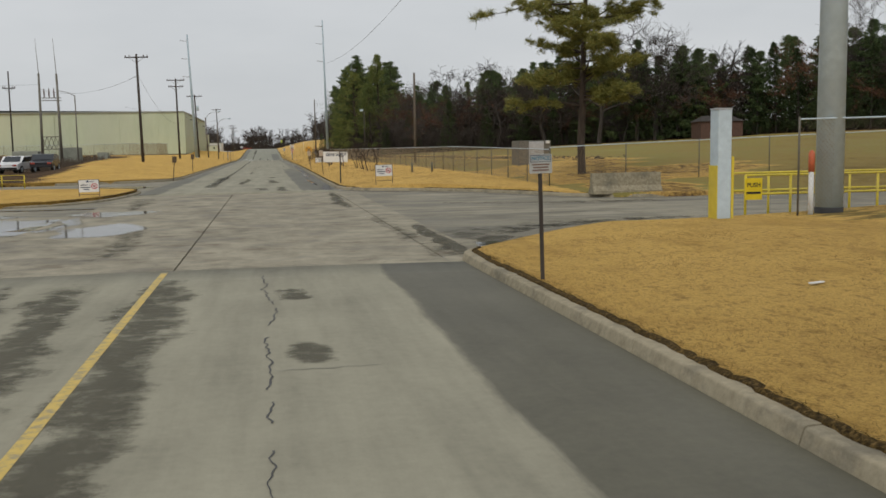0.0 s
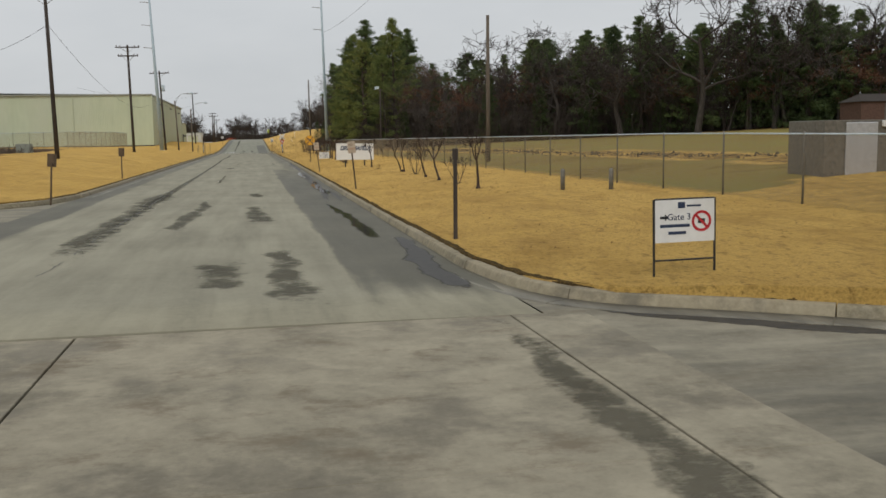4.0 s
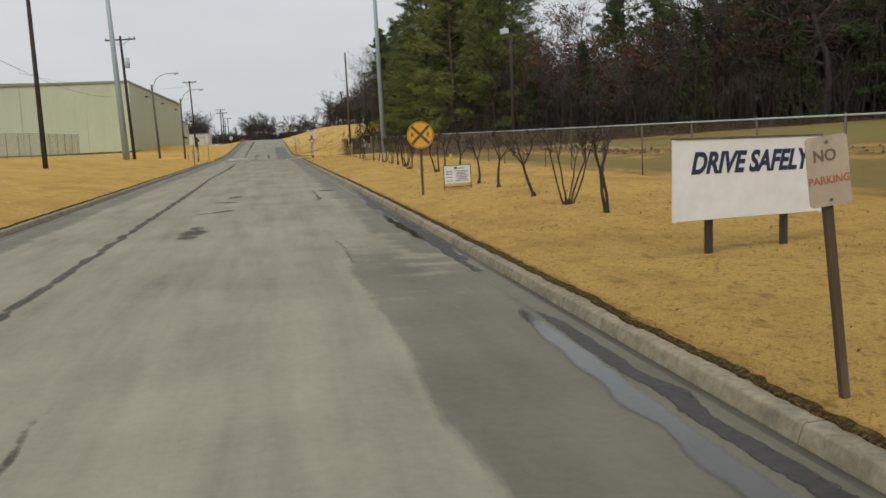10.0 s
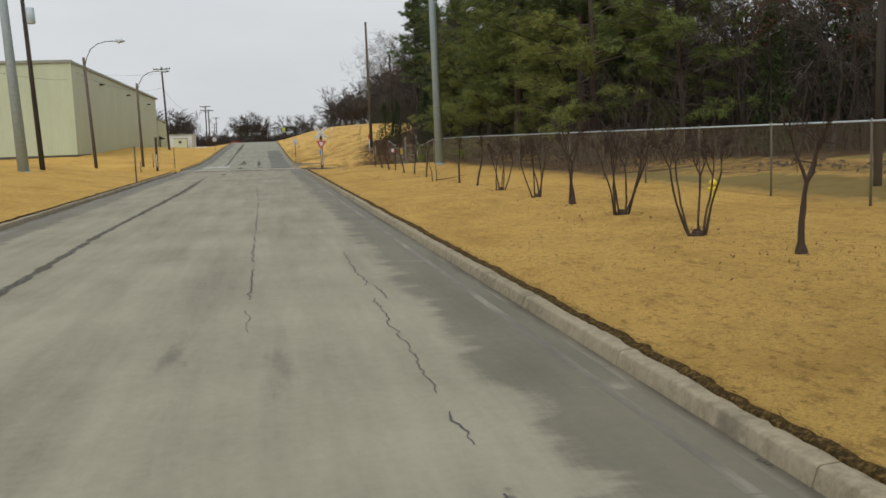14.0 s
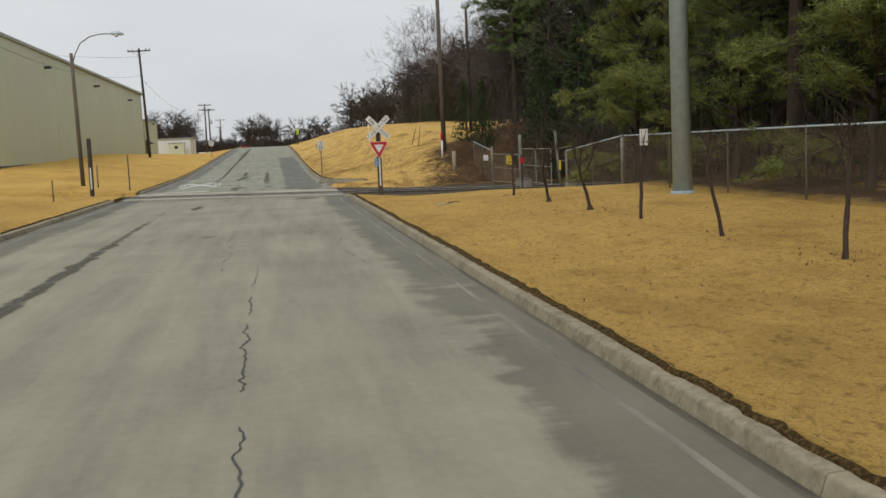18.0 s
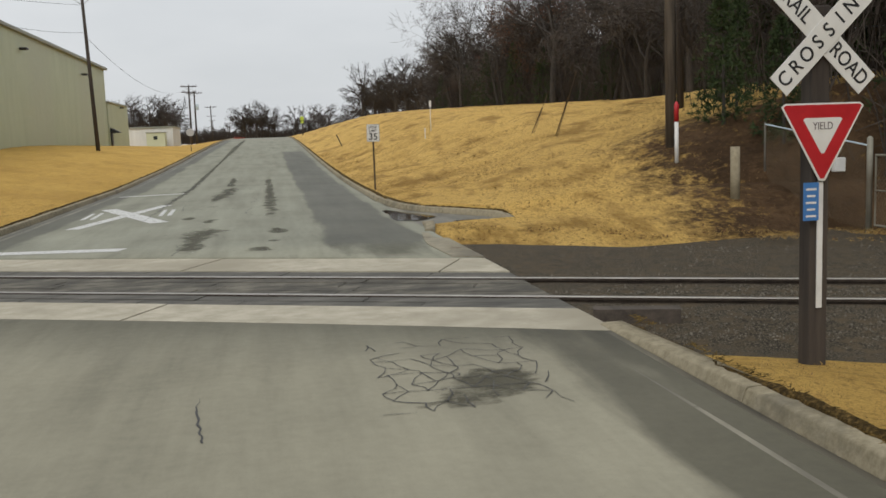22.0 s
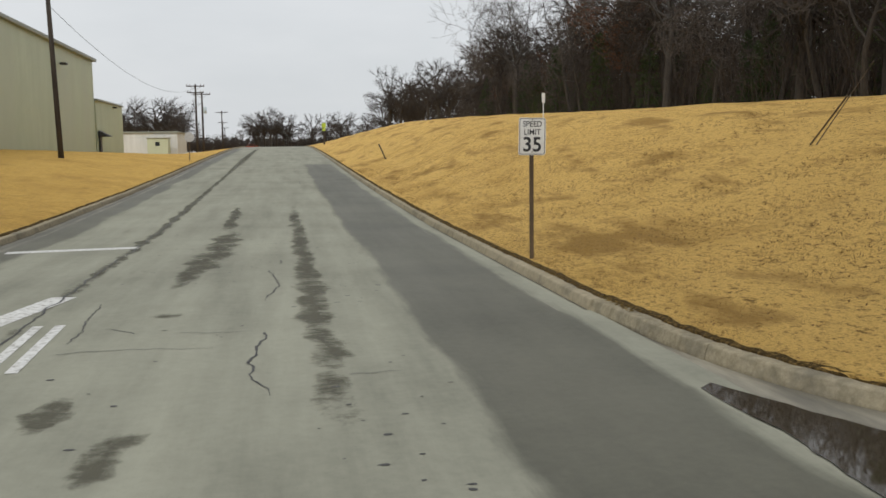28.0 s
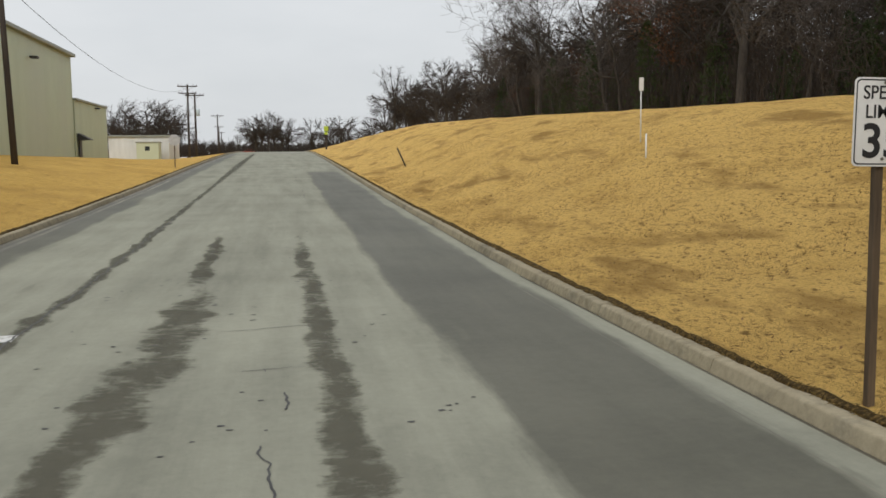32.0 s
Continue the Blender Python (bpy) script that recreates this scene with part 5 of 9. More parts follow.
plant_many("pine_tree", WOOD_PINES, [(29.5, 238.0), (33.0, 243.5), (29.0, 248.0), (36.0, 239.0), (34.0, 252.0), (40.0, 247.0), (31.0, 257.0), (38.5, 259.0), (44.0, 254.0), (33.5, 264.0), (42.0, 268.0), (30.0, 231.0)], "dark green pine inside the hill woods", "tree", "pines of the woods", land_right, (0.55, 0.75))

# brush under the trees
def brush(name, n, y0, y1, d0, d1, tall, label):
    net = Net()
    for k in range(n):
        y = random.uniform(y0, y1)
        x = wood_edge(y) + random.uniform(d0, d1)
        if abs((y + 0.45 * x) - 200.5) < 2.4:
            continue
        p = Vector((x, y, land_right(x, y) - 0.05))
        d = bent(Vector((0, 0, 1)), 0.25)
        h = random.uniform(0.5, 1.0) * tall
        r = random.uniform(0.012, 0.032)
        q = [p, p + d * h * 0.5, p + d * h * 0.5 + bent(d, 0.25) * h * 0.5]
        net.limb(q, [r, r * 0.7, r * 0.3], 3)
        for j in range(5):
            a = q[1].lerp(q[2], random.uniform(-0.5, 1))
            e = bent(d, 0.7)
            net.limb([a, a + e * h * 0.3], [r * 0.6, r * 0.25], 3)
    tagged(new(name, net.mesh(name, M_TWIG_B)), label, "undergrowth", kind="stuff")


brush("undergrowth", 6500, 140, 224, 0, 24, 4.5, "tangle of leafless brush under the pines")
brush("undergrowth", 6500, 222, 348, 0, 22, 4.5, "tangle of leafless brush along the hilltop woods")
brush("undergrowth", 6500, -15, 150, 0, 24, 5.0, "tangle of leafless brush at the edge of the field")

# the tall dark tangle inside the woods
def thicket(name, n, y0, y1, d0, d1, tall, label):
    net = Net()
    for k in range(n):
        y = random.uniform(y0, y1)
        x = wood_edge(y) + random.uniform(d0, d1)
        if abs((y + 0.45 * x) - 200.5) < 3.4:
            continue
        p = Vector((x, y, land_right(x, y) - 0.05))
        d = bent(Vector((0, 0, 1)), 0.1)
        h = random.uniform(0.55, 1.0) * tall
        r = random.uniform(0.03, 0.06)
        q = [p, p + d * h * 0.5, p + d * h * 0.5 + bent(d, 0.12) * h * 0.5]
        net.limb(q, [r, r * 0.8, r * 0.3], 3)
        for j in range(9):
            a = q[0].lerp(q[1], random.uniform(0.3, 1)) if j % 2 else q[1].lerp(q[2], random.random())
            e = bent(d, 0.8)
            net.limb([a, a + e * h * random.uniform(0.08, 0.2), a + e * h * 0.2 + bent(e, 0.5) * h * 0.1], [r * 0.6, r * 0.45, r * 0.25], 3)
    tagged(new(name, net.mesh(name, M_TWIG_D)), label, "undergrowth", kind="stuff")


thicket("thicket", 1700, -15, 126, 3, 26, 7.0, "dense stand of thin leafless saplings behind the field")
thicket("thicket", 520, 126, 156, 1, 30, 5.0, "dense brown stand of thin saplings at the corner of the field")
thicket("thicket", 800, 156, 222, 4, 34, 8.0, "dense stand of thin leafless saplings by the track")
thicket("thicket", 900, 228, 345, 4, 34, 7.0, "dense stand of thin leafless saplings on the hill")
# a low dark hedge far down the road
net = Net()
for k in range(2600):
    x, y = random.uniform(-32, 75), random.uniform(500, 518)
    p = Vector((x, y, 2.2))
    h = random.uniform(2.0, 4.4) * (1 + 0.35 * noise.noise(Vector((x * 0.15, 0, 7))))
    d = bent(Vector((0, 0, 1)), 0.15)
    net.limb([p, p + d * h], [0.11, 0.04], 3)
    for j in range(4):
        a = p + d * h * random.uniform(0.1, 0.8)
        net.limb([a, a + bent(d, 0.8) * h * 0.4], [0.07, 0.03], 3)
tagged(new("far_hedge", net.mesh("far_hedge", M_TWIG_D)), "dark leafless hedge far down the road", "undergrowth", kind="stuff")
# rough scrub round the yard across the road
net = Net()
for k in range(2400):
    y = 88 + 52 * random.random() ** 1.4
    x = lerp(y, [88, 110, 143], [-19.0, -20.4, -22.0]) - 34 * random.random() ** 1.3
    p = Vector((x, y, land_left(x, y) - 0.05))
    h = random.uniform(0.55, 1.3) * (1 + 0.5 * noise.noise(Vector((x * 0.3, y * 0.3, 0))))
    d = bent(Vector((0, 0, 1)), 0.3)
    net.limb([p, p + d * h * 0.6, p + d * h * 0.6 + bent(d, 0.4) * h * 0.4], [0.03, 0.022, 0.01], 3)
    for j in range(4):
        a = p + d * h * random.uniform(0.2, 0.6)
        net.limb([a, a + bent(d, 0.8) * h * 0.4], [0.02, 0.008], 3)
tagged(new("scrub", net.mesh("scrub", M_SCRUB)), "brown leafless scrub round the switchyard", "undergrowth", kind="stuff")

# single trees
random.seed(5)
planted("pine_tree", pine(14.5, 0.24, 0.275, M_NEEDLE_G, 25, (64, 0.034, 1.0)), pose(15.0, 44.6, 0.85), "lone yellow-green pine with wide open limbs", "tree", "")
CRAPES = {k: [crape(k) for _ in range(3)] for k in ("single", "double", "bush", "sapling")}
crape_first = {}
crape_row = [("single", 66.1), ("bush", 69.4), ("single", 72.9), ("single", 76.0), ("bush", 79.9), ("double", 83.4), ("single", 92.9), ("double", 105.4), ("bush", 108.0), ("single", 111.0), ("single", 115.5), ("single", 118.4), ("single", 121.8), ("single", 125.5), ("double", 129.2), ("single", 132.75), ("bush", 135.3), ("bush", 139.5), ("double", 142.6), ("bush", 145.6), ("bush", 149.6), ("sapling", 152.7), ("sapling", 155.4), ("sapling", 162.1), ("sapling", 165.7), ("sapling", 169.0), ("sapling", 172.5), ("single", 175.6), ("single", 179.0), ("sapling", 182.8)]
for kind, y in crape_row:
    k = random.randrange(3)
    x = lerp(y, [60, 76, 80, 84, 93, 105, 111, 115.5, 121.8, 125.5, 129.2, 132.7, 135.3, 139.5, 150, 160, 185], [7.3, 7.35, 7.6, 7.5, 7.07, 6.78, 6.85, 7.02, 7.08, 7.2, 7.5, 7.42, 7.17, 7.55, 7.6, 7.4, 7.6])
    m = pose(x, y, land_right(x, y) - 0.02, random.uniform(-3, 3), random.uniform(-3, 3), random.uniform(0, 360))
    if (kind, k) in crape_first:
        ob = copy_thing(crape_first[kind, k], m)
    else:
        label = {"single": "leafless pollarded crape myrtle on one stem", "double": "leafless crape myrtle with two crooked stems", "bush": "leafless many-stemmed crape myrtle bush", "sapling": "thin leafless crape myrtle sapling"}[kind]
        ob = planted("crape_myrtle", CRAPES[kind][k], m, label, "small tree", "row of crape myrtles")
        crape_first[kind, k] = ob
    s = random.uniform(0.95, 1.05) * (0.62 if kind == "bush" and y < 81 else 1.0 if kind == "bush" else 1.14)
    ob.scale = (s, s, s)
# ---- poles, lamps and wires ----
M_POLE = grainy("weathered_pole_timber", [(0.3, (0.022, 0.017, 0.014)), (0.7, (0.075, 0.06, 0.048))], 5, 0.95, bump=0.6, dist=0.01, stretch=(1, 1, 0.06))
M_POST = grainy("weathered_post_timber", [(0.3, (0.06, 0.048, 0.036)), (0.7, (0.15, 0.122, 0.092))], 9, 0.95, bump=0.6, dist=0.008, stretch=(1, 1, 0.08))
M_SIGN_POST = grainy("brown_sign_post", [(0.3, (0.05, 0.033, 0.018)), (0.7, (0.135, 0.092, 0.053))], 9, 0.9, bump=0.4, dist=0.005, stretch=(1, 1, 0.1))
M_GALV = grainy("galvanised_steel", [(0.3, (0.42, 0.50, 0.55)), (0.7, (0.53, 0.62, 0.67))], 6, 0.55, 0.05, bump=0.08, dist=0.004, stain=(0.41, 0.48, 0.52))
M_BOX = grainy("weathered_grey_paint", [(0.3, (0.20, 0.19, 0.15)), (0.7, (0.30, 0.285, 0.23))], 5, 0.6, bump=0.08, dist=0.004, stain=(0.15, 0.13, 0.095))
M_GALV_D = grainy("dull_galvanised_steel", [(0.3, (0.10, 0.092, 0.075)), (0.7, (0.20, 0.186, 0.155))], 8, 0.6, 0.3, bump=0.1, dist=0.004)
M_INSUL = mat("brown_porcelain", (0.10, 0.06, 0.045), 0.3)
M_WIRE = mat("black_cable", (0.02, 0.02, 0.022), 0.6)
M_STEEL = grainy("blue_grey_steel", [(0.3, (0.29, 0.365, 0.40)), (0.7, (0.38, 0.465, 0.505))], 6, 0.55, 0.05, bump=0.08, dist=0.004)
M_LAMP = mat("lamp_glass", (0.55, 0.56, 0.54), 0.25)
M_BLACK = grainy("black_band", [(0.3, (0.012, 0.012, 0.012)), (0.7, (0.035, 0.034, 0.032))], 8, 0.8)


def utility_pole(x, y, z, h, arms, lean=0.0, label="tall dark timber utility pole with a crossarm", r=0.16, turn=0.0, can=False, wood=None):
    p = thing("utility_pole", pose(x, y, z - 0.05, 0, lean, turn), label, "utility pole", "utility poles along the road")
    part("pole", tube([(0, 0, -0.3), (0, 0, h * 0.5), (0, 0, h)], [r, r * 0.85, r * 0.68], 10), wood or M_POLE, p, smooth=True)
    for az, aw in arms:
        arm = part("crossarm", box(-aw / 2, aw / 2, -0.16, -0.05, az - 0.065, az + 0.065, 0.01), M_POLE, p)
        for s in (-0.46, -0.3, 0.3, 0.46):
            part("insulator", tube([(s * aw, -0.105, az + 0.06), (s * aw, -0.105, az + 0.12), (s * aw, -0.105, az + 0.14), (s * aw, -0.105, az + 0.24)], [0.02, 0.045, 0.06, 0.03], 8), M_INSUL, arm, smooth=True)
        for s in (-1, 1):
            part("brace", tube([(s * aw * 0.3, -0.17, az - 0.05), (0, -0.14, az - 0.6)], 0.018, 5), M_GALV_D, p)
    if can:
        t = part("transformer", tube([(0.35, 0, h - 3.0), (0.35, 0, h - 2.95), (0.35, 0, h - 2.1), (0.35, 0, h - 2.05)], [0.2, 0.25, 0.25, 0.2], 14), M_GALV, p, "grey transformer can", smooth=True)
    return p


utility_pole(-13.3, 105.0, land_left(-13.3, 105.0), 11.4, [(11.05, 2.4)], -0.8)
utility_pole(-13.2, 147.6, land_left(-13.2, 147.6), 12.0, [(11.75, 2.6), (10.8, 2.2)], -0.6, "dark timber utility pole with two crossarms")
utility_pole(-12.7, 182.0, land_left(-12.7, 182.0), 11.7, [(11.35, 2.8)], -2.0, can=True)
utility_pole(-12.9, 262.5, land_left(-12.9, 262.5), 11.8, [(11.5, 2.4)], -1.6)
utility_pole(-11.8, 337.0, land_left(-11.8, 337.0), 9.2, [(8.95, 2.4), (8.1, 2.2)], 0.3, "timber utility pole with two crossarms")
utility_pole(-11.6, 345.0, land_left(-11.6, 345.0), 8.6, [(8.3, 2.4)], 0.0, can=True)
utility_pole(-13.5, 420.0, land_left(-13.5, 420.0), 9.4, [(9.1, 2.6)], 0.0)
for k, (x, y) in enumerate(((-17, 480), (-20, 540), (-17, 590), (-19, 660))):
    utility_pole(x, y, 1.5, 9.0, [(8.8, 2.4)], 0.0, "far timber utility pole with a crossarm")
utility_pole(13.9, 90.8, land_right(13.9, 90.8), 8.7, [], 0.3, "plain grey timber pole behind the chain-link fence", 0.14, wood=M_POST)
utility_pole(10.5, 210.6, land_right(10.5, 210.6), 11.5, [], -0.4, "tall bare timber pole at the foot of the bank", 0.15, wood=M_POST)


def steel_pole(x, y, z, h, r0, r1, lean, label):
    p = thing("steel_pole", pose(x, y, z - 0.05, 0, lean, 0), label, "steel pole", "tall steel poles")
    part("shaft", tube([(0, 0, 0.12), (0, 0, h * 0.5), (0, 0, h)], [r0, (r0 + r1) / 2, r1], 12), M_STEEL, p, smooth=True)
    part("base_plate", tube([(0, 0, -0.4), (0, 0, 0.1), (0, 0, 0.13)], [r0 * 1.25, r0 * 1.25, r0 * 1.1], 14), M_STEEL, p, smooth=False)
    for k in range(3):
        a = h - 1.2 - 3.2 * k
        part("bracket", tube([(0, 0, a), (-1.1, 0, a + 0.12)], [0.05, 0.03], 6), M_GALV_D, p)
        part("insulator", tube([(-1.1, 0, a + 0.12), (-1.35, 0, a + 0.14)], [0.05, 0.035], 6), M_INSUL, p)
    return p


steel_pole(-12.9, 178.3, land_left(-12.9, 178.3) - 0.1, 22.3, 0.31, 0.12, -2.0, "tall tapered grey steel power pole")
steel_pole(11.05, 178.4, land_right(11.05, 178.4), 25.5, 0.26, 0.11, -0.8, "tall tapered grey steel power pole by the fence")
big = thing("steel_pole", pose(12.75, 20.2, 0.36), "thick pale grey steel column with a black foot", "steel pole", "tall steel poles")
part("shaft", tube([(0, 0, 0.1), (0, 0, 9), (0, 0, 18)], [0.318, 0.29, 0.24], 24), M_GALV, big, smooth=True)
part("base_band", tube([(0, 0, -0.3), (0, 0, 0.13)], [0.323, 0.325], 24), M_BLACK, big, "black rubber band round the foot", smooth=True)


def street_lamp(x, y, h, lean, arm=2.3):
    p = thing("street_lamp", pose(x, y, land_left(x, y) - 0.05, 0, lean, 0), "timber-pole street lamp with a curved steel arm", "street lamp", "street lamps along the road")
    part("pole", tube([(0, 0, -0.3), (0, 0, h)], [0.13, 0.095], 10), M_POST, p, smooth=True)
    pts = [(0.08, 0, h - 0.5), (0.2, 0, h - 0.1), (0.55, 0, h + 0.55), (1.1, 0, h + 0.92), (1.7, 0, h + 1.05), (arm, 0, h + 1.05)]
    part("arm", tube(pts, 0.032, 8), M_GALV_D, p, "curved grey steel arm", smooth=True)
    head = part("lamp_head", tube([(arm - 0.05, 0, h + 1.06), (arm + 0.1, 0, h + 1.07), (arm + 0.45, 0, h + 1.06), (arm + 0.72, 0, h + 1.0)], [0.05, 0.12, 0.15, 0.05], 10), M_GALV, p, "grey cobra-head luminaire", smooth=True)
    part("lens", tube([(arm + 0.3, 0, h + 0.99), (arm + 0.3, 0, h + 0.9), (arm + 0.3, 0, h + 0.85)], [0.13, 0.11, 0.03], 10), M_LAMP, head, smooth=True)


street_lamp(-11.75, 194.8, 8.2, -2.2)
street_lamp(-10.7, 213.5, 7.75, -0.5)
fl = thing("floodlight_pole", pose(14.1, 140.6, land_right(14.1, 140.6), 0, 0.3, 0), "slim grey pole with a tilted floodlight on top", "floodlight")
part("pole", tube([(0, 0, -0.3), (0, 0, 7.0)], [0.1, 0.07], 10), M_POLE, fl, smooth=True)
part("bracket", tube([(-0.3, 0, 6.8), (0.4, 0, 6.9)], 0.03, 6), M_GALV_D, fl)
part("lamp_head", box(0.15, 0.6, -0.16, 0.16, 6.95, 7.25, 0.03, pose(0, 0, 0, 0, -6, 0)), M_GALV, fl, "tilted grey floodlight head")


gl = thing("floodlight_pole", pose(13.4, 216.4, land_right(13.4, 216.4), 0, -0.4, 0), "slim dark timber pole with a round grey lamp on top", "floodlight")
part("pole", tube([(0, 0, -0.3), (0, 0, 8.0)], [0.12, 0.08], 10), M_POLE, gl, smooth=True)
part("lamp_head", tube([(-0.2, -0.05, 8.0), (-0.15, -0.1, 8.12), (0.0, -0.2, 8.3), (0.1, -0.25, 8.36)], [0.1, 0.26, 0.28, 0.12], 14), M_GALV, gl, "round grey lamp bowl", smooth=True)


def wire(a, b, sag, r=0.014, name="cable"):
    a, b = Vector(a), Vector(b)
    pts = [a.lerp(b, k / 14) + Vector((0, 0, -4 * sag * (k / 14) * (1 - k / 14))) for k in range(15)]
    ob = new(name, mesh_of(name, tube(pts, r, 4), M_WIRE))
    tagged(ob, "thin black overhead cable between two poles", "cable", "overhead cables")


wire((-28.9, 130.0, 10.5), (-13.4, 105.0, 10.2), 1.2)
wire((-13.4, 105.0, 10.2), (-19, 226, 9.5), 2.5)
wire((-13.2, 262.0, 10.6), (-18.3, 226, 10.2), 1.0)
wire((-13.2, 262.5, 10.4), (-11.8, 337.0, 10.6), 2.2)
wire((-13.0, 262.0, 12.6), (-30.0, 214.0, 12.0), 1.2)
wire((11.0, 178.4, 18.0), (12.7, 20.2, 18.2), 3.0)
wire((-70.0, 100.0, 13.0), (-28.9, 130.0, 11.0), 1.5)

# guy wires with rods on the bank
for (x0, y0, z0), (x1, y1, z1) in (((10.53, 221.05, 1.9), (10.38, 218.6, 3.6)), ((10.54, 224.3, 1.87), (10.66, 222.85, 3.1))):
    g = thing("guy_wire", pose(x0, y0, land_right(x0, y0)), "slanting guy rod with a dark sleeve on the bank", "guy wire", "guy wires")
    d = Vector((x1 - x0, y1 - y0, z1 - z0))
    part("cable", tube([(0, 0, -0.2), tuple(d * 1.3)], 0.011, 6), M_POST, g)
    part("guard", tube([tuple(d * 0.02), tuple(d * 0.8)], 0.02, 6), M_SIGN_POST, g, "brown plastic sleeve")
# ---- signs ----
M_SIGN_W = grainy("white_sign_sheeting", [(0.3, (0.60, 0.60, 0.58)), (0.7, (0.74, 0.74, 0.72))], 5, 0.45, bump=0.05, stain=(0.58, 0.57, 0.53))
M_SIGN_OLD = grainy("faded_sign_sheeting", [(0.3, (0.35, 0.285, 0.205)), (0.7, (0.5, 0.42, 0.32))], 6, 0.6, bump=0.08, stain=(0.40, 0.31, 0.22))
M_SIGN_Y = grainy("amber_sign_sheeting", [(0.3, (0.62, 0.29, 0.01)), (0.7, (0.74, 0.37, 0.015))], 5, 0.4, bump=0.05)
M_SIGN_R = grainy("red_sign_sheeting", [(0.3, (0.36, 0.012, 0.018)), (0.7, (0.47, 0.02, 0.028))], 5, 0.4, bump=0.05)
M_SIGN_YEL = grainy("yellow_sign_sheeting", [(0.3, (0.66, 0.47, 0.01)), (0.7, (0.76, 0.56, 0.02))], 5, 0.45, bump=0.05)
M_SIGN_B = mat("blue_sign_sheeting", (0.05, 0.17, 0.42), 0.45)
M_INK = mat("black_sign_ink", (0.012, 0.013, 0.015), 0.55)
M_INK_FADED = mat("faded_sign_ink", (0.16, 0.10, 0.075), 0.6)
M_INK_BLUE = mat("dark_blue_ink", (0.016, 0.03, 0.07), 0.5)
M_TAUPE = mat("grey_cross_paint", (0.06, 0.06, 0.055), 0.5)
M_ALU = grainy("bare_aluminium", [(0.3, (0.42, 0.42, 0.42)), (0.7, (0.56, 0.56, 0.56))], 8, 0.45, 0.6, bump=0.05)
M_BOARD = grainy("painted_board", [(0.3, (0.68, 0.68, 0.66)), (0.7, (0.78, 0.78, 0.76))], 3, 0.6, bump=0.1, stain=(0.64, 0.63, 0.58))
M_FRAME = mat("black_frame_steel", (0.02, 0.018, 0.016), 0.5)
M_LIME = mat("lime_sign_sheeting", (0.40, 0.5, 0.04), 0.45)

FACE = pose(0, 0, 0, 90, 0, 0)


def bars(parent, rows_, ink, y):
    """Plain bars where writing stands that cannot be read: x, z, width, height."""
    for x, z, w, h in rows_:
        part("text_bar", box(x - w / 2, x + w / 2, y - 0.002, y, z - h / 2, z + h / 2), ink, parent)




def post(parent, h, w=0.09, material=None, lean=0.0):
    return part("post", box(-w / 2, w / 2, -w / 2, w / 2, -0.3, h, 0.006), material or M_SIGN_POST, parent)


def bolts(parent, pts, y):
    for x, z in pts:
        part("bolt", tube([(x, y, z), (x, y - 0.008, z)], 0.012, 6), M_GALV_D, parent)


def parking_sign(x, y, land, lean, faces=True, h=1.85, kind="readable", turn=0.0):
    s = thing("parking_sign", pose(x, y, land(x, y), 0, lean, turn), "faded no-parking plate on a leaning timber post" if kind == "readable" else "faded plate seen on a thin timber post", "road sign", "roadside plates")
    post(s, h - 0.3, 0.058)
    p = part("plate", plate(rounded(0.305, 0.46, 0.03), -0.05, -0.046), M_SIGN_OLD if kind == "readable" else M_SIGN_POST, s, "faded cream metal plate" if kind == "readable" else "brown back of a small plate", at=pose(0, 0, h - 0.23))
    if kind == "readable":
        lettering("NO", 0.105, M_INK_FADED, p, pose(-0.02, -0.052, 0.10) @ FACE, bold=0.002)
        lettering("PARKING", 0.072, mat("faded_red_ink", (0.36, 0.14, 0.07), 0.6) if "faded_red_ink" not in bpy.data.materials else bpy.data.materials["faded_red_ink"], p, pose(0, -0.052, -0.06) @ FACE, bold=0.001)
    bolts(p, [(0, 0.19), (0, -0.19)], -0.05)
    return s


parking_sign(3.9, 72.35, land_right, -5.0)
parking_sign(3.925, 93.0, land_right, -6.0, h=1.79)
parking_sign(-6.95, 70.2, land_left, -4.5, h=1.6, kind="plain", turn=180)
parking_sign(-7.0, 89.0, land_left, -1.0, h=1.65, kind="plain", turn=180)

s = thing("street_sign", pose(3.5, 12.8, land_right(3.5, 12.8), 0, -1.2, 0), "small dull grey notice plate on a thin dark post", "road sign", "roadside plates")
post(s, 1.77, 0.05, M_POLE)
p = part("plate", plate(rounded(0.33, 0.27, 0.015), -0.045, -0.041), grainy("grey_sign_sheeting", [(0.3, (0.3, 0.3, 0.28)), (0.7, (0.42, 0.42, 0.39))], 6, 0.55, bump=0.05), s, "dull grey metal plate with a framed heading", at=pose(0, 0, 1.64))
for hx, hz, hw, hh in ((0, 0.118, 0.30, 0.008), (0, 0.028, 0.30, 0.008), (-0.146, 0.073, 0.008, 0.098), (0.146, 0.073, 0.008, 0.098)):
    part("frame_line", box(hx - hw / 2, hx + hw / 2, -0.047, -0.045, hz - hh / 2, hz + hh / 2), M_INK_BLUE, p)
lettering("NOTICE", 0.072, mat("teal_sign_ink", (0.02, 0.13, 0.2), 0.5), p, pose(0, -0.047, 0.073) @ FACE, bold=0.002)
bars(p, [(0, -0.01, 0.25, 0.022), (0, -0.05, 0.22, 0.022), (0, -0.09, 0.24, 0.022)], M_INK_FADED, -0.046)
s = thing("marker_post", pose(3.72, 53.0, land_right(3.72, 53.0), 0, 0.5, 0), "thin dark timber post at the kerb", "post", "roadside posts")
post(s, 1.5, 0.07, M_POLE)
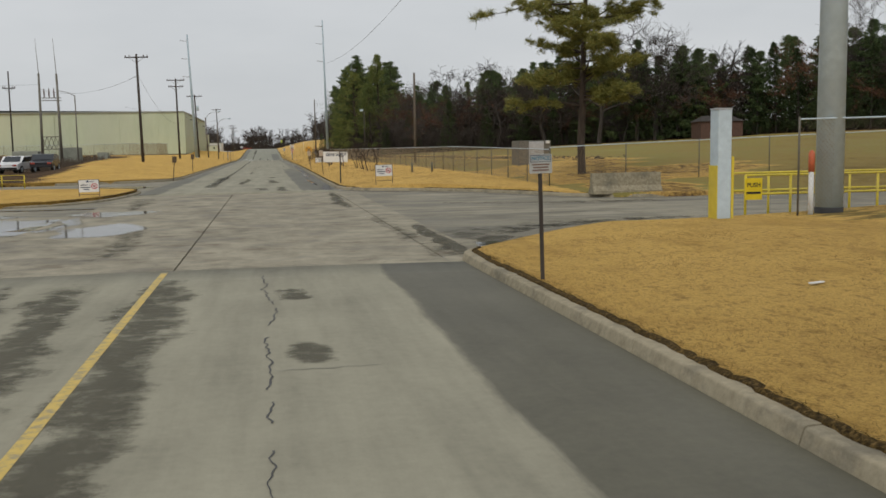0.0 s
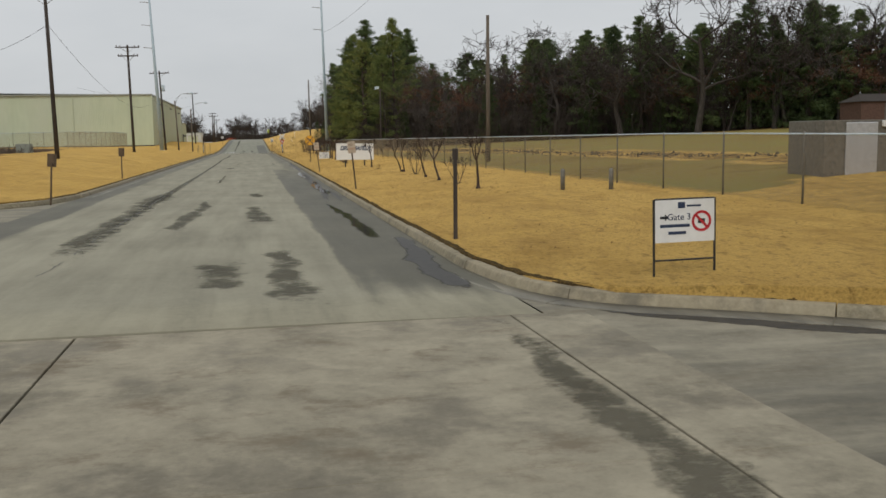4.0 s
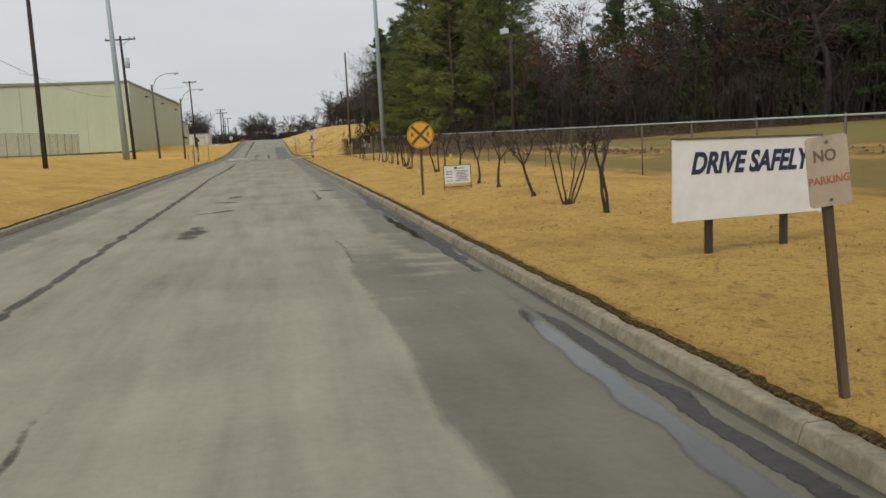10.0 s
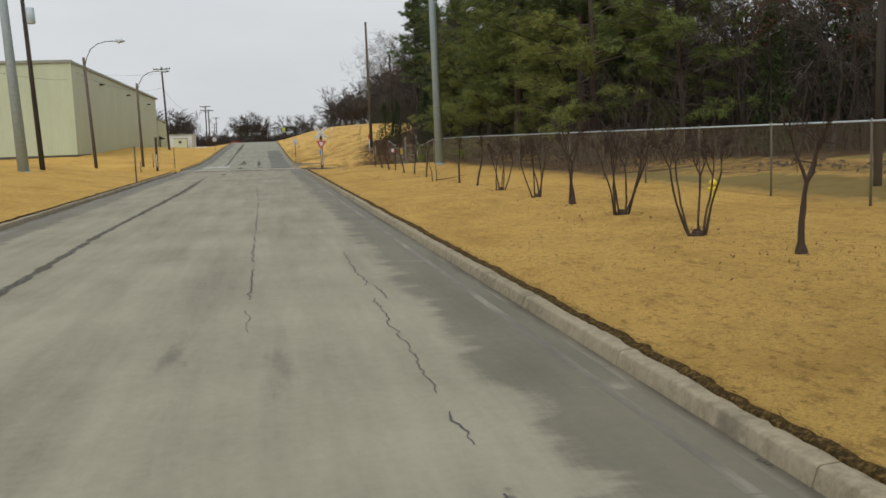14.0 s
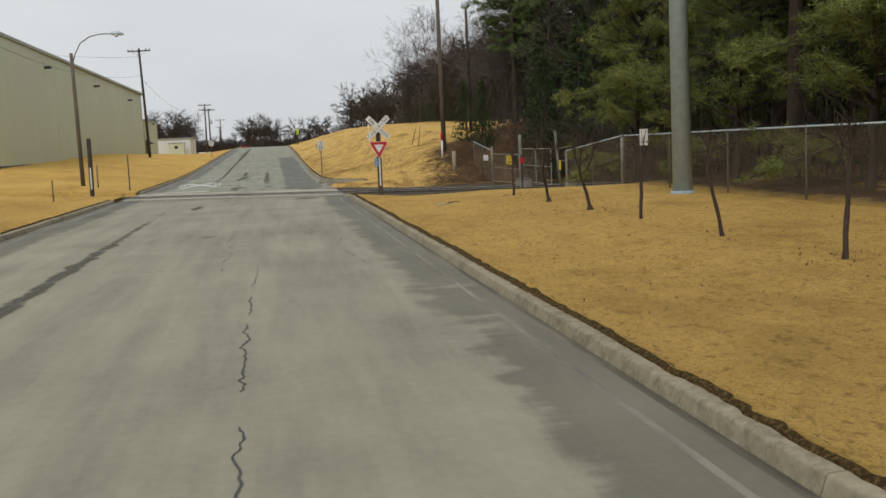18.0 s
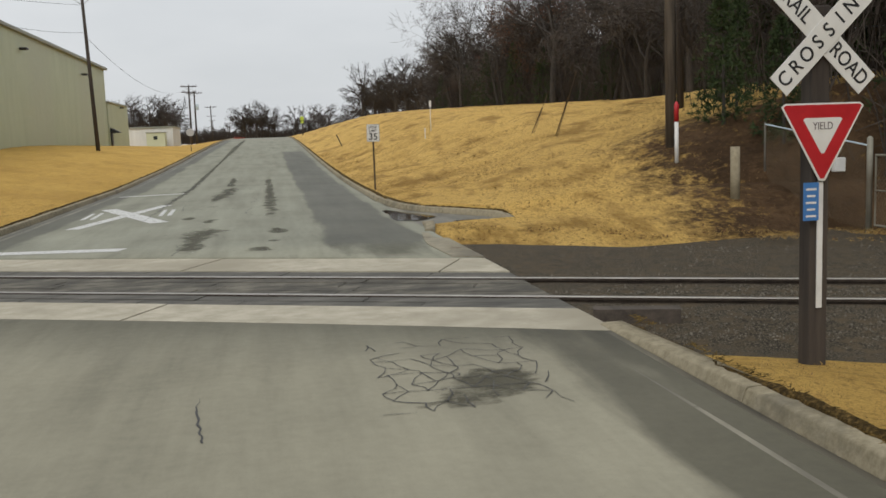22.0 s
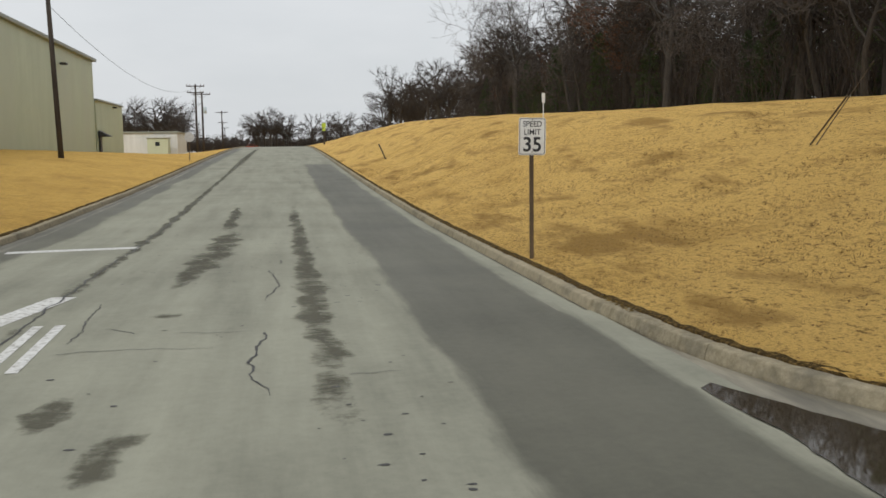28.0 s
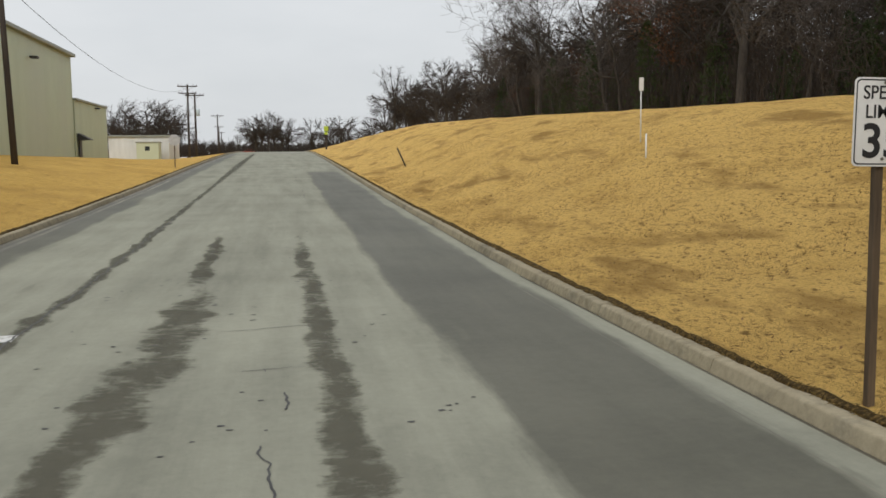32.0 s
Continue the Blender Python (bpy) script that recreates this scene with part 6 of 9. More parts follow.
part("cap", box(-0.05, 0.05, -0.04, 0.04, 1.5, 1.72, 0.01), M_POLE, s, "dark narrow plate seen edge-on")

# board: DRIVE SAFELY!
ds = thing("safety_board", pose(6.79, 99.62, 0.51, 0, 0.9, 14.9), "large white painted board lettered in dark blue", "sign board")
part("panel", box(-1.345, 1.345, -0.03, 0.03, 0.21, 1.32, 0.008), M_BOARD, ds)
for x in (-0.67, 0.72):
    part("leg", box(x - 0.045, x + 0.045, 0.03, 0.12, -0.6, 1.2, 0.006), M_POLE, ds)
for x in (-1.33, 1.33):
    part("edge_trim", box(x - 0.012, x + 0.012, -0.036, 0.036, 0.2, 1.33), M_BOARD, ds)
part("top_trim", box(-1.35, 1.35, -0.045, 0.045, 1.32, 1.342), M_POST, ds)
lettering("DRIVE SAFELY!", 0.40, M_INK_BLUE, ds, pose(0.03, -0.034, 0.98) @ FACE, shear=0.28, bold=0.015, stretch=0.86)


def frame_sign(x, y, land, w, h, z0, turn, label, wide):
    s = thing("gate_sign", pose(x, y, land(x, y), 0, -0.8, turn), label, "sign board", "gate signs")
    for e in (-1, 1):
        part("leg", box(e * (w / 2 + 0.012) - 0.012, e * (w / 2 + 0.012) + 0.012, -0.012, 0.012, -0.2, z0 + h + 0.01), M_FRAME, s)
    part("crossbar", box(-w / 2, w / 2, -0.01, 0.01, z0 * 0.42, z0 * 0.42 + 0.022), M_FRAME, s)
    part("top_rail", box(-w / 2, w / 2, -0.01, 0.01, z0 + h, z0 + h + 0.02), M_FRAME, s)
    p = part("panel", box(-w / 2, w / 2, -0.018, -0.012, z0, z0 + h), M_SIGN_W, s, "white panel with small print")
    part("emblem", box(-w * 0.12, -w * 0.0, -0.021, -0.018, z0 + h * 0.8, z0 + h * 0.94), M_INK_BLUE, p, "small dark blue emblem")
    bars(p, [(w * 0.15, z0 + h * 0.85, w * 0.24, 0.025)], M_INK_BLUE, -0.018)
    if wide:
        rows_ = []
        for k, f in enumerate((0.70, 0.61, 0.52, 0.43, 0.34, 0.25, 0.14)):
            if k not in (3, 5):
                rows_.append((-w * 0.38, z0 + h * f, w * 0.1, 0.022))
                rows_.append((-w * 0.25, z0 + h * f, w * 0.12, 0.018))
            rows_.append((w * (0.14 + 0.04 * (k % 2)), z0 + h * f, w * (0.5 - 0.07 * (k % 3)), 0.02))
        bars(p, rows_, M_INK_BLUE, -0.018)
    else:
        part("arrow", plate([(-w * 0.42, z0 + h * 0.56), (-w * 0.34, z0 + h * 0.56), (-w * 0.34, z0 + h * 0.51), (-w * 0.28, z0 + h * 0.59), (-w * 0.34, z0 + h * 0.67), (-w * 0.34, z0 + h * 0.62), (-w * 0.42, z0 + h * 0.62)], -0.021, -0.018), M_INK, p)
        lettering("Gate 3", 0.12, M_INK_BLUE, p, pose(-w * 0.1, -0.02, z0 + h * 0.59) @ FACE)
        bars(p, [(-w * 0.17, z0 + h * 0.39, w * 0.5, 0.04), (-w * 0.13, z0 + h * 0.22, w * 0.3, 0.04)], M_INK_BLUE, -0.018)
        cx, cz, r = w * 0.28, z0 + h * 0.48, h * 0.25
        ring = bmesh.new()
        n = 28
        vs_ = [[ring.verts.new((cx + rr * math.cos(6.2832 * k / n), -0.0215, cz + rr * math.sin(6.2832 * k / n))) for k in range(n)] for rr in (r, r * 0.74)]
        for k in range(n):
            ring.faces.new((vs_[0][k], vs_[0][(k + 1) % n], vs_[1][(k + 1) % n], vs_[1][k]))
        part("red_ring", ring, M_SIGN_R, p, "red ring of a prohibition sign")
        part("red_bar", box(-r * 0.8, r * 0.8, -0.0225, -0.019, -r * 0.12, r * 0.12, 0, pose(cx, 0, cz, 0, 45, 0)), M_SIGN_R, p)
        bars(p, [(cx, cz, r * 0.7, r * 0.45)], M_INK, -0.0185)
    return s


frame_sign(5.43, 46.8, land_right, 0.82, 0.55, 0.42, 0, "small white gate sign on a black wire stand", False)
frame_sign(-8.03, 43.5, land_left, 0.83, 0.53, 0.2, 0, "small white gate sign on a low wire stand", False)
frame_sign(5.98, 116.7, land_right, 0.84, 0.55, 0.21, 0, "white directory panel on a black wire stand", True)

# round advance warning
rr = thing("railway_warning_sign", pose(4.77, 116.2, land_right(4.77, 116.2), 0, -0.4, 0), "round amber railway warning sign on a timber post", "road sign")
post(rr, 2.0, 0.07)
p = part("disc", plate(disc(0.415, 40), -0.05, -0.046), M_SIGN_Y, rr, "amber disc", at=pose(0, 0, 1.855))
for a in (45, -45):
    part("cross_bar", box(-0.385, 0.385, -0.0535 - 0.0005 * (a > 0), -0.05, -0.042, 0.042, 0, pose(0, 0, 0, 0, a, 0)), M_TAUPE, p)
ring = bmesh.new()
vs_ = [[ring.verts.new((q * math.cos(6.2832 * k / 40), -0.0512, q * math.sin(6.2832 * k / 40))) for k in range(40)] for q in (0.392, 0.378)]
for k in range(40):
    ring.faces.new((vs_[0][k], vs_[0][(k + 1) % 40], vs_[1][(k + 1) % 40], vs_[1][k]))
part("border", ring, M_INK, p)
lettering("R", 0.20, M_TAUPE, p, pose(-0.245, -0.052, 0.0) @ FACE, bold=0.004)
lettering("R", 0.20, M_TAUPE, p, pose(0.245, -0.052, 0.0) @ FACE, bold=0.004)

# crossbuck and yield sign
xb = thing("railway_crossing_sign", pose(4.84, 194.75, 0.02), "white railway crossbuck above a red yield sign", "road sign", "crossbucks")
part("post", box(-0.09, 0.09, -0.09, 0.09, -0.4, 3.05, 0.01), M_POLE, xb, "dark creosoted square post")
for a, text in ((45, "RAIL ROAD"), (-45, "CROSSING")):
    y0 = -0.12 if a > 0 else -0.128
    b = part("blade", box(-0.61, 0.61, y0, y0 + 0.006, -0.114, 0.114, 0.0), M_SIGN_W, xb, "white blade with black letters", at=pose(0, 0, 2.78) @ pose(0, 0, 0, 0, a, 0))
    if a > 0:
        lettering("RAIL", 0.185, M_INK, b, pose(-0.36, y0 - 0.001, 0) @ FACE, bold=0.002, stretch=0.86)
        lettering("ROAD", 0.185, M_INK, b, pose(0.35, y0 - 0.001, 0) @ FACE, bold=0.002, stretch=0.86)
    else:
        for k, ch in enumerate("CROSSING"):
            lettering(ch, 0.185, M_INK, b, pose(-0.52 + k * 0.148, y0 - 0.001, 0) @ FACE, bold=0.002, stretch=0.9)
R0 = 0.40
yl = part("yield_plate", plate([(-R0, 0.33), (-R0 + 0.04, 0.36), (R0 - 0.04, 0.36), (R0, 0.33), (0.03, -0.33), (-0.03, -0.33)], -0.125, -0.12), M_SIGN_W, xb, "triangular yield plate", at=pose(0, 0, 1.84))
part("red_face", plate([(-R0 + 0.02, 0.327), (-R0 + 0.045, 0.345), (R0 - 0.045, 0.345), (R0 - 0.02, 0.327), (0.018, -0.31), (-0.018, -0.31)], -0.1275, -0.1252), M_SIGN_R, yl, "red face")
part("white_centre", plate([(-0.19, 0.215), (-0.17, 0.23), (0.17, 0.23), (0.19, 0.215), (0.015, -0.085), (-0.015, -0.085)], -0.1295, -0.1277), M_SIGN_W, yl)
lettering("YIELD", 0.095, mat("dull_sign_ink", (0.13, 0.11, 0.11), 0.5), yl, pose(0, -0.131, 0.155) @ FACE, stretch=0.8)
part("reflector_strip", box(-0.028, 0.028, -0.105, -0.092, 0.35, 1.5, 0.002), M_SIGN_W, xb, "white reflective strip")
part("notice", box(-0.2, -0.05, -0.16, -0.155, 1.16, 1.5, 0), M_SIGN_B, xb, "small blue notice")
bars(xb, [(-0.125, 1.2 + 0.06 * k, 0.1 - 0.02 * (k % 2), 0.018) for k in range(5)], M_SIGN_W, -0.16)
xb2 = thing("railway_crossing_sign", pose(-8.3, 203.0, 0.22, 0, -0.5, 180), "dark crossing-sign post with a white strip", "road sign", "crossbucks")
part("post", box(-0.09, 0.09, -0.09, 0.09, -0.4, 2.75, 0.01), M_POLE, xb2, "dark creosoted square post")
part("reflector_strip", box(-0.03, 0.03, 0.092, 0.105, 0.3, 1.35, 0.002), M_SIGN_W, xb2)

# speed limit
sp = thing("speed_limit_sign", pose(3.72, 221.45, land_right(3.72, 221.45)), "white speed-limit plate on a brown timber post", "road sign")
part("post", box(-0.031, 0.031, -0.031, 0.031, -0.3, 2.3, 0.005), M_SIGN_POST, sp)
p = part("plate", plate(rounded(0.47, 0.63, 0.04), -0.055, -0.05), M_SIGN_W, sp, "white plate with a black border", at=pose(0, 0, 2.08, 0, 1.0, 0))
out = rounded(0.445, 0.605, 0.034)
inn = rounded(0.425, 0.585, 0.028)
ring = bmesh.new()
va, vb = [ring.verts.new((x, -0.0562, z)) for x, z in out], [ring.verts.new((x, -0.0562, z)) for x, z in inn]
for k in range(len(out)):
    ring.faces.new((va[k], va[(k + 1) % len(out)], vb[(k + 1) % len(out)], vb[k]))
part("border", ring, M_INK, p)
lettering("SPEED", 0.135, M_INK, p, pose(0, -0.057, 0.205) @ FACE, bold=0.001, stretch=0.92)
lettering("LIMIT", 0.135, M_INK, p, pose(0, -0.057, 0.07) @ FACE, bold=0.001, stretch=0.92)
lettering("35", 0.34, M_INK, p, pose(0, -0.057, -0.145) @ FACE, bold=0.006)
bolts(p, [(0, 0.28), (0, -0.26)], -0.056)

# far plates and stakes
M_RUST_RED = mat("faded_orange_paint", (0.55, 0.12, 0.05), 0.6)


def stake(x, y, land, h, material, label, lean=0.0, top=None, w=0.05, tilt=0.0):
    s_ = thing("marker_post", pose(x, y, land(x, y), tilt, lean, 0), label, "post", "marker posts")
    part("shaft", tube([(0, 0, -0.2), (0, 0, h)], w, 8), material, s_, smooth=True)
    if top:
        part("cap", tube([(0, 0, h), (0, 0, h + 0.42), (0, 0, h + 0.5)], [w * 1.2, w * 1.2, w * 0.5], 8), top, s_, "coloured cap", smooth=True)
    return s_


stake(12.15, 20.0, land_right, 1.0, M_SIGN_W, "white plastic marker post with an orange cap", top=M_RUST_RED, w=0.06)
stake(10.2, 209.6, land_right, 1.0, M_SIGN_W, "white plastic marker post with a red cap", top=M_SIGN_R, w=0.055)
stake(10.35, 206.8, land_right, 1.2, M_KERB, "short pale concrete marker post", w=0.11)
wm = stake(8.87, 239.05, land_right, 3.98 - land_right(8.87, 239.05), M_SIGN_W, "slim white marker pole with a small plate on the bank", w=0.017)
part("plate", box(-0.06, 0.06, -0.03, -0.02, 3.66 - land_right(8.87, 239.05), 4.0 - land_right(8.87, 239.05)), M_SIGN_W, wm, "small white plate")
stake(8.2, 237.0, land_right, 0.62, M_SIGN_W, "short thin pale stake on the bank", w=0.02)
stake(5.6, 262.0, land_right, 1.0, M_POLE, "dark stake leaning over on the bank", lean=-24, w=0.04)
stake(-6.85, 178.4, land_left, 2.05, M_POST, "tall thin brown stake by the kerb", w=0.04)
stake(-7.45, 209.2, land_left, 1.95, M_POST, "tall thin stake beside the crossing", w=0.035)
stake(-9.6, 212.0, land_left, 1.3, M_POST, "short thin brown stake in the lawn", w=0.035)
stake(-9.0, 198.0, land_left, 0.9, M_POST, "short thin stake beside the track", w=0.03)
bs = thing("stop_sign", pose(-7.3, 278.4, land_left(-7.3, 278.4), 0, 0.5, 0), "eight-sided plate seen from its bare grey back", "road sign")
post(bs, 1.6, 0.07)
part("plate", plate([(0.38 * math.cos(radians(22.5 + 45 * k)), 0.38 * math.sin(radians(22.5 + 45 * k))) for k in range(8)], -0.05, -0.045), M_ALU, bs, "grey unpainted back", at=pose(0, 0, 1.75))
lm = thing("school_sign", pose(4.9, 330.0, land_right(4.9, 330.0)), "lime-yellow plates on a dark post by the crest", "road sign")
post(lm, 2.5, 0.22, M_POLE)
part("plate", plate(rounded(0.55, 0.6, 0.05), -0.13, -0.12), M_LIME, lm, "lime-yellow plate", at=pose(0, 0, 2.5))
part("plate", plate(rounded(0.4, 0.3, 0.04), -0.13, -0.12), M_LIME, lm, "lime-yellow plate", at=pose(0, 0, 1.95))
gs = thing("gate_notice", pose(11.82, 182.9, land_right(11.82, 182.9)), "white square notice hung on the fence", "sign")
part("panel", box(-0.012, 0, -0.27, 0.27, 1.25, 1.75), M_SIGN_W, gs, at=pose(0, 0, 0, 0, 0, 4))
# ---- chain-link fence and the gate over the track ----
M_CHAIN = mat("chain_link_wire", (0.27, 0.21, 0.135), 0.6, 0.2)


def chain_fence(name, pts, h, label, gap=3.6, pitch=0.075, top=True, arms=False):
    """Posts, a top rail and woven wire along a line of (x, y, ground)."""
    f = thing(name, pose(0, 0, 0), label, "fence", kind="")
    d = [0.0]
    for p, q in zip(pts, pts[1:]):
        d.append(d[-1] + math.dist(p[:2], q[:2]))

    def at(s, z=0.0):
        return Vector((lerp(s, d, [p[0] for p in pts]), lerp(s, d, [p[1] for p in pts]), lerp(s, d, [p[2] for p in pts]) + z))

    n = max(1, round(d[-1] / gap))
    post_mesh = mesh_of("post", tube([(0, 0, -0.3), (0, 0, h + 0.03), (0, 0, h + 0.06)], [0.025, 0.025, 0.01], 8), M_GALV_D, True)
    for k in range(n + 1):
        part("post", post_mesh, None, f, at=Matrix.Translation(at(d[-1] * k / n)))
    if top:
        for k in range(n):
            part("top_rail", tube([tuple(at(d[-1] * k / n, h)), tuple(at(d[-1] * (k + 1) / n, h))], 0.02, 6), M_GALV, f)
    net, r = Net(), 0.002
    m = int(d[-1] / pitch)
    run = h
    for k in range(-int(run / pitch), m):
        for sgn in (1, -1):
            a0, a1 = k * pitch, k * pitch + run
            lo, hi = max(a0, 0), min(a1, d[-1])
            if hi - lo < 0.05:
                continue
            z_lo, z_hi = 0.04 + (lo - a0), 0.04 + (hi - a0)
            if sgn < 0:
                z_lo, z_hi = h - z_lo + 0.04, h - z_hi + 0.04
            net.limb([at(lo, min(z_lo, h)), at(hi, min(z_hi, h))], [r, r], 3)
    part("mesh", net.mesh("mesh", M_CHAIN), None, f, "diamond chain-link mesh")["kind"] = "stuff"
    return f


fy = [39.9, 60, 90, 120, 150, 172, 184.8]
chain_fence("chain_link_fence", [(FENCE_X, y, land_right(FENCE_X, y)) for y in fy], 1.62, "rusting grey chain-link fence along the lawn", pitch=0.07)
chain_fence("chain_link_fence", [(FENCE_X, 39.9, land_right(FENCE_X, 39.9)), (20, 40.6, land_right(20, 40.6)), (45, 42.5, land_right(45, 42.5))], 1.7, "grey chain-link fence beside the drive", pitch=0.12)
chain_fence("chain_link_fence", [(11.7, 19.8, 0.5), (18, 20.5, 0.6), (30, 21.5, 0.8)], 2.05, "tall chain-link fence with a bare post", pitch=0.12)
chain_fence("chain_link_fence", [(11.9, 204.2, -0.2), (11.75, 208.0, 0.3)], 1.75, "short chain-link wing fence up the bank", gap=2.4, pitch=0.09)
chain_fence("chain_link_fence", [(16, 214, land_right(16, 214)), (30, 214, land_right(30, 214))], 1.6, "old chain-link fence on top of the bank", pitch=0.12)

gate = thing("track_gate", pose(FENCE_X, 0, 0), "grey tubular swing gates across the railway track", "gate")
for y, z0, z1, r in ((204.15, -0.4, 1.7, 0.06), (198.25, -0.3, 2.24, 0.075), (191.1, -0.3, 1.53, 0.05), (185.0, 0.2, 1.95, 0.05)):
    part("post", tube([(0, y, z0), (0, y, z1), (0, y, z1 + 0.04)], [r, r, r * 0.4], 10), M_BOX, gate, smooth=True)
for y0, y1, zb, zt in ((198.5, 203.95, -0.05, 1.36), (193.25, 197.95, 0.12, 1.62)):
    leaf = part("gate_leaf", tube([(0, y0, zb), (0, y1, zb), (0, y1, zt), (0, y0, zt), (0, y0, zb)], 0.024, 8), M_BOX, gate, "tubular gate leaf")

    part("mid_rail", tube([(0, y0, (zb + zt) / 2), (0, y1, (zb + zt) / 2)], 0.018, 6), M_BOX, leaf)
    part("upright", tube([(0, (y0 + y1) / 2, zb), (0, (y0 + y1) / 2, zt)], 0.018, 6), M_BOX, leaf)
    net = Net()
    for k in range(int((y1 - y0) / 0.1)):
        for sgn in (0, 1):
            a = y0 + k * 0.1
            b = min(a + (zt - zb), y1)
            h2 = b - a
            net.limb([Vector((0.01, a, zb if not sgn else zt)), Vector((0.01, b, zb + h2 if not sgn else zt - h2))], [0.002, 0.002], 3)
    part("mesh", net.mesh("mesh", M_CHAIN), None, leaf)
chain_fence("chain_link_fence", [(FENCE_X, 185.0, 0.25), (FENCE_X, 191.0, -0.25)], 1.8, "short chain-link panel beside the track gate", gap=3.4, pitch=0.09)
yn = thing("clearance_notice", pose(FENCE_X - 0.06, 200.1, 0.86), "yellow clearance notice wired to the gate", "sign", "notices on the gate")
pn = part("panel", box(-0.006, 0, -0.62, 0.62, 0, 0.44), M_SIGN_YEL, yn)
SIDE = pose(-0.008, 0, 0) @ pose(0, 0, 0, 90, 0, -90)
lettering("CLOSE", 0.16, mat("brown_sign_ink", (0.16, 0.07, 0.01), 0.6), pn, pose(0, 0, 0.31) @ SIDE, bold=0.002)
lettering("CLEARANCE", 0.16, bpy.data.materials["brown_sign_ink"], pn, pose(0, 0, 0.13) @ SIDE, bold=0.002)
part("leaning_post", tube([(0, 191.87, -0.3), (0, 192.57, 2.35)], 0.06, 8), M_GALV_D, gate, "post knocked aslant", smooth=True)
part("side_rail", tube([(0, 192.05, 1.13), (0, 191.1, 1.15)], 0.02, 6), M_GALV_D, gate)
part("strut", tube([(0, 192.3, 1.62), (0, 190.45, 1.72)], 0.018, 6), M_GALV_D, gate)
sn = thing("clearance_notice", pose(FENCE_X - 0.07, 191.75, 0.72), "small faded yellow notice on the leaning post", "sign", "notices on the gate")
part("panel", box(-0.006, 0, -0.13, 0.13, 0.06, 0.44), M_SIGN_YEL, sn)
rn = thing("warning_notice", pose(10.02, 190.94, land_right(10.02, 190.94)), "small red notice on a short dark post", "sign", "notices on the gate")
part("post", tube([(0, 0, -0.3), (0, 0, 1.55)], 0.035, 8), M_POLE, rn)
part("panel", box(-0.09, 0.09, -0.05, -0.042, 1.22, 1.42), M_SIGN_R, rn, "red panel")
b2 = thing("gate_motor_box", pose(FENCE_X - 0.3, 189.7, -0.25), "weathered grey metal box by the fence", "metal box")
part("body", box(-0.17, 0.17, -0.24, 0.24, 0, 0.6, 0.02), M_BOX, b2)
part("lid", box(-0.19, 0.19, -0.26, 0.26, 0.6, 0.63, 0.01), M_GALV_D, b2)
cb = thing("gate_motor_box", pose(FENCE_X - 0.35, 196.4, -0.25), "weathered grey metal box beside the gate", "metal box")
part("body", box(-0.26, 0.26, -0.42, 0.42, 0, 0.52, 0.02), M_BOX, cb)
part("lid", box(-0.28, 0.28, -0.44, 0.44, 0.52, 0.56, 0.012), M_GALV_D, cb)
wb = thing("meter_box", pose(11.76, 205.0, 1.0), "small white box on the wing fence", "metal box")
part("body", box(-0.12, 0.12, -0.08, 0.08, 0, 0.3, 0.015), M_SIGN_W, wb)
# ---- the warehouse ----
M_CLAD = grainy("pale_green_cladding", [(0.3, (0.43, 0.475, 0.325)), (0.5, (0.465, 0.51, 0.355)), (0.7, (0.505, 0.55, 0.39))], 0.7, 0.5, bump=0.05, dist=0.01, stretch=(1, 1, 0.25), stain=(0.465, 0.49, 0.365), kind="World")
M_TRIM = grainy("green_grey_trim", [(0.3, (0.20, 0.21, 0.17)), (0.7, (0.28, 0.29, 0.235))], 2, 0.5, bump=0.05)
M_PLINTH = grainy("dark_concrete_plinth", [(0.3, (0.06, 0.055, 0.05)), (0.7, (0.15, 0.14, 0.12))], 3, 0.9, bump=0.3)
M_DARK = mat("dark_opening", (0.02, 0.02, 0.022), 0.5)
M_SHED = grainy("white_sheet_metal", [(0.3, (0.52, 0.53, 0.51)), (0.7, (0.64, 0.65, 0.63))], 1.2, 0.5, bump=0.05, stretch=(1, 1, 0.2))
M_GLASS = mat("window_glass", (0.03, 0.035, 0.04), 0.06)
M_PAINT_CAR = mat("white_car_paint", (0.7, 0.7, 0.7), 0.25)
M_CAR_DARK = mat("dark_car_paint", (0.03, 0.032, 0.036), 0.25)
M_CAR_RED = mat("red_car_paint", (0.30, 0.05, 0.03), 0.3)
M_TYRE = mat("tyre_rubber", (0.02, 0.02, 0.02), 0.85)


def clad_panel(w, h):
    """A panel of ribbed sheet metal, w wide along x, facing -y."""
    bm = bmesh.new()
    pr, x = [], 0.0
    n = max(1, round(w / 0.3))
    for k in range(n):
        a = w * k / n
        b = w / n
        pr += [(a, 0.0), (a + b * 0.62, 0.0), (a + b * 0.70, -0.010), (a + b * 0.88, -0.010)]
    pr.append((w, 0.0))
    pr += [(w, 0.03), (0.0, 0.03)]
    n = len(pr)
    lo = [bm.verts.new((a, b, 0)) for a, b in pr]
    hi = [bm.verts.new((a, b, h)) for a, b in pr]
    for k in range(n):
        bm.faces.new((lo[k], lo[(k + 1) % n], hi[(k + 1) % n], hi[k]))
    return mesh_of("wall_panel", bm, M_CLAD)


def clad_wall(parent, p0, p1, z0, z1, width=3.0):
    p0, p1 = Vector((*p0, 0)), Vector((*p1, 0))
    run = (p1 - p0).length
    n = max(1, round(run / width))
    me = clad_panel(run / n, z1 - z0)
    ang = math.degrees(math.atan2(p1.y - p0.y, p1.x - p0.x))
    for k in range(n):
        q = p0.lerp(p1, k / n)
        part("wall_panel", me, None, parent, at=pose(q.x, q.y, z0, 0, 0, ang))


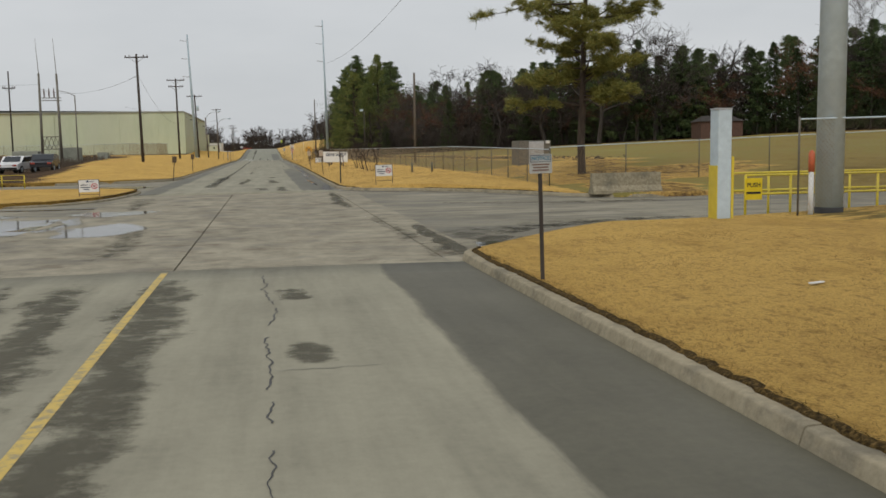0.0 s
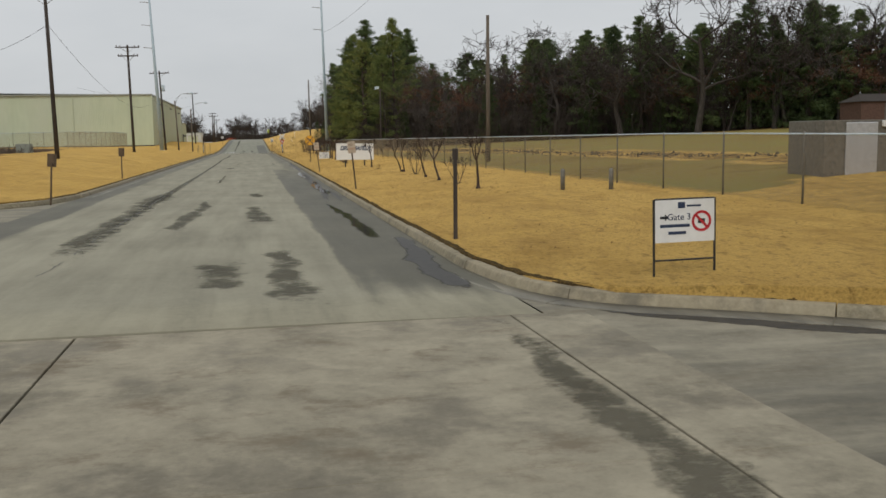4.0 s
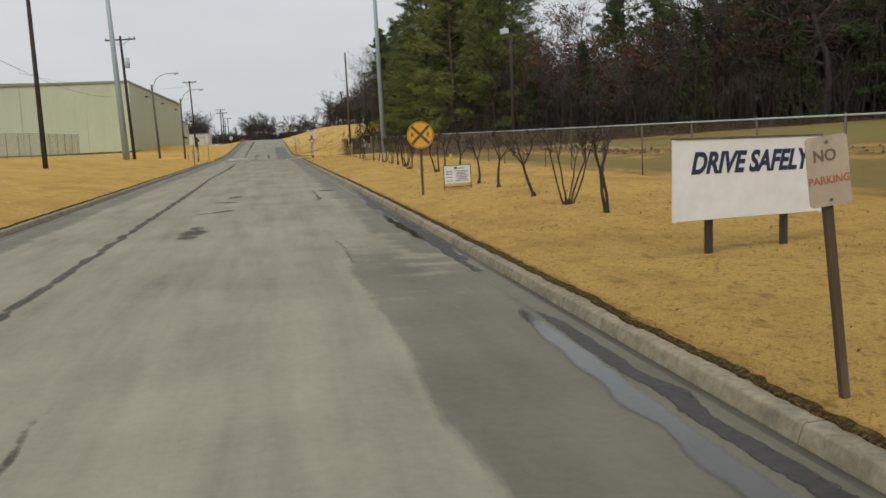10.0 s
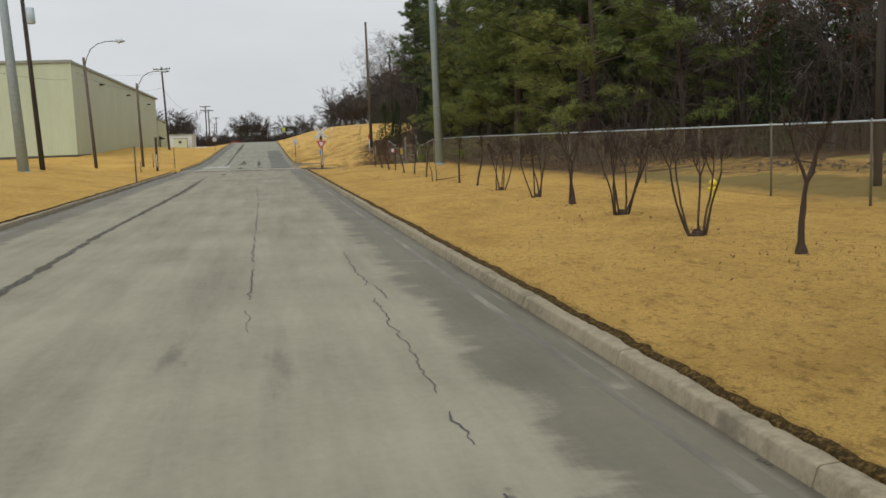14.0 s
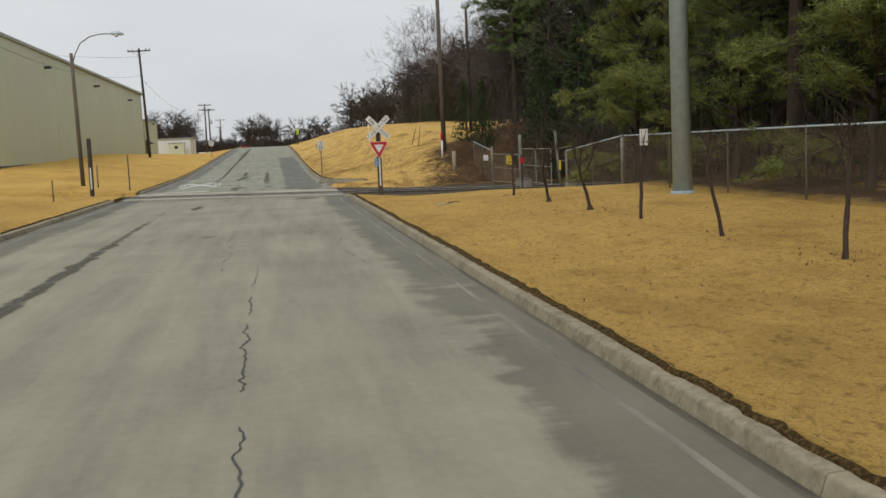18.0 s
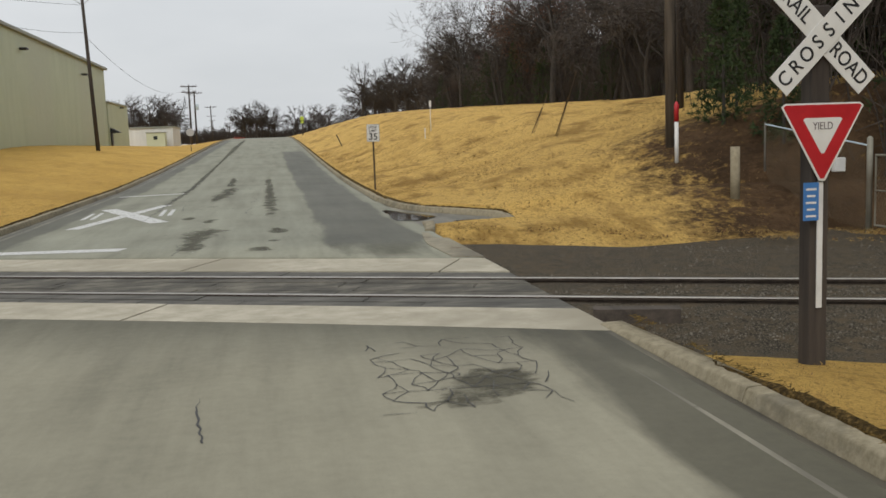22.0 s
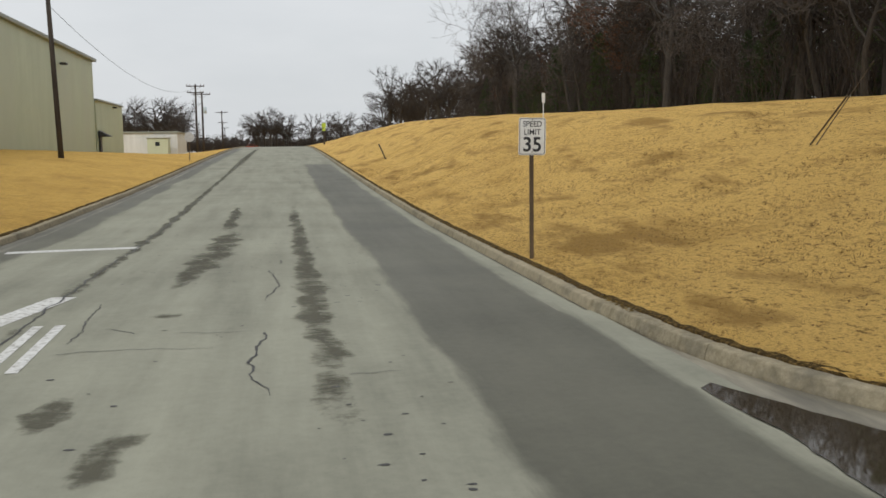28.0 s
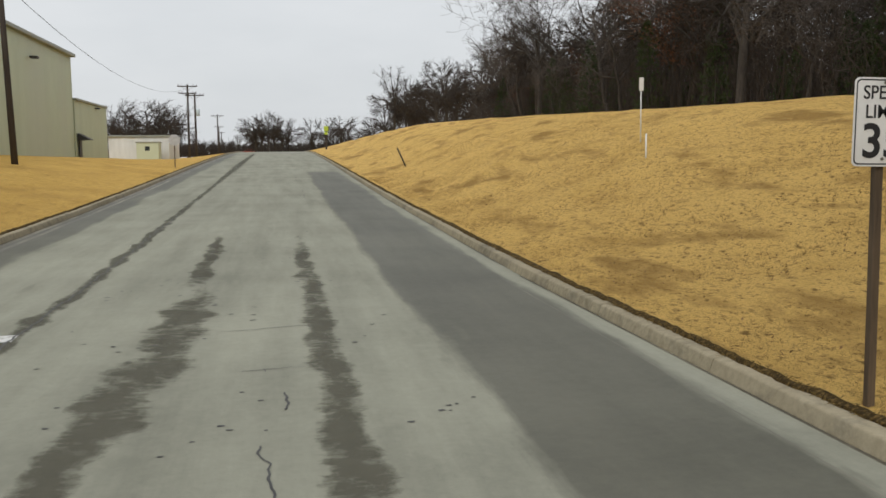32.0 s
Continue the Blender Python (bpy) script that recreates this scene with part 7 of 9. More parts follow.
WX0, WY0, WX1, WY1 = -18.6, 225.0, -18.9, 305.2
house = thing("warehouse", pose(0, 0, 0), "huge windowless warehouse clad in pale green sheet metal", "building")
clad_wall(house, (-105, 225.6), (WX0, WY0), 1.7, 11.2, 4.3)
clad_wall(house, (WX0, WY0), (WX1, WY1), 1.7, 11.2, 4.0)
part("core", box(-105, WX1 - 0.05, WY0 + 0.65, WY1, 0.5, 11.15), M_CLAD, house)
part("plinth", box(-105, WX0 - 0.02, WY0 + 0.1, WY1, 0.3, 1.72), M_PLINTH, house, "dark concrete plinth")
part("eave_trim", box(-105.2, WX0 + 0.12, WY0 - 0.14, WY0 + 0.5, 11.1, 11.42, 0.02), M_TRIM, house, "grey-green eaves trim")
part("eave_trim", box(WX1 - 0.3, WX0 + 0.12, WY0 + 0.5, WY1 + 0.1, 11.1, 11.38, 0.02), M_TRIM, house, "grey-green eaves trim")
part("corner_trim", box(WX0 - 0.1, WX0 + 0.07, WY0 - 0.09, WY0 + 0.1, 1.7, 11.1), M_CLAD, house)
for x in (-24.5, -33.0, -47.0, -62.0):
    part("downpipe", box(x - 0.09, x + 0.09, WY0 - 0.02, WY0 + 0.22, 1.7, 11.1, 0.02), M_CLAD, house)
roof = bmesh.new()
a = [roof.verts.new(v) for v in ((-105, WY0 + 0.3, 11.3), (WX0, WY0 + 0.3, 11.3), (WX1, WY1, 11.3), (-105, WY1, 11.3), (-62, WY0 + 0.3, 11.9), (-62, WY1, 11.9))]
roof.faces.new((a[1], a[2], a[5], a[4]))
roof.faces.new((a[4], a[5], a[3], a[0]))
part("roof", roof, M_TRIM, house)
for y, z in ((242.8, 10.0), (266, 9.9), (290.4, 9.6)):
    part("wall_light", box(WX0 - 0.1, WX0 + 0.45, y - 0.35, y + 0.35, z - 0.1, z + 0.08, 0.03), M_DARK, house, "small dark wall light")
annex = thing("annex", pose(0, 0, 0), "lower pale green sheet-metal annex of the warehouse", "building")
clad_wall(annex, (-60, 305.4), (-18.8, 305.4), 1.5, 7.45, 4)
clad_wall(annex, (-18.8, 305.4), (-18.7, 320.6), 1.5, 7.35, 3.8)
part("core", box(-60, -18.85, 305.5, 320.6, 0.5, 7.3), M_CLAD, annex)
part("eave_trim", box(-60, -18.55, 305.3, 320.8, 7.3, 7.5, 0.02), M_TRIM, annex)
part("door", box(-18.72, -18.62, 306.0, 307.1, 1.55, 3.75, 0.01), M_DARK, annex, "dark steel door")
aw = bmesh.new()
w_ = [aw.verts.new(v) for v in ((-18.7, 305.7, 4.35), (-18.7, 307.4, 4.35), (-17.6, 307.4, 3.75), (-17.6, 305.7, 3.75), (-18.7, 305.7, 3.7), (-18.7, 307.4, 3.7))]
for q in ((0, 1, 2, 3), (4, 3, 2, 5), (0, 3, 4), (1, 5, 2)):
    aw.faces.new([w_[k] for k in q])
part("awning", aw, M_DARK, annex, "dark fabric awning")
part("wall_light", box(-18.72, -18.3, 314.5, 315.1, 6.95, 7.1, 0.03), M_DARK, annex)
# low white sheds beyond
sh = thing("shed", pose(-20.7, 357.2, 1.55), "long low white sheet-metal shed", "shed", "sheds past the warehouse")
part("body", box(-4.2, 4.2, 0, 14, -0.3, 3.5, 0.02), M_SHED, sh)
part("roof", box(-4.4, 4.4, -0.2, 14.2, 3.5, 3.75, 0.03), M_TRIM, sh)
bt = thing("shed", pose(-18.9, 352.5, 1.55), "small beige hut with a dark window", "shed", "sheds past the warehouse")
part("body", box(-1.5, 1.5, 0, 3, -0.3, 2.6, 0.02), M_CLAD, bt)
part("roof", box(-1.6, 1.6, -0.1, 3.1, 2.6, 2.75, 0.02), M_TRIM, bt)
part("window", box(-0.35, 0.3, -0.03, 0.02, 1.5, 2.1), M_GLASS, bt, "dark window")

# ---- the yard to the left of the drive ----
def lattice_mast(x, y, z, h):
    m_ = thing("switchyard_frame", pose(x, y, z), "grey steel switchyard frame with whip rods", "steel frame")
    for sx in (-1.08, 1.08):
        part("column", tube([(sx * 1.08, 0, -0.3), (sx, 0, h)], [0.2, 0.13], 8), M_GALV_D, m_, smooth=True)
        part("rod", tube([(sx, 0, h), (sx - 0.2, 0, h + 4.4)], [0.05, 0.02], 6), M_GALV_D, m_)
    for z1 in (h - 3.5, h - 3.15):
        part("beam", box(-1.3, 1.5, -0.08, 0.08, z1, z1 + 0.09), M_GALV_D, m_)
    for k in range(7):
        part("lacing", tube([(-1.2 + 0.37 * k, 0, h - 3.45), (-1.02 + 0.37 * k, 0, h - 3.1)], 0.025, 5), M_GALV_D, m_)
    for k in range(3):
        x0 = -0.55 + 0.6 * k
        part("insulator", tube([(x0, 0, h - 3.06), (x0, 0, h - 2.4), (x0, 0, h - 1.9)], [0.07, 0.1, 0.04], 8), M_INSUL, m_)
    for z1 in (2.1, 3.7):
        part("beam", box(-1.15, 1.15, -0.06, 0.06, z1 - 0.05, z1 + 0.05), M_GALV_D, m_)
    for k in range(4):
        a, b = -1.08 + 0.54 * k, -1.08 + 0.54 * (k + 1)
        part("brace", tube([(a, 0, 2.1), (b, 0, 3.7)], 0.04, 5), M_GALV_D, m_)
        part("brace", tube([(b, 0, 2.1), (a, 0, 3.7)], 0.04, 5), M_GALV_D, m_)


lattice_mast(-27.7, 130, 0.6, 11.8)
sl = utility_pole(-24.7, 131, 0.8, 8.9, [], 0.0, "slim grey lamp pole in the switchyard", 0.1, wood=M_GALV_D)
part("arm", tube([(0, 0, 8.8), (-0.7, 0, 9.25), (-2.0, 0, 9.5)], [0.05, 0.04, 0.03], 6), M_GALV_D, sl, "slender lamp arm")
utility_pole(-33.2, 133, 0.8, 12.2, [(10.0, 1.6)], 0.0, "slim grey pole in the switchyard", 0.12)
chain_fence("yard_fence", [(-60, 140, 1.2), (-24, 140, 1.3), (-21, 150, 1.5), (-19.5, 176, 1.7), (-19.2, 190, 1.7)], 2.0, "dark slatted chain-link fence round the yard", gap=3.0, pitch=0.07)
for x, y, w, h, dp in ((-26, 133, 2.6, 2.0, 2.2), (-31, 131, 3.2, 1.6, 2.4), (-22.5, 137, 1.4, 1.3, 1.2)):
    u = thing("switchgear_cabinet", pose(x, y, 0.9), "dark green steel switchgear cabinet in the yard", "cabinet", "switchgear cabinets")
    part("body", box(-w / 2, w / 2, -dp / 2, dp / 2, -0.3, h, 0.04), M_TRIM, u)
    for k in (-1, 1):
        part("door", box(k * w * 0.24 - w * 0.22, k * w * 0.24 + w * 0.22, -dp / 2 - 0.03, -dp / 2, 0.15, h - 0.15, 0.01), M_TRIM, u)


def car(x, y, z, turn, paint, label):
    c = thing("car", pose(x, y, z, 0, 0, turn), label, "car", "parked cars")
    body = [(-2.2, 0.35), (-2.25, 0.75), (-1.35, 0.92), (-0.75, 1.42), (0.9, 1.45), (1.65, 0.98), (2.2, 0.88), (2.25, 0.4)]
    part("body", plate([(a, b) for a, b in body], -0.85, 0.85), paint, c)
    part("glazing", plate([(-1.25, 0.95), (-0.72, 1.36), (0.85, 1.39), (1.5, 0.98)], -0.86, 0.86), M_GLASS, c, "dark windows")
    for nm, (xa, za), (xb_, zb) in (("rear_window", (-1.3, 0.97), (-0.8, 1.39)), ("windscreen", (1.58, 1.02), (0.96, 1.42))):
        o = 0.03 if xa > 0 else -0.03
        me = data_mesh(nm, [(xa + o, -0.72, za + 0.02), (xa + o, 0.72, za + 0.02), (xb_ + o, 0.64, zb + 0.02), (xb_ + o, -0.64, zb + 0.02)], [(0, 1, 2, 3)], M_GLASS)
        part(nm, me, None, c, "dark glass")
    for e in (-2.26, 2.24):
        for b in (-0.62, 0.62):
            part("lamp", box(e - 0.01, e + 0.03, b - 0.16, b + 0.16, 0.62, 0.76, 0.005), M_CAR_RED if e < 0 else M_LAMP, c)
        part("bumper", box(e - 0.03, e + 0.05, -0.8, 0.8, 0.36, 0.52, 0.02), M_TYRE, c)
    for a in (-1.4, 1.4):
        for b in (-0.78, 0.78):
            wh = part("wheel", tube([(a, b - 0.1, 0.33), (a, b + 0.1, 0.33)], 0.33, 16), M_TYRE, c)
            part("rim", tube([(a, b - 0.11, 0.33), (a, b + 0.11, 0.33)], 0.19, 12), M_GALV, wh)


car(-20.9, 84.5, land_left(-20.9, 84.5), 82, M_PAINT_CAR, "white car parked in the yard")
car(-18.4, 83, land_left(-18.4, 83), 94, M_CAR_DARK, "dark car parked in the yard")
# cars and trees far beyond the crest
for x, y, t, p_ in ((-10, 500, 10, M_CAR_RED), (14, 505, 0, M_PAINT_CAR), (22, 508, 5, M_CAR_DARK), (28, 502, 0, M_PAINT_CAR)):
    car(x, y, 2.75, t, p_, "small far-off parked car past the crest")

# rails of the drive entrance, box column and barrier
M_YELLOW = grainy("yellow_rail_paint", [(0.3, (0.55, 0.42, 0.02)), (0.7, (0.68, 0.53, 0.04))], 5, 0.5, bump=0.08, stain=(0.5, 0.4, 0.06))
def yellow_rail(x, y, z, n, turn, label):
    r_ = thing("safety_railing", pose(x, y, z, 0, 0, turn), label, "railing", "yellow railings")
    for k in range(n + 1):
        part("post", tube([(1.3 * k, 0, -0.3), (1.3 * k, 0, 1.07)], 0.035, 8), M_YELLOW, r_, smooth=True)
    for h in (0.58, 1.07):
        part("rail", tube([(0, 0, h), (1.3 * n, 0, h)], 0.03, 8), M_YELLOW, r_, smooth=True)
    return r_


yellow_rail(11.9, 22.6, 0.12, 6, 1.5, "bright yellow tubular safety railing")
yellow_rail(12.3, 24.4, 0.12, 6, 2.0, "bright yellow tubular safety railing")
yellow_rail(-25.5, 62.0, 0.12, 8, 0.0, "low bright yellow tubular safety railing").scale = (1, 1, 0.62)
pb = thing("push_notice", pose(12.05, 22.5, 0.62), "yellow notice on the railing lettered in black", "sign")
pp = part("panel", box(-0.24, 0.24, -0.05, -0.04, -0.06, 0.5), M_SIGN_YEL, pb)
lettering("PUSH", 0.16, M_INK, pp, pose(0, -0.053, 0.32) @ FACE, bold=0.003)
bars(pp, [(0, 0.12, 0.4, 0.06)], M_INK, -0.05)
bc = thing("gate_column", pose(9.87, 20.0, 0.33), "tall pale grey box column with yellow edges", "column")
part("shaft", box(-0.165, 0.165, -0.2, 0.2, -0.2, 2.46, 0.012), M_GALV, bc)
part("edge_guard", box(-0.19, -0.168, -0.2, 0.2, -0.2, 1.2, 0.004), M_YELLOW, bc, "worn yellow guard")
part("edge_guard", box(0.17, 0.235, -0.2, 0.2, -0.2, 1.4, 0.01), M_YELLOW, bc, "worn yellow guard")
part("cap", box(-0.18, 0.18, -0.21, 0.21, 2.46, 2.49, 0.008), M_ALU, bc)
jb = thing("road_barrier", pose(13.6, 35.25, 0.125), "long pale concrete road barrier beside the drive", "barrier")
pr = [(-0.3, 0), (-0.3, 0.12), (-0.14, 0.32), (-0.1, 0.82), (0.1, 0.82), (0.14, 0.32), (0.3, 0.12), (0.3, 0)]
bm = bmesh.new()
ra = [[bm.verts.new((x, a, b)) for a, b in pr] for x in (-1.43, 1.43)]
for k in range(8):
    bm.faces.new((ra[0][k], ra[0][(k + 1) % 8], ra[1][(k + 1) % 8], ra[1][k]))
bm.faces.new(ra[0])
bm.faces.new(list(reversed(ra[1])))
bmesh.ops.recalc_face_normals(bm, faces=bm.faces[:])
part("body", bm, M_KERB, jb)
part("lifting_loop", tube([(-1.0, 0, 0.8), (-1.0, 0, 0.9), (-0.85, 0, 0.9), (-0.85, 0, 0.8)], 0.015, 6), M_RAIL, jb)

# grey cabinet in the field
cbn = thing("pump_house", pose(17.0, 59.8, 0.9), "grey corrugated steel pump house in the field", "shed")
part("body", box(-1.25, 1.2, -0.1, 2.0, -0.3, 1.62, 0.02), M_GALV_D, cbn)
part("door", box(-0.5, 0.65, -0.16, -0.11, -0.2, 1.55, 0.02), M_ALU, cbn, "pale steel door")
cbn.scale = (0.88, 0.88, 0.93)
part("lamp", box(0.8, 1.1, -0.2, -0.1, 1.4, 1.6, 0.02), M_SIGN_W, cbn)
for x, y in ((9.4, 63.5), (10.6, 62.5)):
    b_ = thing("pipe_bollard", pose(x, y, land_right(x, y)), "short grey pipe standing in the lawn", "bollard", "grey pipes")
    part("pipe", tube([(0, 0, -0.2), (0, 0, 0.6), (0, 0, 0.64)], [0.07, 0.07, 0.04], 12), M_GALV_D, b_, smooth=True)
hy_ = thing("fire_hydrant", pose(10.5, 141.4, land_right(10.5, 141.4)), "yellow cast-iron fire hydrant by the fence", "hydrant")
part("barrel", tube([(0, 0, -0.1), (0, 0, 0.05), (0, 0, 0.06), (0, 0, 0.5), (0, 0, 0.52), (0, 0, 0.58), (0, 0, 0.68), (0, 0, 0.73)], [0.17, 0.17, 0.11, 0.11, 0.15, 0.15, 0.09, 0.02], 14), M_YELLOW, hy_, smooth=True)
part("nozzle", tube([(-0.2, 0, 0.38), (0.2, 0, 0.38)], 0.06, 10), M_YELLOW, hy_, smooth=True)
part("nozzle", tube([(0, -0.22, 0.36), (0, 0, 0.36)], 0.075, 10), M_YELLOW, hy_, smooth=True)
hy_.scale = (0.66, 0.66, 0.66)
bh = thing("field_hut", pose(57.0, 113.8, land_right(57.0, 113.8) + 0.35, 0, 0, -8), "low red-brown brick hut with a dark hipped roof", "hut")
part("wall", box(-2.7, 2.7, -2, 2, -0.8, 1.75, 0.02), grainy("red_brown_brick", [(0.3, (0.06, 0.033, 0.024)), (0.7, (0.125, 0.068, 0.047))], 6, 0.9, bump=0.3), bh)
hr = bmesh.new()
hv = [hr.verts.new(v) for v in ((-2.9, -2.2, 1.75), (2.9, -2.2, 1.75), (2.9, 2.2, 1.75), (-2.9, 2.2, 1.75), (-1.9, 0, 2.5), (1.9, 0, 2.5))]
for q in ((0, 1, 5, 4), (1, 2, 5), (2, 3, 4, 5), (3, 0, 4), (3, 2, 1, 0)):
    hr.faces.new([hv[k] for k in q])
part("roof", hr, grainy("dark_shingle", [(0.3, (0.025, 0.021, 0.018)), (0.7, (0.06, 0.05, 0.042))], 5, 0.95, bump=0.4), bh, "dark grey hipped roof")
part("door", box(-0.5, 0.5, -2.04, -2.0, -0.3, 1.6), M_PLINTH, bh)
# rubble along the ditch in the field
random.seed(9)
M_RUBBLE = grainy("muddy_rubble", [(0.3, (0.03, 0.023, 0.015)), (0.7, (0.125, 0.098, 0.068))], 5, 0.95, bump=0.4, spec=0.15)
vs, fs = [], []
for k in range(1100):
    y = random.uniform(60, 150)
    x = 19.5 + 2.0 * noise.noise(Vector((y * 0.05, 0, 0))) + random.gauss(0, 0.7) + lerp(y, [60, 100, 150], [2, 0, -3])
    c = Vector((x, y, land_right(x, y)))
    s_ = random.uniform(0.03, 0.12)
    b = len(vs)
    for d in ((1, 0, 0), (0, 1, 0), (-1, 0, 0), (0, -1, 0), (0, 0, 1), (0, 0, -0.4)):
        vs.append(c + Vector(d) * s_ * random.uniform(0.6, 1.2))
    fs += [(b + i, b + (i + 1) % 4, b + 4) for i in range(4)] + [(b + (i + 1) % 4, b + i, b + 5) for i in range(4)]
tagged(new("rubble", data_mesh("rubble", vs, fs, M_RUBBLE)), "line of broken grey stone across the field", "stones", kind="stuff")
# far trees past the crest, and behind the sheds
random.seed(31)
plant_many("bare_tree", ROUND, [(-7.2, 482), (-3.8, 478), (-0.2, 483), (-8.4, 488), (-2.0, 489), (1.8, 486), (-5.6, 492)], "far round-crowned leafless tree past the crest", "tree", "trees past the crest", lambda x, y: 2.6, (0.9, 1.02))
plant_many("bare_tree", ROUND[1:2], [(18.2, 372)], "large round-crowned leafless oak beyond the bank", "tree", "trees beyond the bank", land_right, (1.06, 1.06))
plant_many("bare_tree", ROUND, [(27, 372), (31, 384), (25, 404), (30, 410), (36, 392), (28, 420), (40, 415), (36, 430), (33, 362), (38, 372), (44, 380), (48, 395), (42, 402), (33, 440), (40, 445), (50, 430), (24, 440), (56, 410)], "dense leafless tree beyond the bank", "tree", "trees beyond the bank", land_right, (0.95, 1.15))
plant_many("bare_tree", ROUND, [(9 + 3.6 * k + random.uniform(-1, 1), 455 + random.uniform(0, 50)) for k in range(18)], "far leafless tree of the line past the crest", "tree", "trees past the crest", lambda x, y: 2.4, (0.8, 1.05))
plant_many("bare_tree", ROUND, [(-95 + 5.2 * k + random.uniform(-2, 2), 600 + random.uniform(0, 60)) for k in range(44)], "small far leafless tree along the horizon", "tree", "trees past the crest", lambda x, y: 1.0, (0.7, 0.95))
plant_many("bare_tree", ROUND, [(22, 352), (25, 360), (21.5, 381), (23.5, 390), (28, 350)], "broad leafless tree at the end of the hill woods", "tree", "trees beyond the bank", land_right, (0.85, 1.0))
plant_many("bare_tree", ROUND, [(-32, 402), (-28.5, 398), (-25.5, 404), (-22.5, 400), (-36, 400), (-30, 410), (-24, 412), (-40, 405), (-20.5, 408)], "dense dark leafless tree behind the white shed", "tree", "trees behind the sheds", lambda x, y: 1.6, (0.92, 1.05))
# ---- cracks, stains and lines on the road ----
def smooth_line(pts, step):
    d = [0.0]
    for p, q in zip(pts, pts[1:]):
        d.append(d[-1] + math.dist(p, q))
    n = max(2, int(d[-1] / step))
    return [(lerp(d[-1] * k / n, d, [p[0] for p in pts]), lerp(d[-1] * k / n, d, [p[1] for p in pts])) for k in range(n + 1)]


def surface(x, y, lift):
    base = (0.006 if x < 3.75 else -0.014) if 16.45 < y < 46 else crown(x, y)
    return base + lift


def ribbon(name, pts, width, material, parent, wander=0.0, rough=0.35, lift=0.004, step=0.08, taper=True, broken=False):
    """A flat strip along a line, with an uneven edge."""
    line = smooth_line(pts, step)
    seed = random.uniform(0, 100)
    verts, faces = [], []
    n = len(line)
    ws = width if isinstance(width, (list, tuple)) else [width, width]
    for i, (x, y) in enumerate(line):
        a, b = line[max(i - 1, 0)], line[min(i + 1, n - 1)]
        t = Vector((b[0] - a[0], b[1] - a[1], 0)).normalized()
        o = Vector((t.y, -t.x, 0))
        f = i / (n - 1)
        w = lerp(f, [k / (len(ws) - 1) for k in range(len(ws))], ws) / 2
        if taper:
            w *= min(1, 8 * f + 0.15, 8 * (1 - f) + 0.15)
        m = wander * (noise.noise(Vector((i * step * 2.2, seed, 0))) + 0.6 * noise.noise(Vector((i * step * 7, seed, 3))))
        c = Vector((x, y, 0)) + o * m
        wl_ = w * (1 + rough * (noise.noise(Vector((i * step * 3, seed + 9, 0))) + random.uniform(-0.22, 0.22) + 0.5 * noise.noise(Vector((i * step * 11, seed + 4, 0)))))
        wr_ = w * (1 + rough * (noise.noise(Vector((i * step * 3, seed + 19, 0))) + random.uniform(-0.22, 0.22) + 0.5 * noise.noise(Vector((i * step * 11, seed + 4, 0)))))
        for q in (c - o * max(wl_, 0.002), c + o * max(wr_, 0.002)):
            verts.append((q.x, q.y, surface(q.x, q.y, lift)))
    for i in range(n - 1):
        if not broken or n < 24 or noise.noise(Vector((i * step * 0.8, seed + 40, 0))) > -0.12:
            faces.append((i * 2, i * 2 + 1, i * 2 + 3, i * 2 + 2))
    return part(name, data_mesh(name, verts, faces, material), None, parent)


def make_stain_material(name="damp_stain", lo=(0.062, 0.057, 0.040), hi=(0.11, 0.102, 0.074), rough=0.72, spec=0.15, cover=0.6, crisp=2.0, fray=4.0):
    """Damp that has soaked into the concrete: a solid heart and frayed edges drawn out along the road."""
    m = mat(name, hi, rough, 0, spec)
    n = Nodes(m)
    at = n.node("ShaderNodeAttribute")
    at.attribute_name = "inner"
    f = n.noise(n.coords((0.6, 0.45, 1.0), "World"), 3.0, 7.0, 0.7)
    g = n.noise(n.coords((0.5, 1.0, 1.0), "World"), 9.0, 6.0, 0.75)
    c = n.ramp(g, [(0.35, lo), (0.65, hi)])
    n.link(c, n.b.inputs["Base Color"])
    mixed = n.math('SUBTRACT', n.math('ADD', n.math('MULTIPLY', f, 0.65), n.math('MULTIPLY', g, 0.35)), 0.5)
    k = n.math('ADD', n.math('MULTIPLY', at.outputs["Fac"], 1.15), n.math('MULTIPLY', mixed, fray))
    a = n.math('MULTIPLY', n.math('SUBTRACT', k, 0.42), crisp, True)
    n.link(n.math('MULTIPLY', a, cover), n.b.inputs["Alpha"])
    return m


M_WET = make_stain_material()
M_SILT = make_stain_material("wet_silt", (0.012, 0.011, 0.009), (0.05, 0.044, 0.034), 0.5, 0.4, 0.92, 4.0, 3.2)
M_POOL = make_stain_material("still_rainwater", (0.03, 0.026, 0.02), (0.06, 0.052, 0.04), 0.04, 0.6, 1.0, 8.0, 1.2)
M_FILM = make_stain_material("film_of_water", (0.05, 0.048, 0.042), (0.08, 0.076, 0.066), 0.07, 0.55, 0.85, 2.2, 1.3)


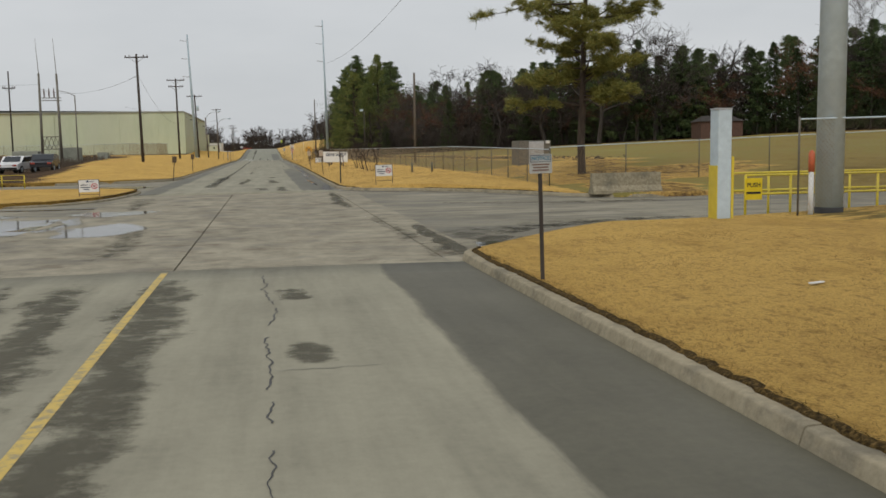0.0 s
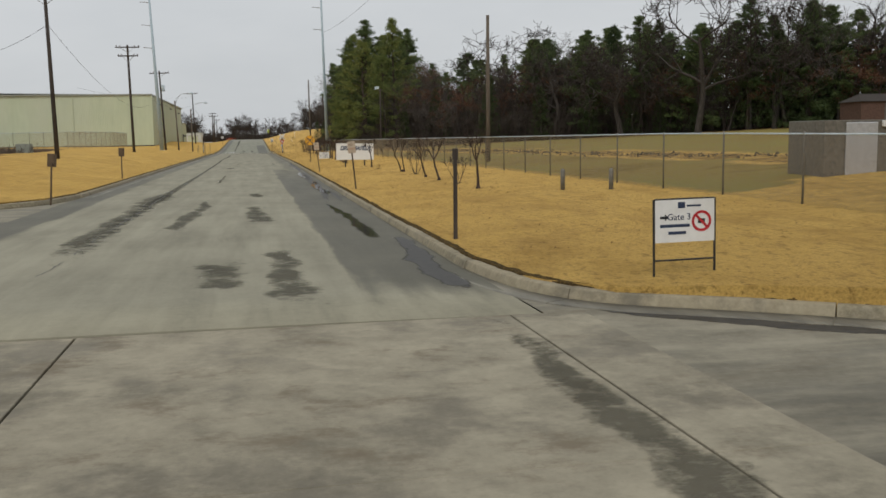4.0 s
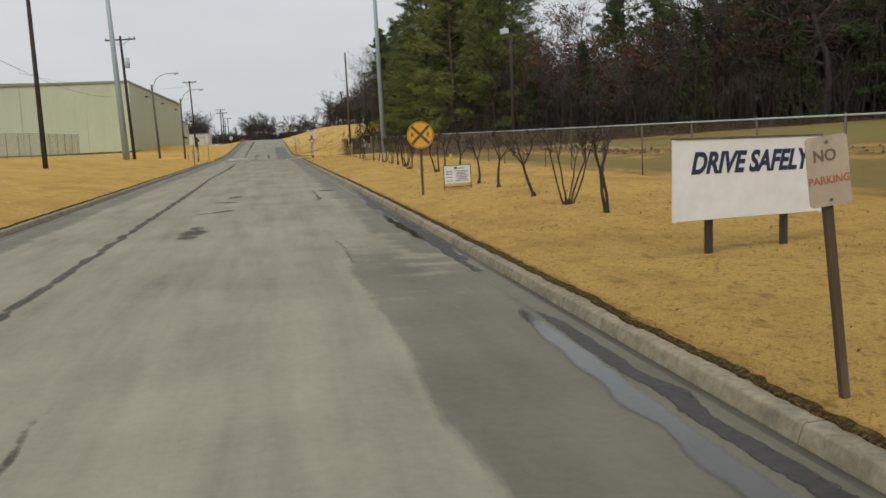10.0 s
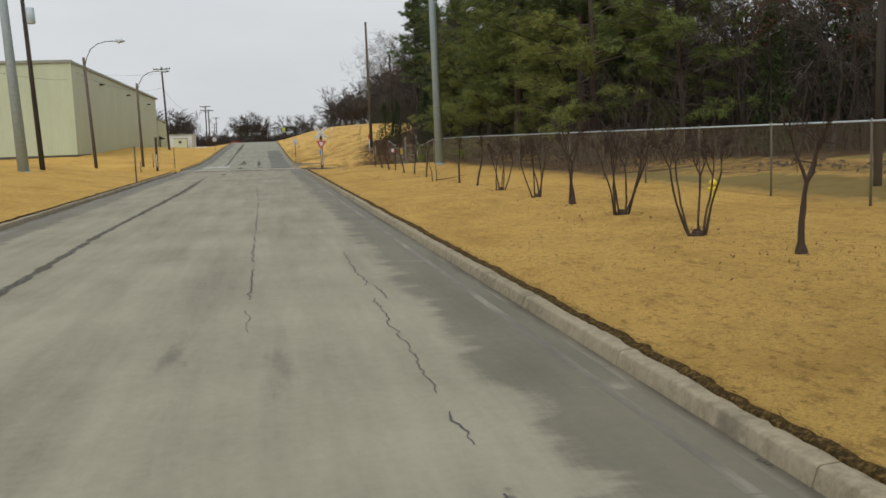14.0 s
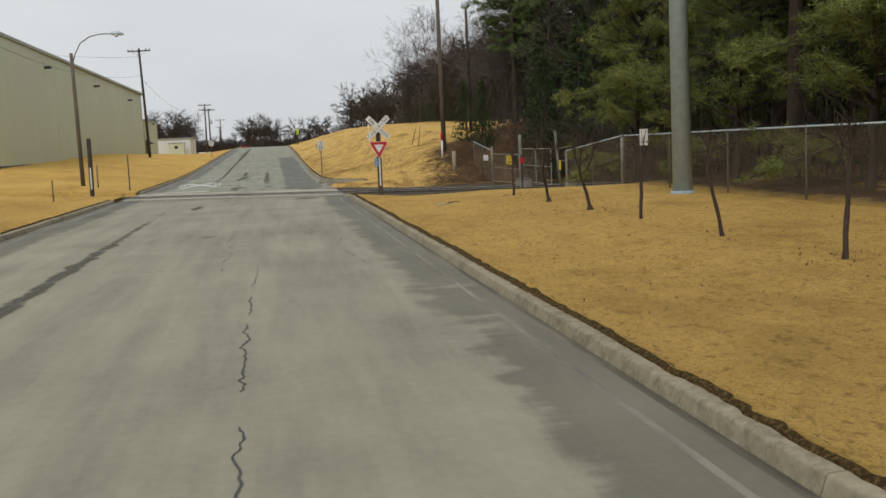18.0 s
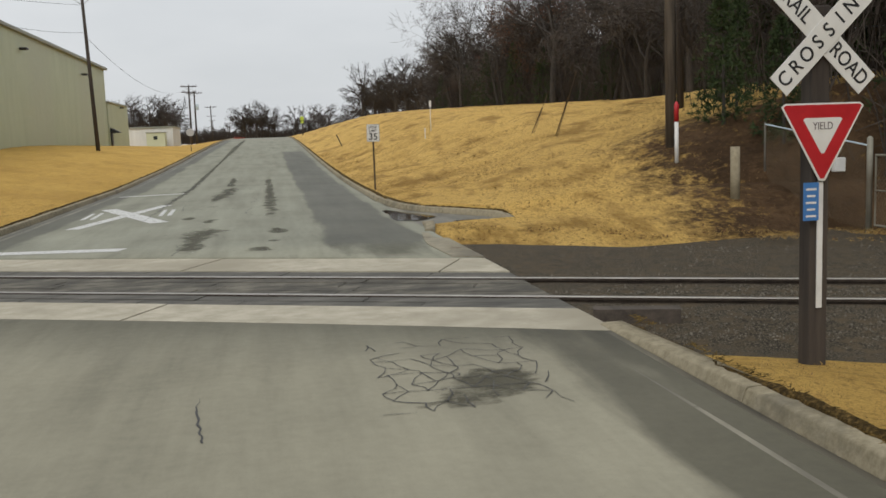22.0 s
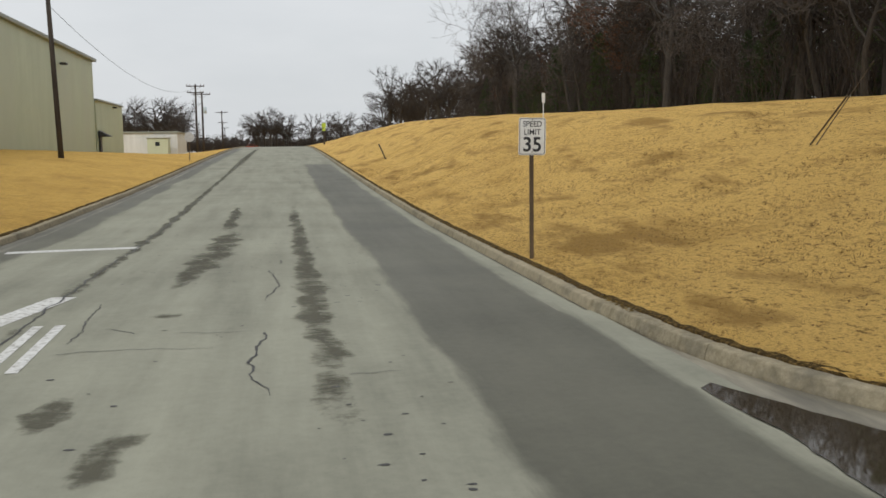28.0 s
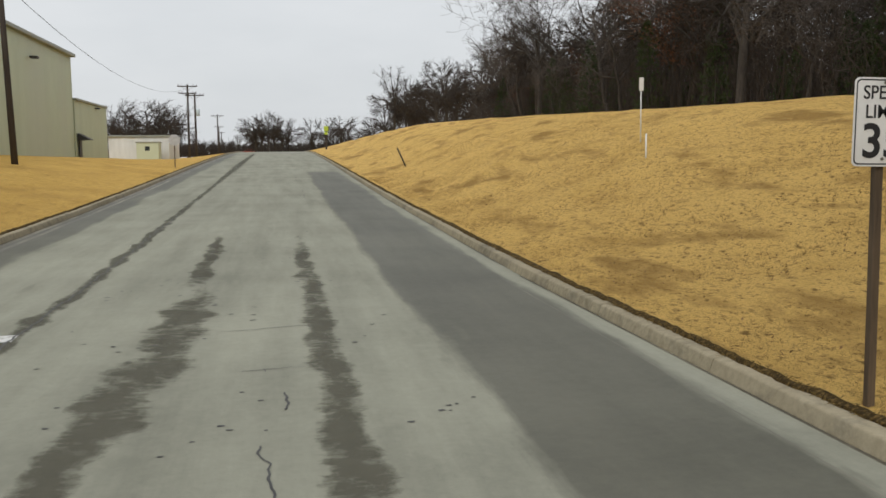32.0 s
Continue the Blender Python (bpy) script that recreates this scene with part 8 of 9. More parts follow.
def stain(name, pts, width, parent, lift=0.0025, step=0.25, material=None, soak=1.0):
    """A damp mark along a line, thickest in the middle."""
    line = smooth_line(pts, step)
    seed, n = random.uniform(0, 100), len(line)
    verts, faces, inner = [], [], []
    for i, (x, y) in enumerate(line):
        a, b = line[max(i - 1, 0)], line[min(i + 1, n - 1)]
        t = Vector((b[0] - a[0], b[1] - a[1], 0)).normalized()
        o = Vector((t.y, -t.x, 0))
        f = i / (n - 1)
        w = lerp(f, [k / (len(width) - 1) for k in range(len(width))], width) * 0.85 + 0.03
        w *= 1 + 0.5 * noise.noise(Vector((i * step * 1.3, seed + 7, 0)))
        c = Vector((x, y, 0)) + o * (0.07 + 0.12 * w) * noise.noise(Vector((i * step * 1.1, seed, 0)))
        end = min(1, 6 * f, 6 * (1 - f))
        for k, e in ((-1, 0), (-0.5, 0.75), (0, 1), (0.5, 0.75), (1, 0)):
            q = c + o * w * k
            verts.append((q.x, q.y, surface(q.x, q.y, lift)))
            inner.append(e * end * soak)
    for i in range(n - 1):
        for k in range(4):
            faces.append((i * 5 + k, i * 5 + k + 1, i * 5 + k + 6, i * 5 + k + 5))
    me = data_mesh(name, verts, faces, material or M_WET)
    me.attributes.new("inner", 'FLOAT', 'POINT').data.foreach_set("value", inner)
    return part(name, me, None, parent)


random.seed(77)
wear = thing("road_wear", pose(0, 0, 0), "cracks, tar seams and damp stains in the old concrete", "road wear", kind="structure")
seam = [(-3.35, 47), (-3.4, 70), (-3.3, 95), (-3.3, 120), (-3.35, 132), (-3.5, 146), (-3.25, 165), (-3.4, 185), (-3.42, 197.6)]
stain("tar_seam", seam, [0.2, 0.3, 0.12, 0.16, 0.12, 0.24, 0.1], wear)
ribbon("tar_seam", seam, 0.036, M_CRACK, wear, 0.06, 0.8, 0.005, 0.1, True, True)
stain("tar_seam", [(-3.45, 206), (-3.5, 216), (-3.48, 230), (-3.6, 248), (-3.6, 290), (-3.6, 340)], [0.12, 0.2, 0.14, 0.5, 0.3, 0.4], wear)
ribbon("tar_seam", [(-3.45, 213), (-3.5, 222), (-3.48, 232), (-3.55, 245)], 0.03, M_CRACK, wear, 0.06, 0.5, 0.005, 0.1)
# cracks
CRACKS = (
    ([(1.87, 140), (1.85, 135), (1.78, 128), (1.77, 122.5)], 0.026),
    ([(-0.45, 16.3), (-0.4, 13.6), (-0.26, 11.7), (-0.41, 10.2), (-0.34, 9.1), (-0.35, 5)], 0.034),
    ([(-0.3, 8.6), (0.75, 8.6)], 0.02),
    ([(-1.41, 62.1), (-0.89, 61.8), (-0.32, 61.4)], 0.025),
    ([(1.4, 107.5), (1.38, 106.6), (1.46, 105.1), (1.41, 104.0), (1.41, 102.6)], 0.035),
    ([(1.46, 105.1), (2.79, 104.7)], 0.025), ([(1.9, 113.0), (2.9, 112.8)], 0.02),
    ([(-0.29, 124.5), (-0.24, 123.9), (-0.36, 123.5), (-0.32, 122.7)], 0.03),
    ([(0.1, 172), (0.06, 168), (0.08, 164.5), (0.16, 160.5), (0.2, 158), (0.21, 150), (0.2, 141.7), (0.22, 136), (0.22, 131)], 0.04),
    ([(1.97, 135.7), (2.9, 135.7)], 0.025), ([(2.0, 135.7), (1.9, 134.6), (2.0, 133.4)], 0.025),
    ([(-0.39, 159.2), (-0.18, 157.7), (-0.22, 156.8), (-0.16, 156.0), (-0.3, 154.6)], 0.025),
    ([(1.3, 156.2), (1.63, 156.0), (2.1, 155.8), (2.86, 155.7)], 0.025), ([(1.6, 158.6), (2.37, 158.0), (2.77, 157.6)], 0.025),
    ([(2.1, 155.8), (2.12, 154.8), (2.05, 154.0)], 0.025), ([(1.07, 155.6), (1.12, 155.0), (1.02, 154.3)], 0.035),
    ([(-2.16, 174.4), (-1.86, 175.5), (-1.3, 175.3), (-0.74, 175.4), (-0.6, 177.8), (-0.62, 180.2)], 0.03),
    ([(-0.74, 175.4), (-0.46, 174.2), (-0.57, 172.6), (-0.44, 170.8)], 0.04), ([(-0.5, 175.0), (0.24, 174.0), (0.9, 174.0)], 0.02),
    ([(1.5, 173.3), (1.7, 173.4), (1.91, 174.3), (2.69, 174.7)], 0.03),
    ([(1.75, 174.0), (1.9, 172.2), (2.1, 170.6)], 0.025), ([(-2.16, 172.2), (-1.72, 171.9), (-1.22, 172.0)], 0.035), ([(2.1, 171.0), (2.9, 171.1)], 0.02),
    ([(1.74, 190.7), (2.69, 190.6)], 0.02), ([(-0.9, 190.0), (-0.5, 192.5), (-0.7, 194.5)], 0.03),
    ([(-1.4, 204.5), (-1.12, 204.8), (-0.66, 205.0)], 0.03), ([(-1.9, 204.2), (-1.85, 205.8), (-2.0, 206.6)], 0.03),
    ([(-0.99, 217.6), (-0.69, 216.2), (-0.8, 214.8), (-0.63, 213.6)], 0.045), ([(-2.55, 217.0), (-2.05, 216.5), (-0.82, 216.4)], 0.022),
    ([(-2.94, 215.6), (-2.21, 215.7), (-1.19, 215.6)], 0.022), ([(-2.88, 218.8), (-2.73, 216.3), (-2.94, 215.6)], 0.03), ([(-0.66, 214.4), (0.1, 214.2), (0.6, 214.3)], 0.02),
    ([(-1.25, 225.9), (-0.37, 226.1), (0.48, 226.1)], 0.025), ([(-0.75, 224.0), (-0.5, 222.8), (-0.7, 221.5), (-0.55, 220.0), (-0.75, 218.5)], 0.035), ([(-0.95, 223.9), (-0.35, 224.0)], 0.02),
    ([(0.8, 222.4), (0.95, 223.5), (0.7, 224.4)], 0.02), ([(0.3, 250), (0.35, 256)], 0.04), ([(0.2, 262), (0.3, 270)], 0.04),
)
for pts, w in CRACKS:
    ribbon("crack", pts, w * 0.48, M_CRACK, wear, 0.07, 0.9, 0.006, 0.05, True, True)
# the crazed patch before the rails: a net of small cells
cells = {}
for i in range(8):
    for j in range(10):
        cells[i, j] = (0.75 + 0.2 * i + random.uniform(-0.07, 0.07) + (0.1 if j % 2 else 0), 193.7 + 0.26 * j + random.uniform(-0.09, 0.09))
for (i, j), p in cells.items():
    for q in ((i + 1, j), (i, j + 1), (i - 1 + 2 * (j % 2), j + 1)):
        if q in cells and random.random() < 0.52:
            c = cells[q]
            ribbon("crack", [p, ((p[0] + c[0]) / 2 + random.uniform(-0.04, 0.04), (p[1] + c[1]) / 2), c], 0.009, M_CRACK, wear, 0.02, 0.9, 0.006, 0.03, False)
# small spalls in the worn surface past the rails
random.seed(77)
vs, fs = [], []
for k in range(420):
    x, y = random.uniform(-3.0, 1.0), random.uniform(206, 240)
    if noise.noise(Vector((x * 0.9, y * 0.35, 5))) < 0.05:
        continue
    r, b, z = random.uniform(0.008, 0.03), len(vs), surface(x, y, 0.004)
    for q in range(6):
        a = 6.2832 * q / 6
        e = r * random.uniform(0.6, 1.3)
        vs.append((x + 1.5 * e * math.cos(a), y + e * math.sin(a), z))
    fs.append(tuple(range(b, b + 6)))
part("spall", data_mesh("spall", vs, fs, M_CRACK), None, wear, "small dark spalls in the concrete")
# damp stains that have not dried
STAINS = (
    ([(1.2, 193.6), (1.6, 194.2), (2.0, 194.9)], [0.35, 0.55, 0.35]),
    ([(2.68, 46.3), (2.56, 41.1), (2.46, 37.5), (2.4, 34.5), (2.5, 31.5)], [0.2, 0.3, 0.4, 0.42, 0.25]), ([(5.0, 35.5), (7.5, 33.8), (11, 33.0), (15, 32.5)], [0.4, 1.0, 1.3, 1.0]),
    ([(3.15, 16.6), (3.0, 18.2), (3.3, 20.6)], [0.5, 0.6, 0.5]), ([(4.05, 19.1), (4.3, 19.4), (4.7, 19.6)], [0.25, 0.45, 0.2]), ([(-5.6, 44), (-5.2, 38), (-5.0, 33)], [0.7, 0.9, 0.5]), ([(-4.0, 27), (-3.6, 23), (-3.4, 18)], [0.5, 0.8, 0.6]), ([(3.3, 19.0), (4.4, 22.0), (6.6, 23.6), (9.5, 24.4), (13, 25)], [0.6, 1.5, 1.7, 1.3, 0.8]), ([(2.75, 29.5), (2.9, 24.5), (2.85, 19.5)], [0.3, 0.5, 0.4]),
    ([(-1.85, 16.3), (-1.8, 12), (-1.7, 8), (-1.6, 2)], [0.5, 0.75, 0.6, 0.7]), ([(-3.4, 16.0), (-3.0, 11), (-2.7, 7), (-2.6, 3)], [0.7, 0.5, 0.6, 0.4]),
    ([(-4.6, 16.0), (-4.0, 10), (-3.7, 4)], [0.6, 0.8, 0.5]), ([(-0.05, 13.9), (0.0, 12.6)], [0.25, 0.4, 0.2]), ([(0.02, 10.0), (0.15, 9.2), (0.2, 8.7)], [0.2, 0.5, 0.3]),
    ([(-0.04, 73.6), (0.06, 70.5)], [0.3, 0.4, 0.2]), ([(-0.02, 66.5), (0.0, 64.0), (0.05, 61.5), (0.2, 59.0)], [0.22, 0.36, 0.5, 0.45]),
    ([(-1.62, 70), (-1.62, 66), (-1.72, 63.5), (-1.9, 60), (-1.9, 57)], [0.12, 0.22, 0.42, 0.36, 0.3]), ([(-3.4, 78), (-3.55, 70), (-3.55, 62), (-3.6, 52)], [0.4, 0.75, 0.5, 0.6]),
    ([(-1.69, 96), (-1.68, 90), (-1.72, 85), (-1.8, 82)], [0.03, 0.06, 0.1, 0.06]), ([(-0.6, 52), (-0.5, 48.6)], [0.8, 0.5, 0.8]), ([(0.4, 54), (0.45, 47)], [0.3, 0.5]),
    ([(-2.2, 115.6), (-1.5, 116.4), (-0.9, 117.3)], [0.15, 0.4, 0.15]), ([(-1.7, 112), (-1.75, 108)], [0.2, 0.5, 0.2]), ([(-1.2, 125.0), (-1.4, 123)], [0.15, 0.3, 0.1]), ([(-1.9, 121.5), (-1.0, 120.4)], [0.2, 0.6, 0.2]),
    ([(1.8, 127), (1.77, 122.5), (1.76, 119)], [0.02, 0.05, 0.1]), ([(2.1, 126.5), (2.6, 125.2)], [0.15, 0.35, 0.2]),
    ([(-1.3, 178.5), (-1.0, 178.2)], [0.2, 0.35, 0.1]), ([(-2.4, 192), (-2.5, 189.5)], [0.1, 0.35, 0.1]),
    ([(-1.55, 212.9), (-1.72, 211.6)], [0.18, 0.3, 0.12]), ([(-1.5, 210.4), (-1.55, 209.2), (-1.7, 207.4), (-1.7, 205.6), (-1.65, 204.5)], [0.35, 0.8, 0.42, 0.36, 0.3]),
    ([(-0.3, 205.6), (-0.28, 204.6)], [0.2, 0.35]), ([(0.0, 209.6), (0.1, 207.9)], [0.15, 0.35, 0.15]), ([(-0.02, 206.9), (0.05, 206.2)], [0.1, 0.22, 0.1]),
    ([(-0.19, 238.5), (-0.12, 226), (-0.1, 218), (-0.07, 213.4), (0.0, 211)], [0.18, 0.22, 0.27, 0.32, 0.2]),
    ([(-1.65, 230.0), (-1.75, 225.5), (-1.95, 221.6), (-2.1, 219.4)], [0.12, 0.55, 0.45, 0.12]), ([(-1.95, 237.5), (-1.85, 229.5)], [0.08, 0.25, 0.2]),
    ([(-2.3, 214.0), (-2.35, 212.8)], [0.1, 0.35, 0.1]), ([(-1.9, 218.0), (-1.85, 217.3)], [0.12, 0.3, 0.12]),
)
for pts, w in STAINS:
    stain("damp_stain", pts, w, wear, soak=0.6 if 16.4 < pts[0][1] <= 46 else 0.9)
# dark silt and standing water along the gutter
for pts, w in (([(3.4, 128), (3.35, 121), (3.24, 111), (3.2, 104.5), (3.1, 100.5), (3.04, 98.6)], [0.03, 0.06, 0.1, 0.14, 0.18, 0.08]), ([(3.26, 121), (3.16, 116.4), (3.05, 113.6)], [0.06, 0.15, 0.2]), ([(3.08, 99), (3.08, 92), (3.02, 86.6), (2.95, 84)], [0.06, 0.14, 0.12, 0.04]), ([(2.8, 94), (2.86, 81), (2.66, 72.5), (2.45, 68), (2.3, 66)], [0.04, 0.18, 0.22, 0.16, 0.06]), ([(3.0, 76), (2.98, 71), (2.9, 67)], [0.04, 0.12, 0.05]), ([(3.0, 56), (2.7, 50), (2.8, 47.5)], [0.15, 0.35, 0.3]), ([(3.4, 46.9), (4.6, 45.5), (6.2, 44.2), (7.8, 42.8), (9.0, 41.6)], [0.12, 0.25, 0.22, 0.16, 0.06])):
    stain("silt", pts, w, wear, 0.005, 0.2, M_SILT)
for pts, w in (([(2.25, 67), (2.35, 64.5), (2.42, 62), (2.45, 59), (2.5, 54)], [0.06, 0.14, 0.22, 0.24, 0.14]), ([(3.1, 85), (2.85, 81.5), (2.72, 79), (2.72, 76), (2.8, 71)], [0.07, 0.18, 0.26, 0.26, 0.1]), ([(3.0, 98.8), (2.9, 96.5), (2.78, 95), (2.75, 92), (2.85, 88)], [0.07, 0.14, 0.2, 0.22, 0.1]), ([(3.12, 113), (3.05, 111.5), (3.02, 109), (3.1, 105)], [0.08, 0.15, 0.15, 0.05])):
    stain("puddle", pts, w, wear, 0.007, 0.2, M_FILM)
for cx, cy, rx, ry in ((-8.2, 28.5, 3.4, 4.2), (-11.5, 33.5, 4.0, 1.8), (-9.0, 58.5, 2.2, 2.8), (-5.6, 33.0, 1.6, 1.6), (-4.6, 26.0, 1.5, 2.6)):
    base = 0.006 if cx > -6.4 else -0.03 if cy > 37 else -0.05
    verts, faces, inner = [(cx, cy, base + 0.006)], [], [1.0]
    for ring, e in ((0.35, 1.0), (0.7, 0.8), (1.0, 0.0)):
        for k in range(32):
            a = 6.2832 * k / 32
            r = ring * (1 + 0.4 * noise.noise(Vector((math.cos(a) * 1.4 + cx, math.sin(a) * 1.4, 2))))
            verts.append((cx + rx * r * math.cos(a), cy + ry * r * math.sin(a), (base if cx + rx * r * math.cos(a) < -6.55 or cx > -6.4 else 0.006) + 0.006))
            inner.append(e)
    for k in range(32):
        faces.append((0, 1 + k, 1 + (k + 1) % 32))
        for q in (1, 33):
            faces.append((q + k, q + 32 + k, q + 32 + (k + 1) % 32, q + (k + 1) % 32))
    me = data_mesh("puddle", verts, faces, M_FILM)
    me.attributes.new("inner", 'FLOAT', 'POINT').data.foreach_set("value", inner)
    part("puddle", me, None, wear)
pv = [(2.95, 213.2), (3.15, 213.3), (3.5, 212.3), (4.0, 211.1), (4.08, 210.6), (3.78, 210.0), (3.4, 209.66), (3.0, 209.8), (2.9, 210.4), (2.92, 211.0), (3.02, 211.6)]
pv = [(x + 0.05 * noise.noise(Vector((x * 3, y * 3, 0))), y + 0.08 * noise.noise(Vector((x * 3, y * 3, 6)))) for (x0, y0), (x1, y1) in zip(pv, pv[1:] + pv[:1]) for x, y in [(x0 + (x1 - x0) * k / 5, y0 + (y1 - y0) * k / 5) for k in range(5)]]
part("puddle", data_mesh("puddle", [(x, y, 0.014) for x, y in pv], [tuple(range(len(pv)))[::-1]], M_WATER), None, wear, "still rainwater")

# painted lines
marks = thing("road_markings", pose(0, 0, 0), "worn white crossing marks and a yellow centre line", "road marking", kind="structure")


def stroke(a, b, w, material, name="stroke"):
    a, b = Vector((*a, 0)), Vector((*b, 0))
    t = (b - a).normalized()
    o = Vector((t.y, -t.x, 0)) * w / 2
    n = max(1, int((b - a).length / 0.5))
    verts, faces = [], []
    for k in range(n + 1):
        p = a.lerp(b, k / n)
        for q in (p - o, p + o):
            verts.append((q.x, q.y, surface(q.x, q.y, 0.0045)))
    for k in range(n):
        faces.append((2 * k, 2 * k + 1, 2 * k + 3, 2 * k + 2))
    part(name, data_mesh(name, verts, faces, material), None, marks)


stroke((-2.05, -25.0), (-2.06, 16.2), 0.11, M_YELLOW_LINE, "yellow_line")
stroke((-6.0, 207.0), (-2.98, 206.25), 0.5, M_WHITE_LINE, "stop_line")
stroke((-6.0, 225.9), (-3.45, 226.05), 0.4, M_WHITE_LINE, "stop_line")
stroke((-5.05, 211.9), (-3.5, 219.5), 0.36, M_WHITE_LINE)
stroke((-5.25, 218.8), (-2.98, 212.6), 0.5, M_WHITE_LINE)
for x in (-5.42, -5.17, -3.28, -3.03):
    stroke((x + 0.06, 214.9), (x - 0.03, 217.3), 0.12, M_WHITE_LINE)

# grass blades standing up from the lawns near the road
def tufts(name, n, x0, x1, y0, y1, land, side, label, size=1.0, material=None):
    random.seed(hash((n, y0)) % 1000)
    net = Net()
    for k in range(n):
        y = random.uniform(y0, y1)
        u = random.random() ** 1.6
        x = x0 + (x1 - x0) * u
        z = land(x, y)
        dense = noise.noise(Vector((x * 0.6, y * 0.6, 4)))
        if dense < -0.25 and random.random() < 0.6:
            continue
        p = Vector((x, y, z - 0.01))
        for j in range(3):
            d = Vector((random.gauss(0, 0.7), random.gauss(0, 0.7), 1.0))
            net.blade(p + Vector((random.gauss(0, 0.02), random.gauss(0, 0.02), 0)), d, random.uniform(0.018, 0.048) * size, 0.008 * size)
    tagged(new(name, net.mesh(name, material or M_BLADE, False)), label, "grass", kind="stuff")


M_BLADE = leaf_mat("dry_grass_blades", [(0.15, 0.088, 0.028), (0.36, 0.235, 0.075), (0.52, 0.355, 0.13)], 0.9)
tufts("grass_blades", 14000, 3.4, 9.0, -2, 17, land_right, 1, "short dry blades of the dormant lawn")
tufts("grass_blades", 60000, 3.75, 11.5, 49, 194, land_right, 1, "short dry blades of the dormant lawn")
tufts("grass_blades", 40000, 3.75, 11.0, 214, 262, land_right, 1, "short dry blades on the grass bank")
tufts("grass_blades", 20000, -6.8, -11, 76, 240, land_left, -1, "short dry blades of the far lawn")
# dark blades added to darken the slope where its ripples hold shadow
tufts("dead_weeds", 5000, 15.0, 5.5, 208.5, 232, land_right, 1, "low dark brown blades standing in for rippled shade on the bank", 1.7, leaf_mat("bank_shade_stems", [(0.07, 0.042, 0.016), (0.14, 0.085, 0.03), (0.22, 0.145, 0.05)], 0.9))
# dry grass hanging over the kerbs
random.seed(51)
net = Net()
for x0, y0, y1, side, land, count in ((0, 50, 196, 1, land_right, 15000), (0, 216, 290, 1, land_right, 9000), (0, -4, 16, 1, land_right, 2600), (LEFT_EDGE, 76, 198, -1, land_left, 5000), (LEFT_EDGE, 208, 290, -1, land_left, 4000)):
    for k in range(count):
        y = random.uniform(y0, y1)
        e = (right_edge(y) if side > 0 else x0) + side * (0.2 + abs(random.gauss(0, 0.06)))
        if noise.noise(Vector((e * 0.5, y * 0.9, 2))) < -0.3:
            continue
        net.blade(Vector((e, y, road_z(y) + 0.15)), Vector((-side * random.uniform(0.1, 1.3), random.gauss(0, 0.5), random.uniform(0.1, 0.8))), random.uniform(0.05, 0.11), 0.012, 0.5)
tagged(new("grass_fringe", net.mesh("grass_fringe", leaf_mat("kerb_grass", [(0.06, 0.04, 0.012), (0.13, 0.088, 0.026), (0.30, 0.2, 0.06)], 0.9), False)), "dry brown grass hanging over the kerbs", "grass", kind="stuff")
# dead grass creeping over the gravel along the foot of the bank
net, litter = Net(), Net()
for k in range(9000):
    x = random.uniform(3.7, 16.0)
    off = random.gauss(0, 0.55)
    y = 206.2 - 0.38 * (x - 3.5) + off
    if noise.noise(Vector((x * 0.9, y * 0.9, 6))) < -0.1 + 0.25 * (off < 0):
        continue
    z = max(land_right(x, y), -0.14) if off > 0 else -0.12
    p = Vector((x, y, z + 0.01))
    if k % 14 == 0:
        litter.leaf(p + Vector((0, 0, 0.03)), random.uniform(0.03, 0.07))
    for j in range(2):
        net.blade(p, Vector((random.gauss(0, 0.9), random.gauss(0, 0.9), 0.6)), random.uniform(0.03, 0.085), 0.009)
tagged(new("grass_tufts", net.mesh("grass_tufts", M_BLADE, False)), "dead grass creeping over the gravel", "grass", kind="stuff")
tagged(new("leaf_litter", litter.mesh("leaf_litter", M_RUSSET, False)), "brown leaves blown against the foot of the bank", "leaves", kind="stuff")
# a broken sapling with one branch on the grass
bs = thing("broken_sapling", pose(7.1, 158.2, land_right(7.1, 158.2)), "thin broken sapling with a branch on the grass", "small tree")
for dx, tx, hh in ((-0.1, -0.24, 0.8), (0.06, 0.0, 0.78)):
    part("stem", tube([(dx, 0, -0.05), (dx + (tx - dx) * 0.5 + 0.03, 0, hh * 0.5), (tx, 0, hh)], [0.02, 0.016, 0.009], 6), M_CRAPE, bs)
part("branch", tube([(0.06, 0, 0.05), (0.5, 0.05, 0.09), (0.9, 0.3, 0.12), (1.45, 0.5, 0.2)], [0.018, 0.016, 0.012, 0.005], 6), M_CRAPE, bs, "fallen branch")
tm = thing("grass_tuft", pose(7.05, 89.5, land_right(7.05, 89.5)), "low brown mound of thatch with dry stalks", "tuft")
mv = Net()
for k in range(60):
    a, rr = random.uniform(0, 6.28), random.random() ** 0.6 * 0.3
    mv.leaf(Vector((rr * math.cos(a), rr * math.sin(a), 0.05 * (1 - rr / 0.3))), random.uniform(0.03, 0.07))
part("mound", mv.mesh("mound", leaf_mat("dry_thatch", [(0.10, 0.06, 0.024), (0.26, 0.16, 0.06)])), None, tm, "brown crumbled thatch")
st = Net()
for k in range(26):
    st.blade(Vector((random.gauss(0, 0.05), random.gauss(0, 0.05), 0.03)), Vector((random.gauss(0, 0.25), random.gauss(0, 0.25), 1)), random.uniform(0.25, 0.5), 0.008)
part("stalk_cluster", st.mesh("stalk_cluster", M_BLADE, False), None, tm)
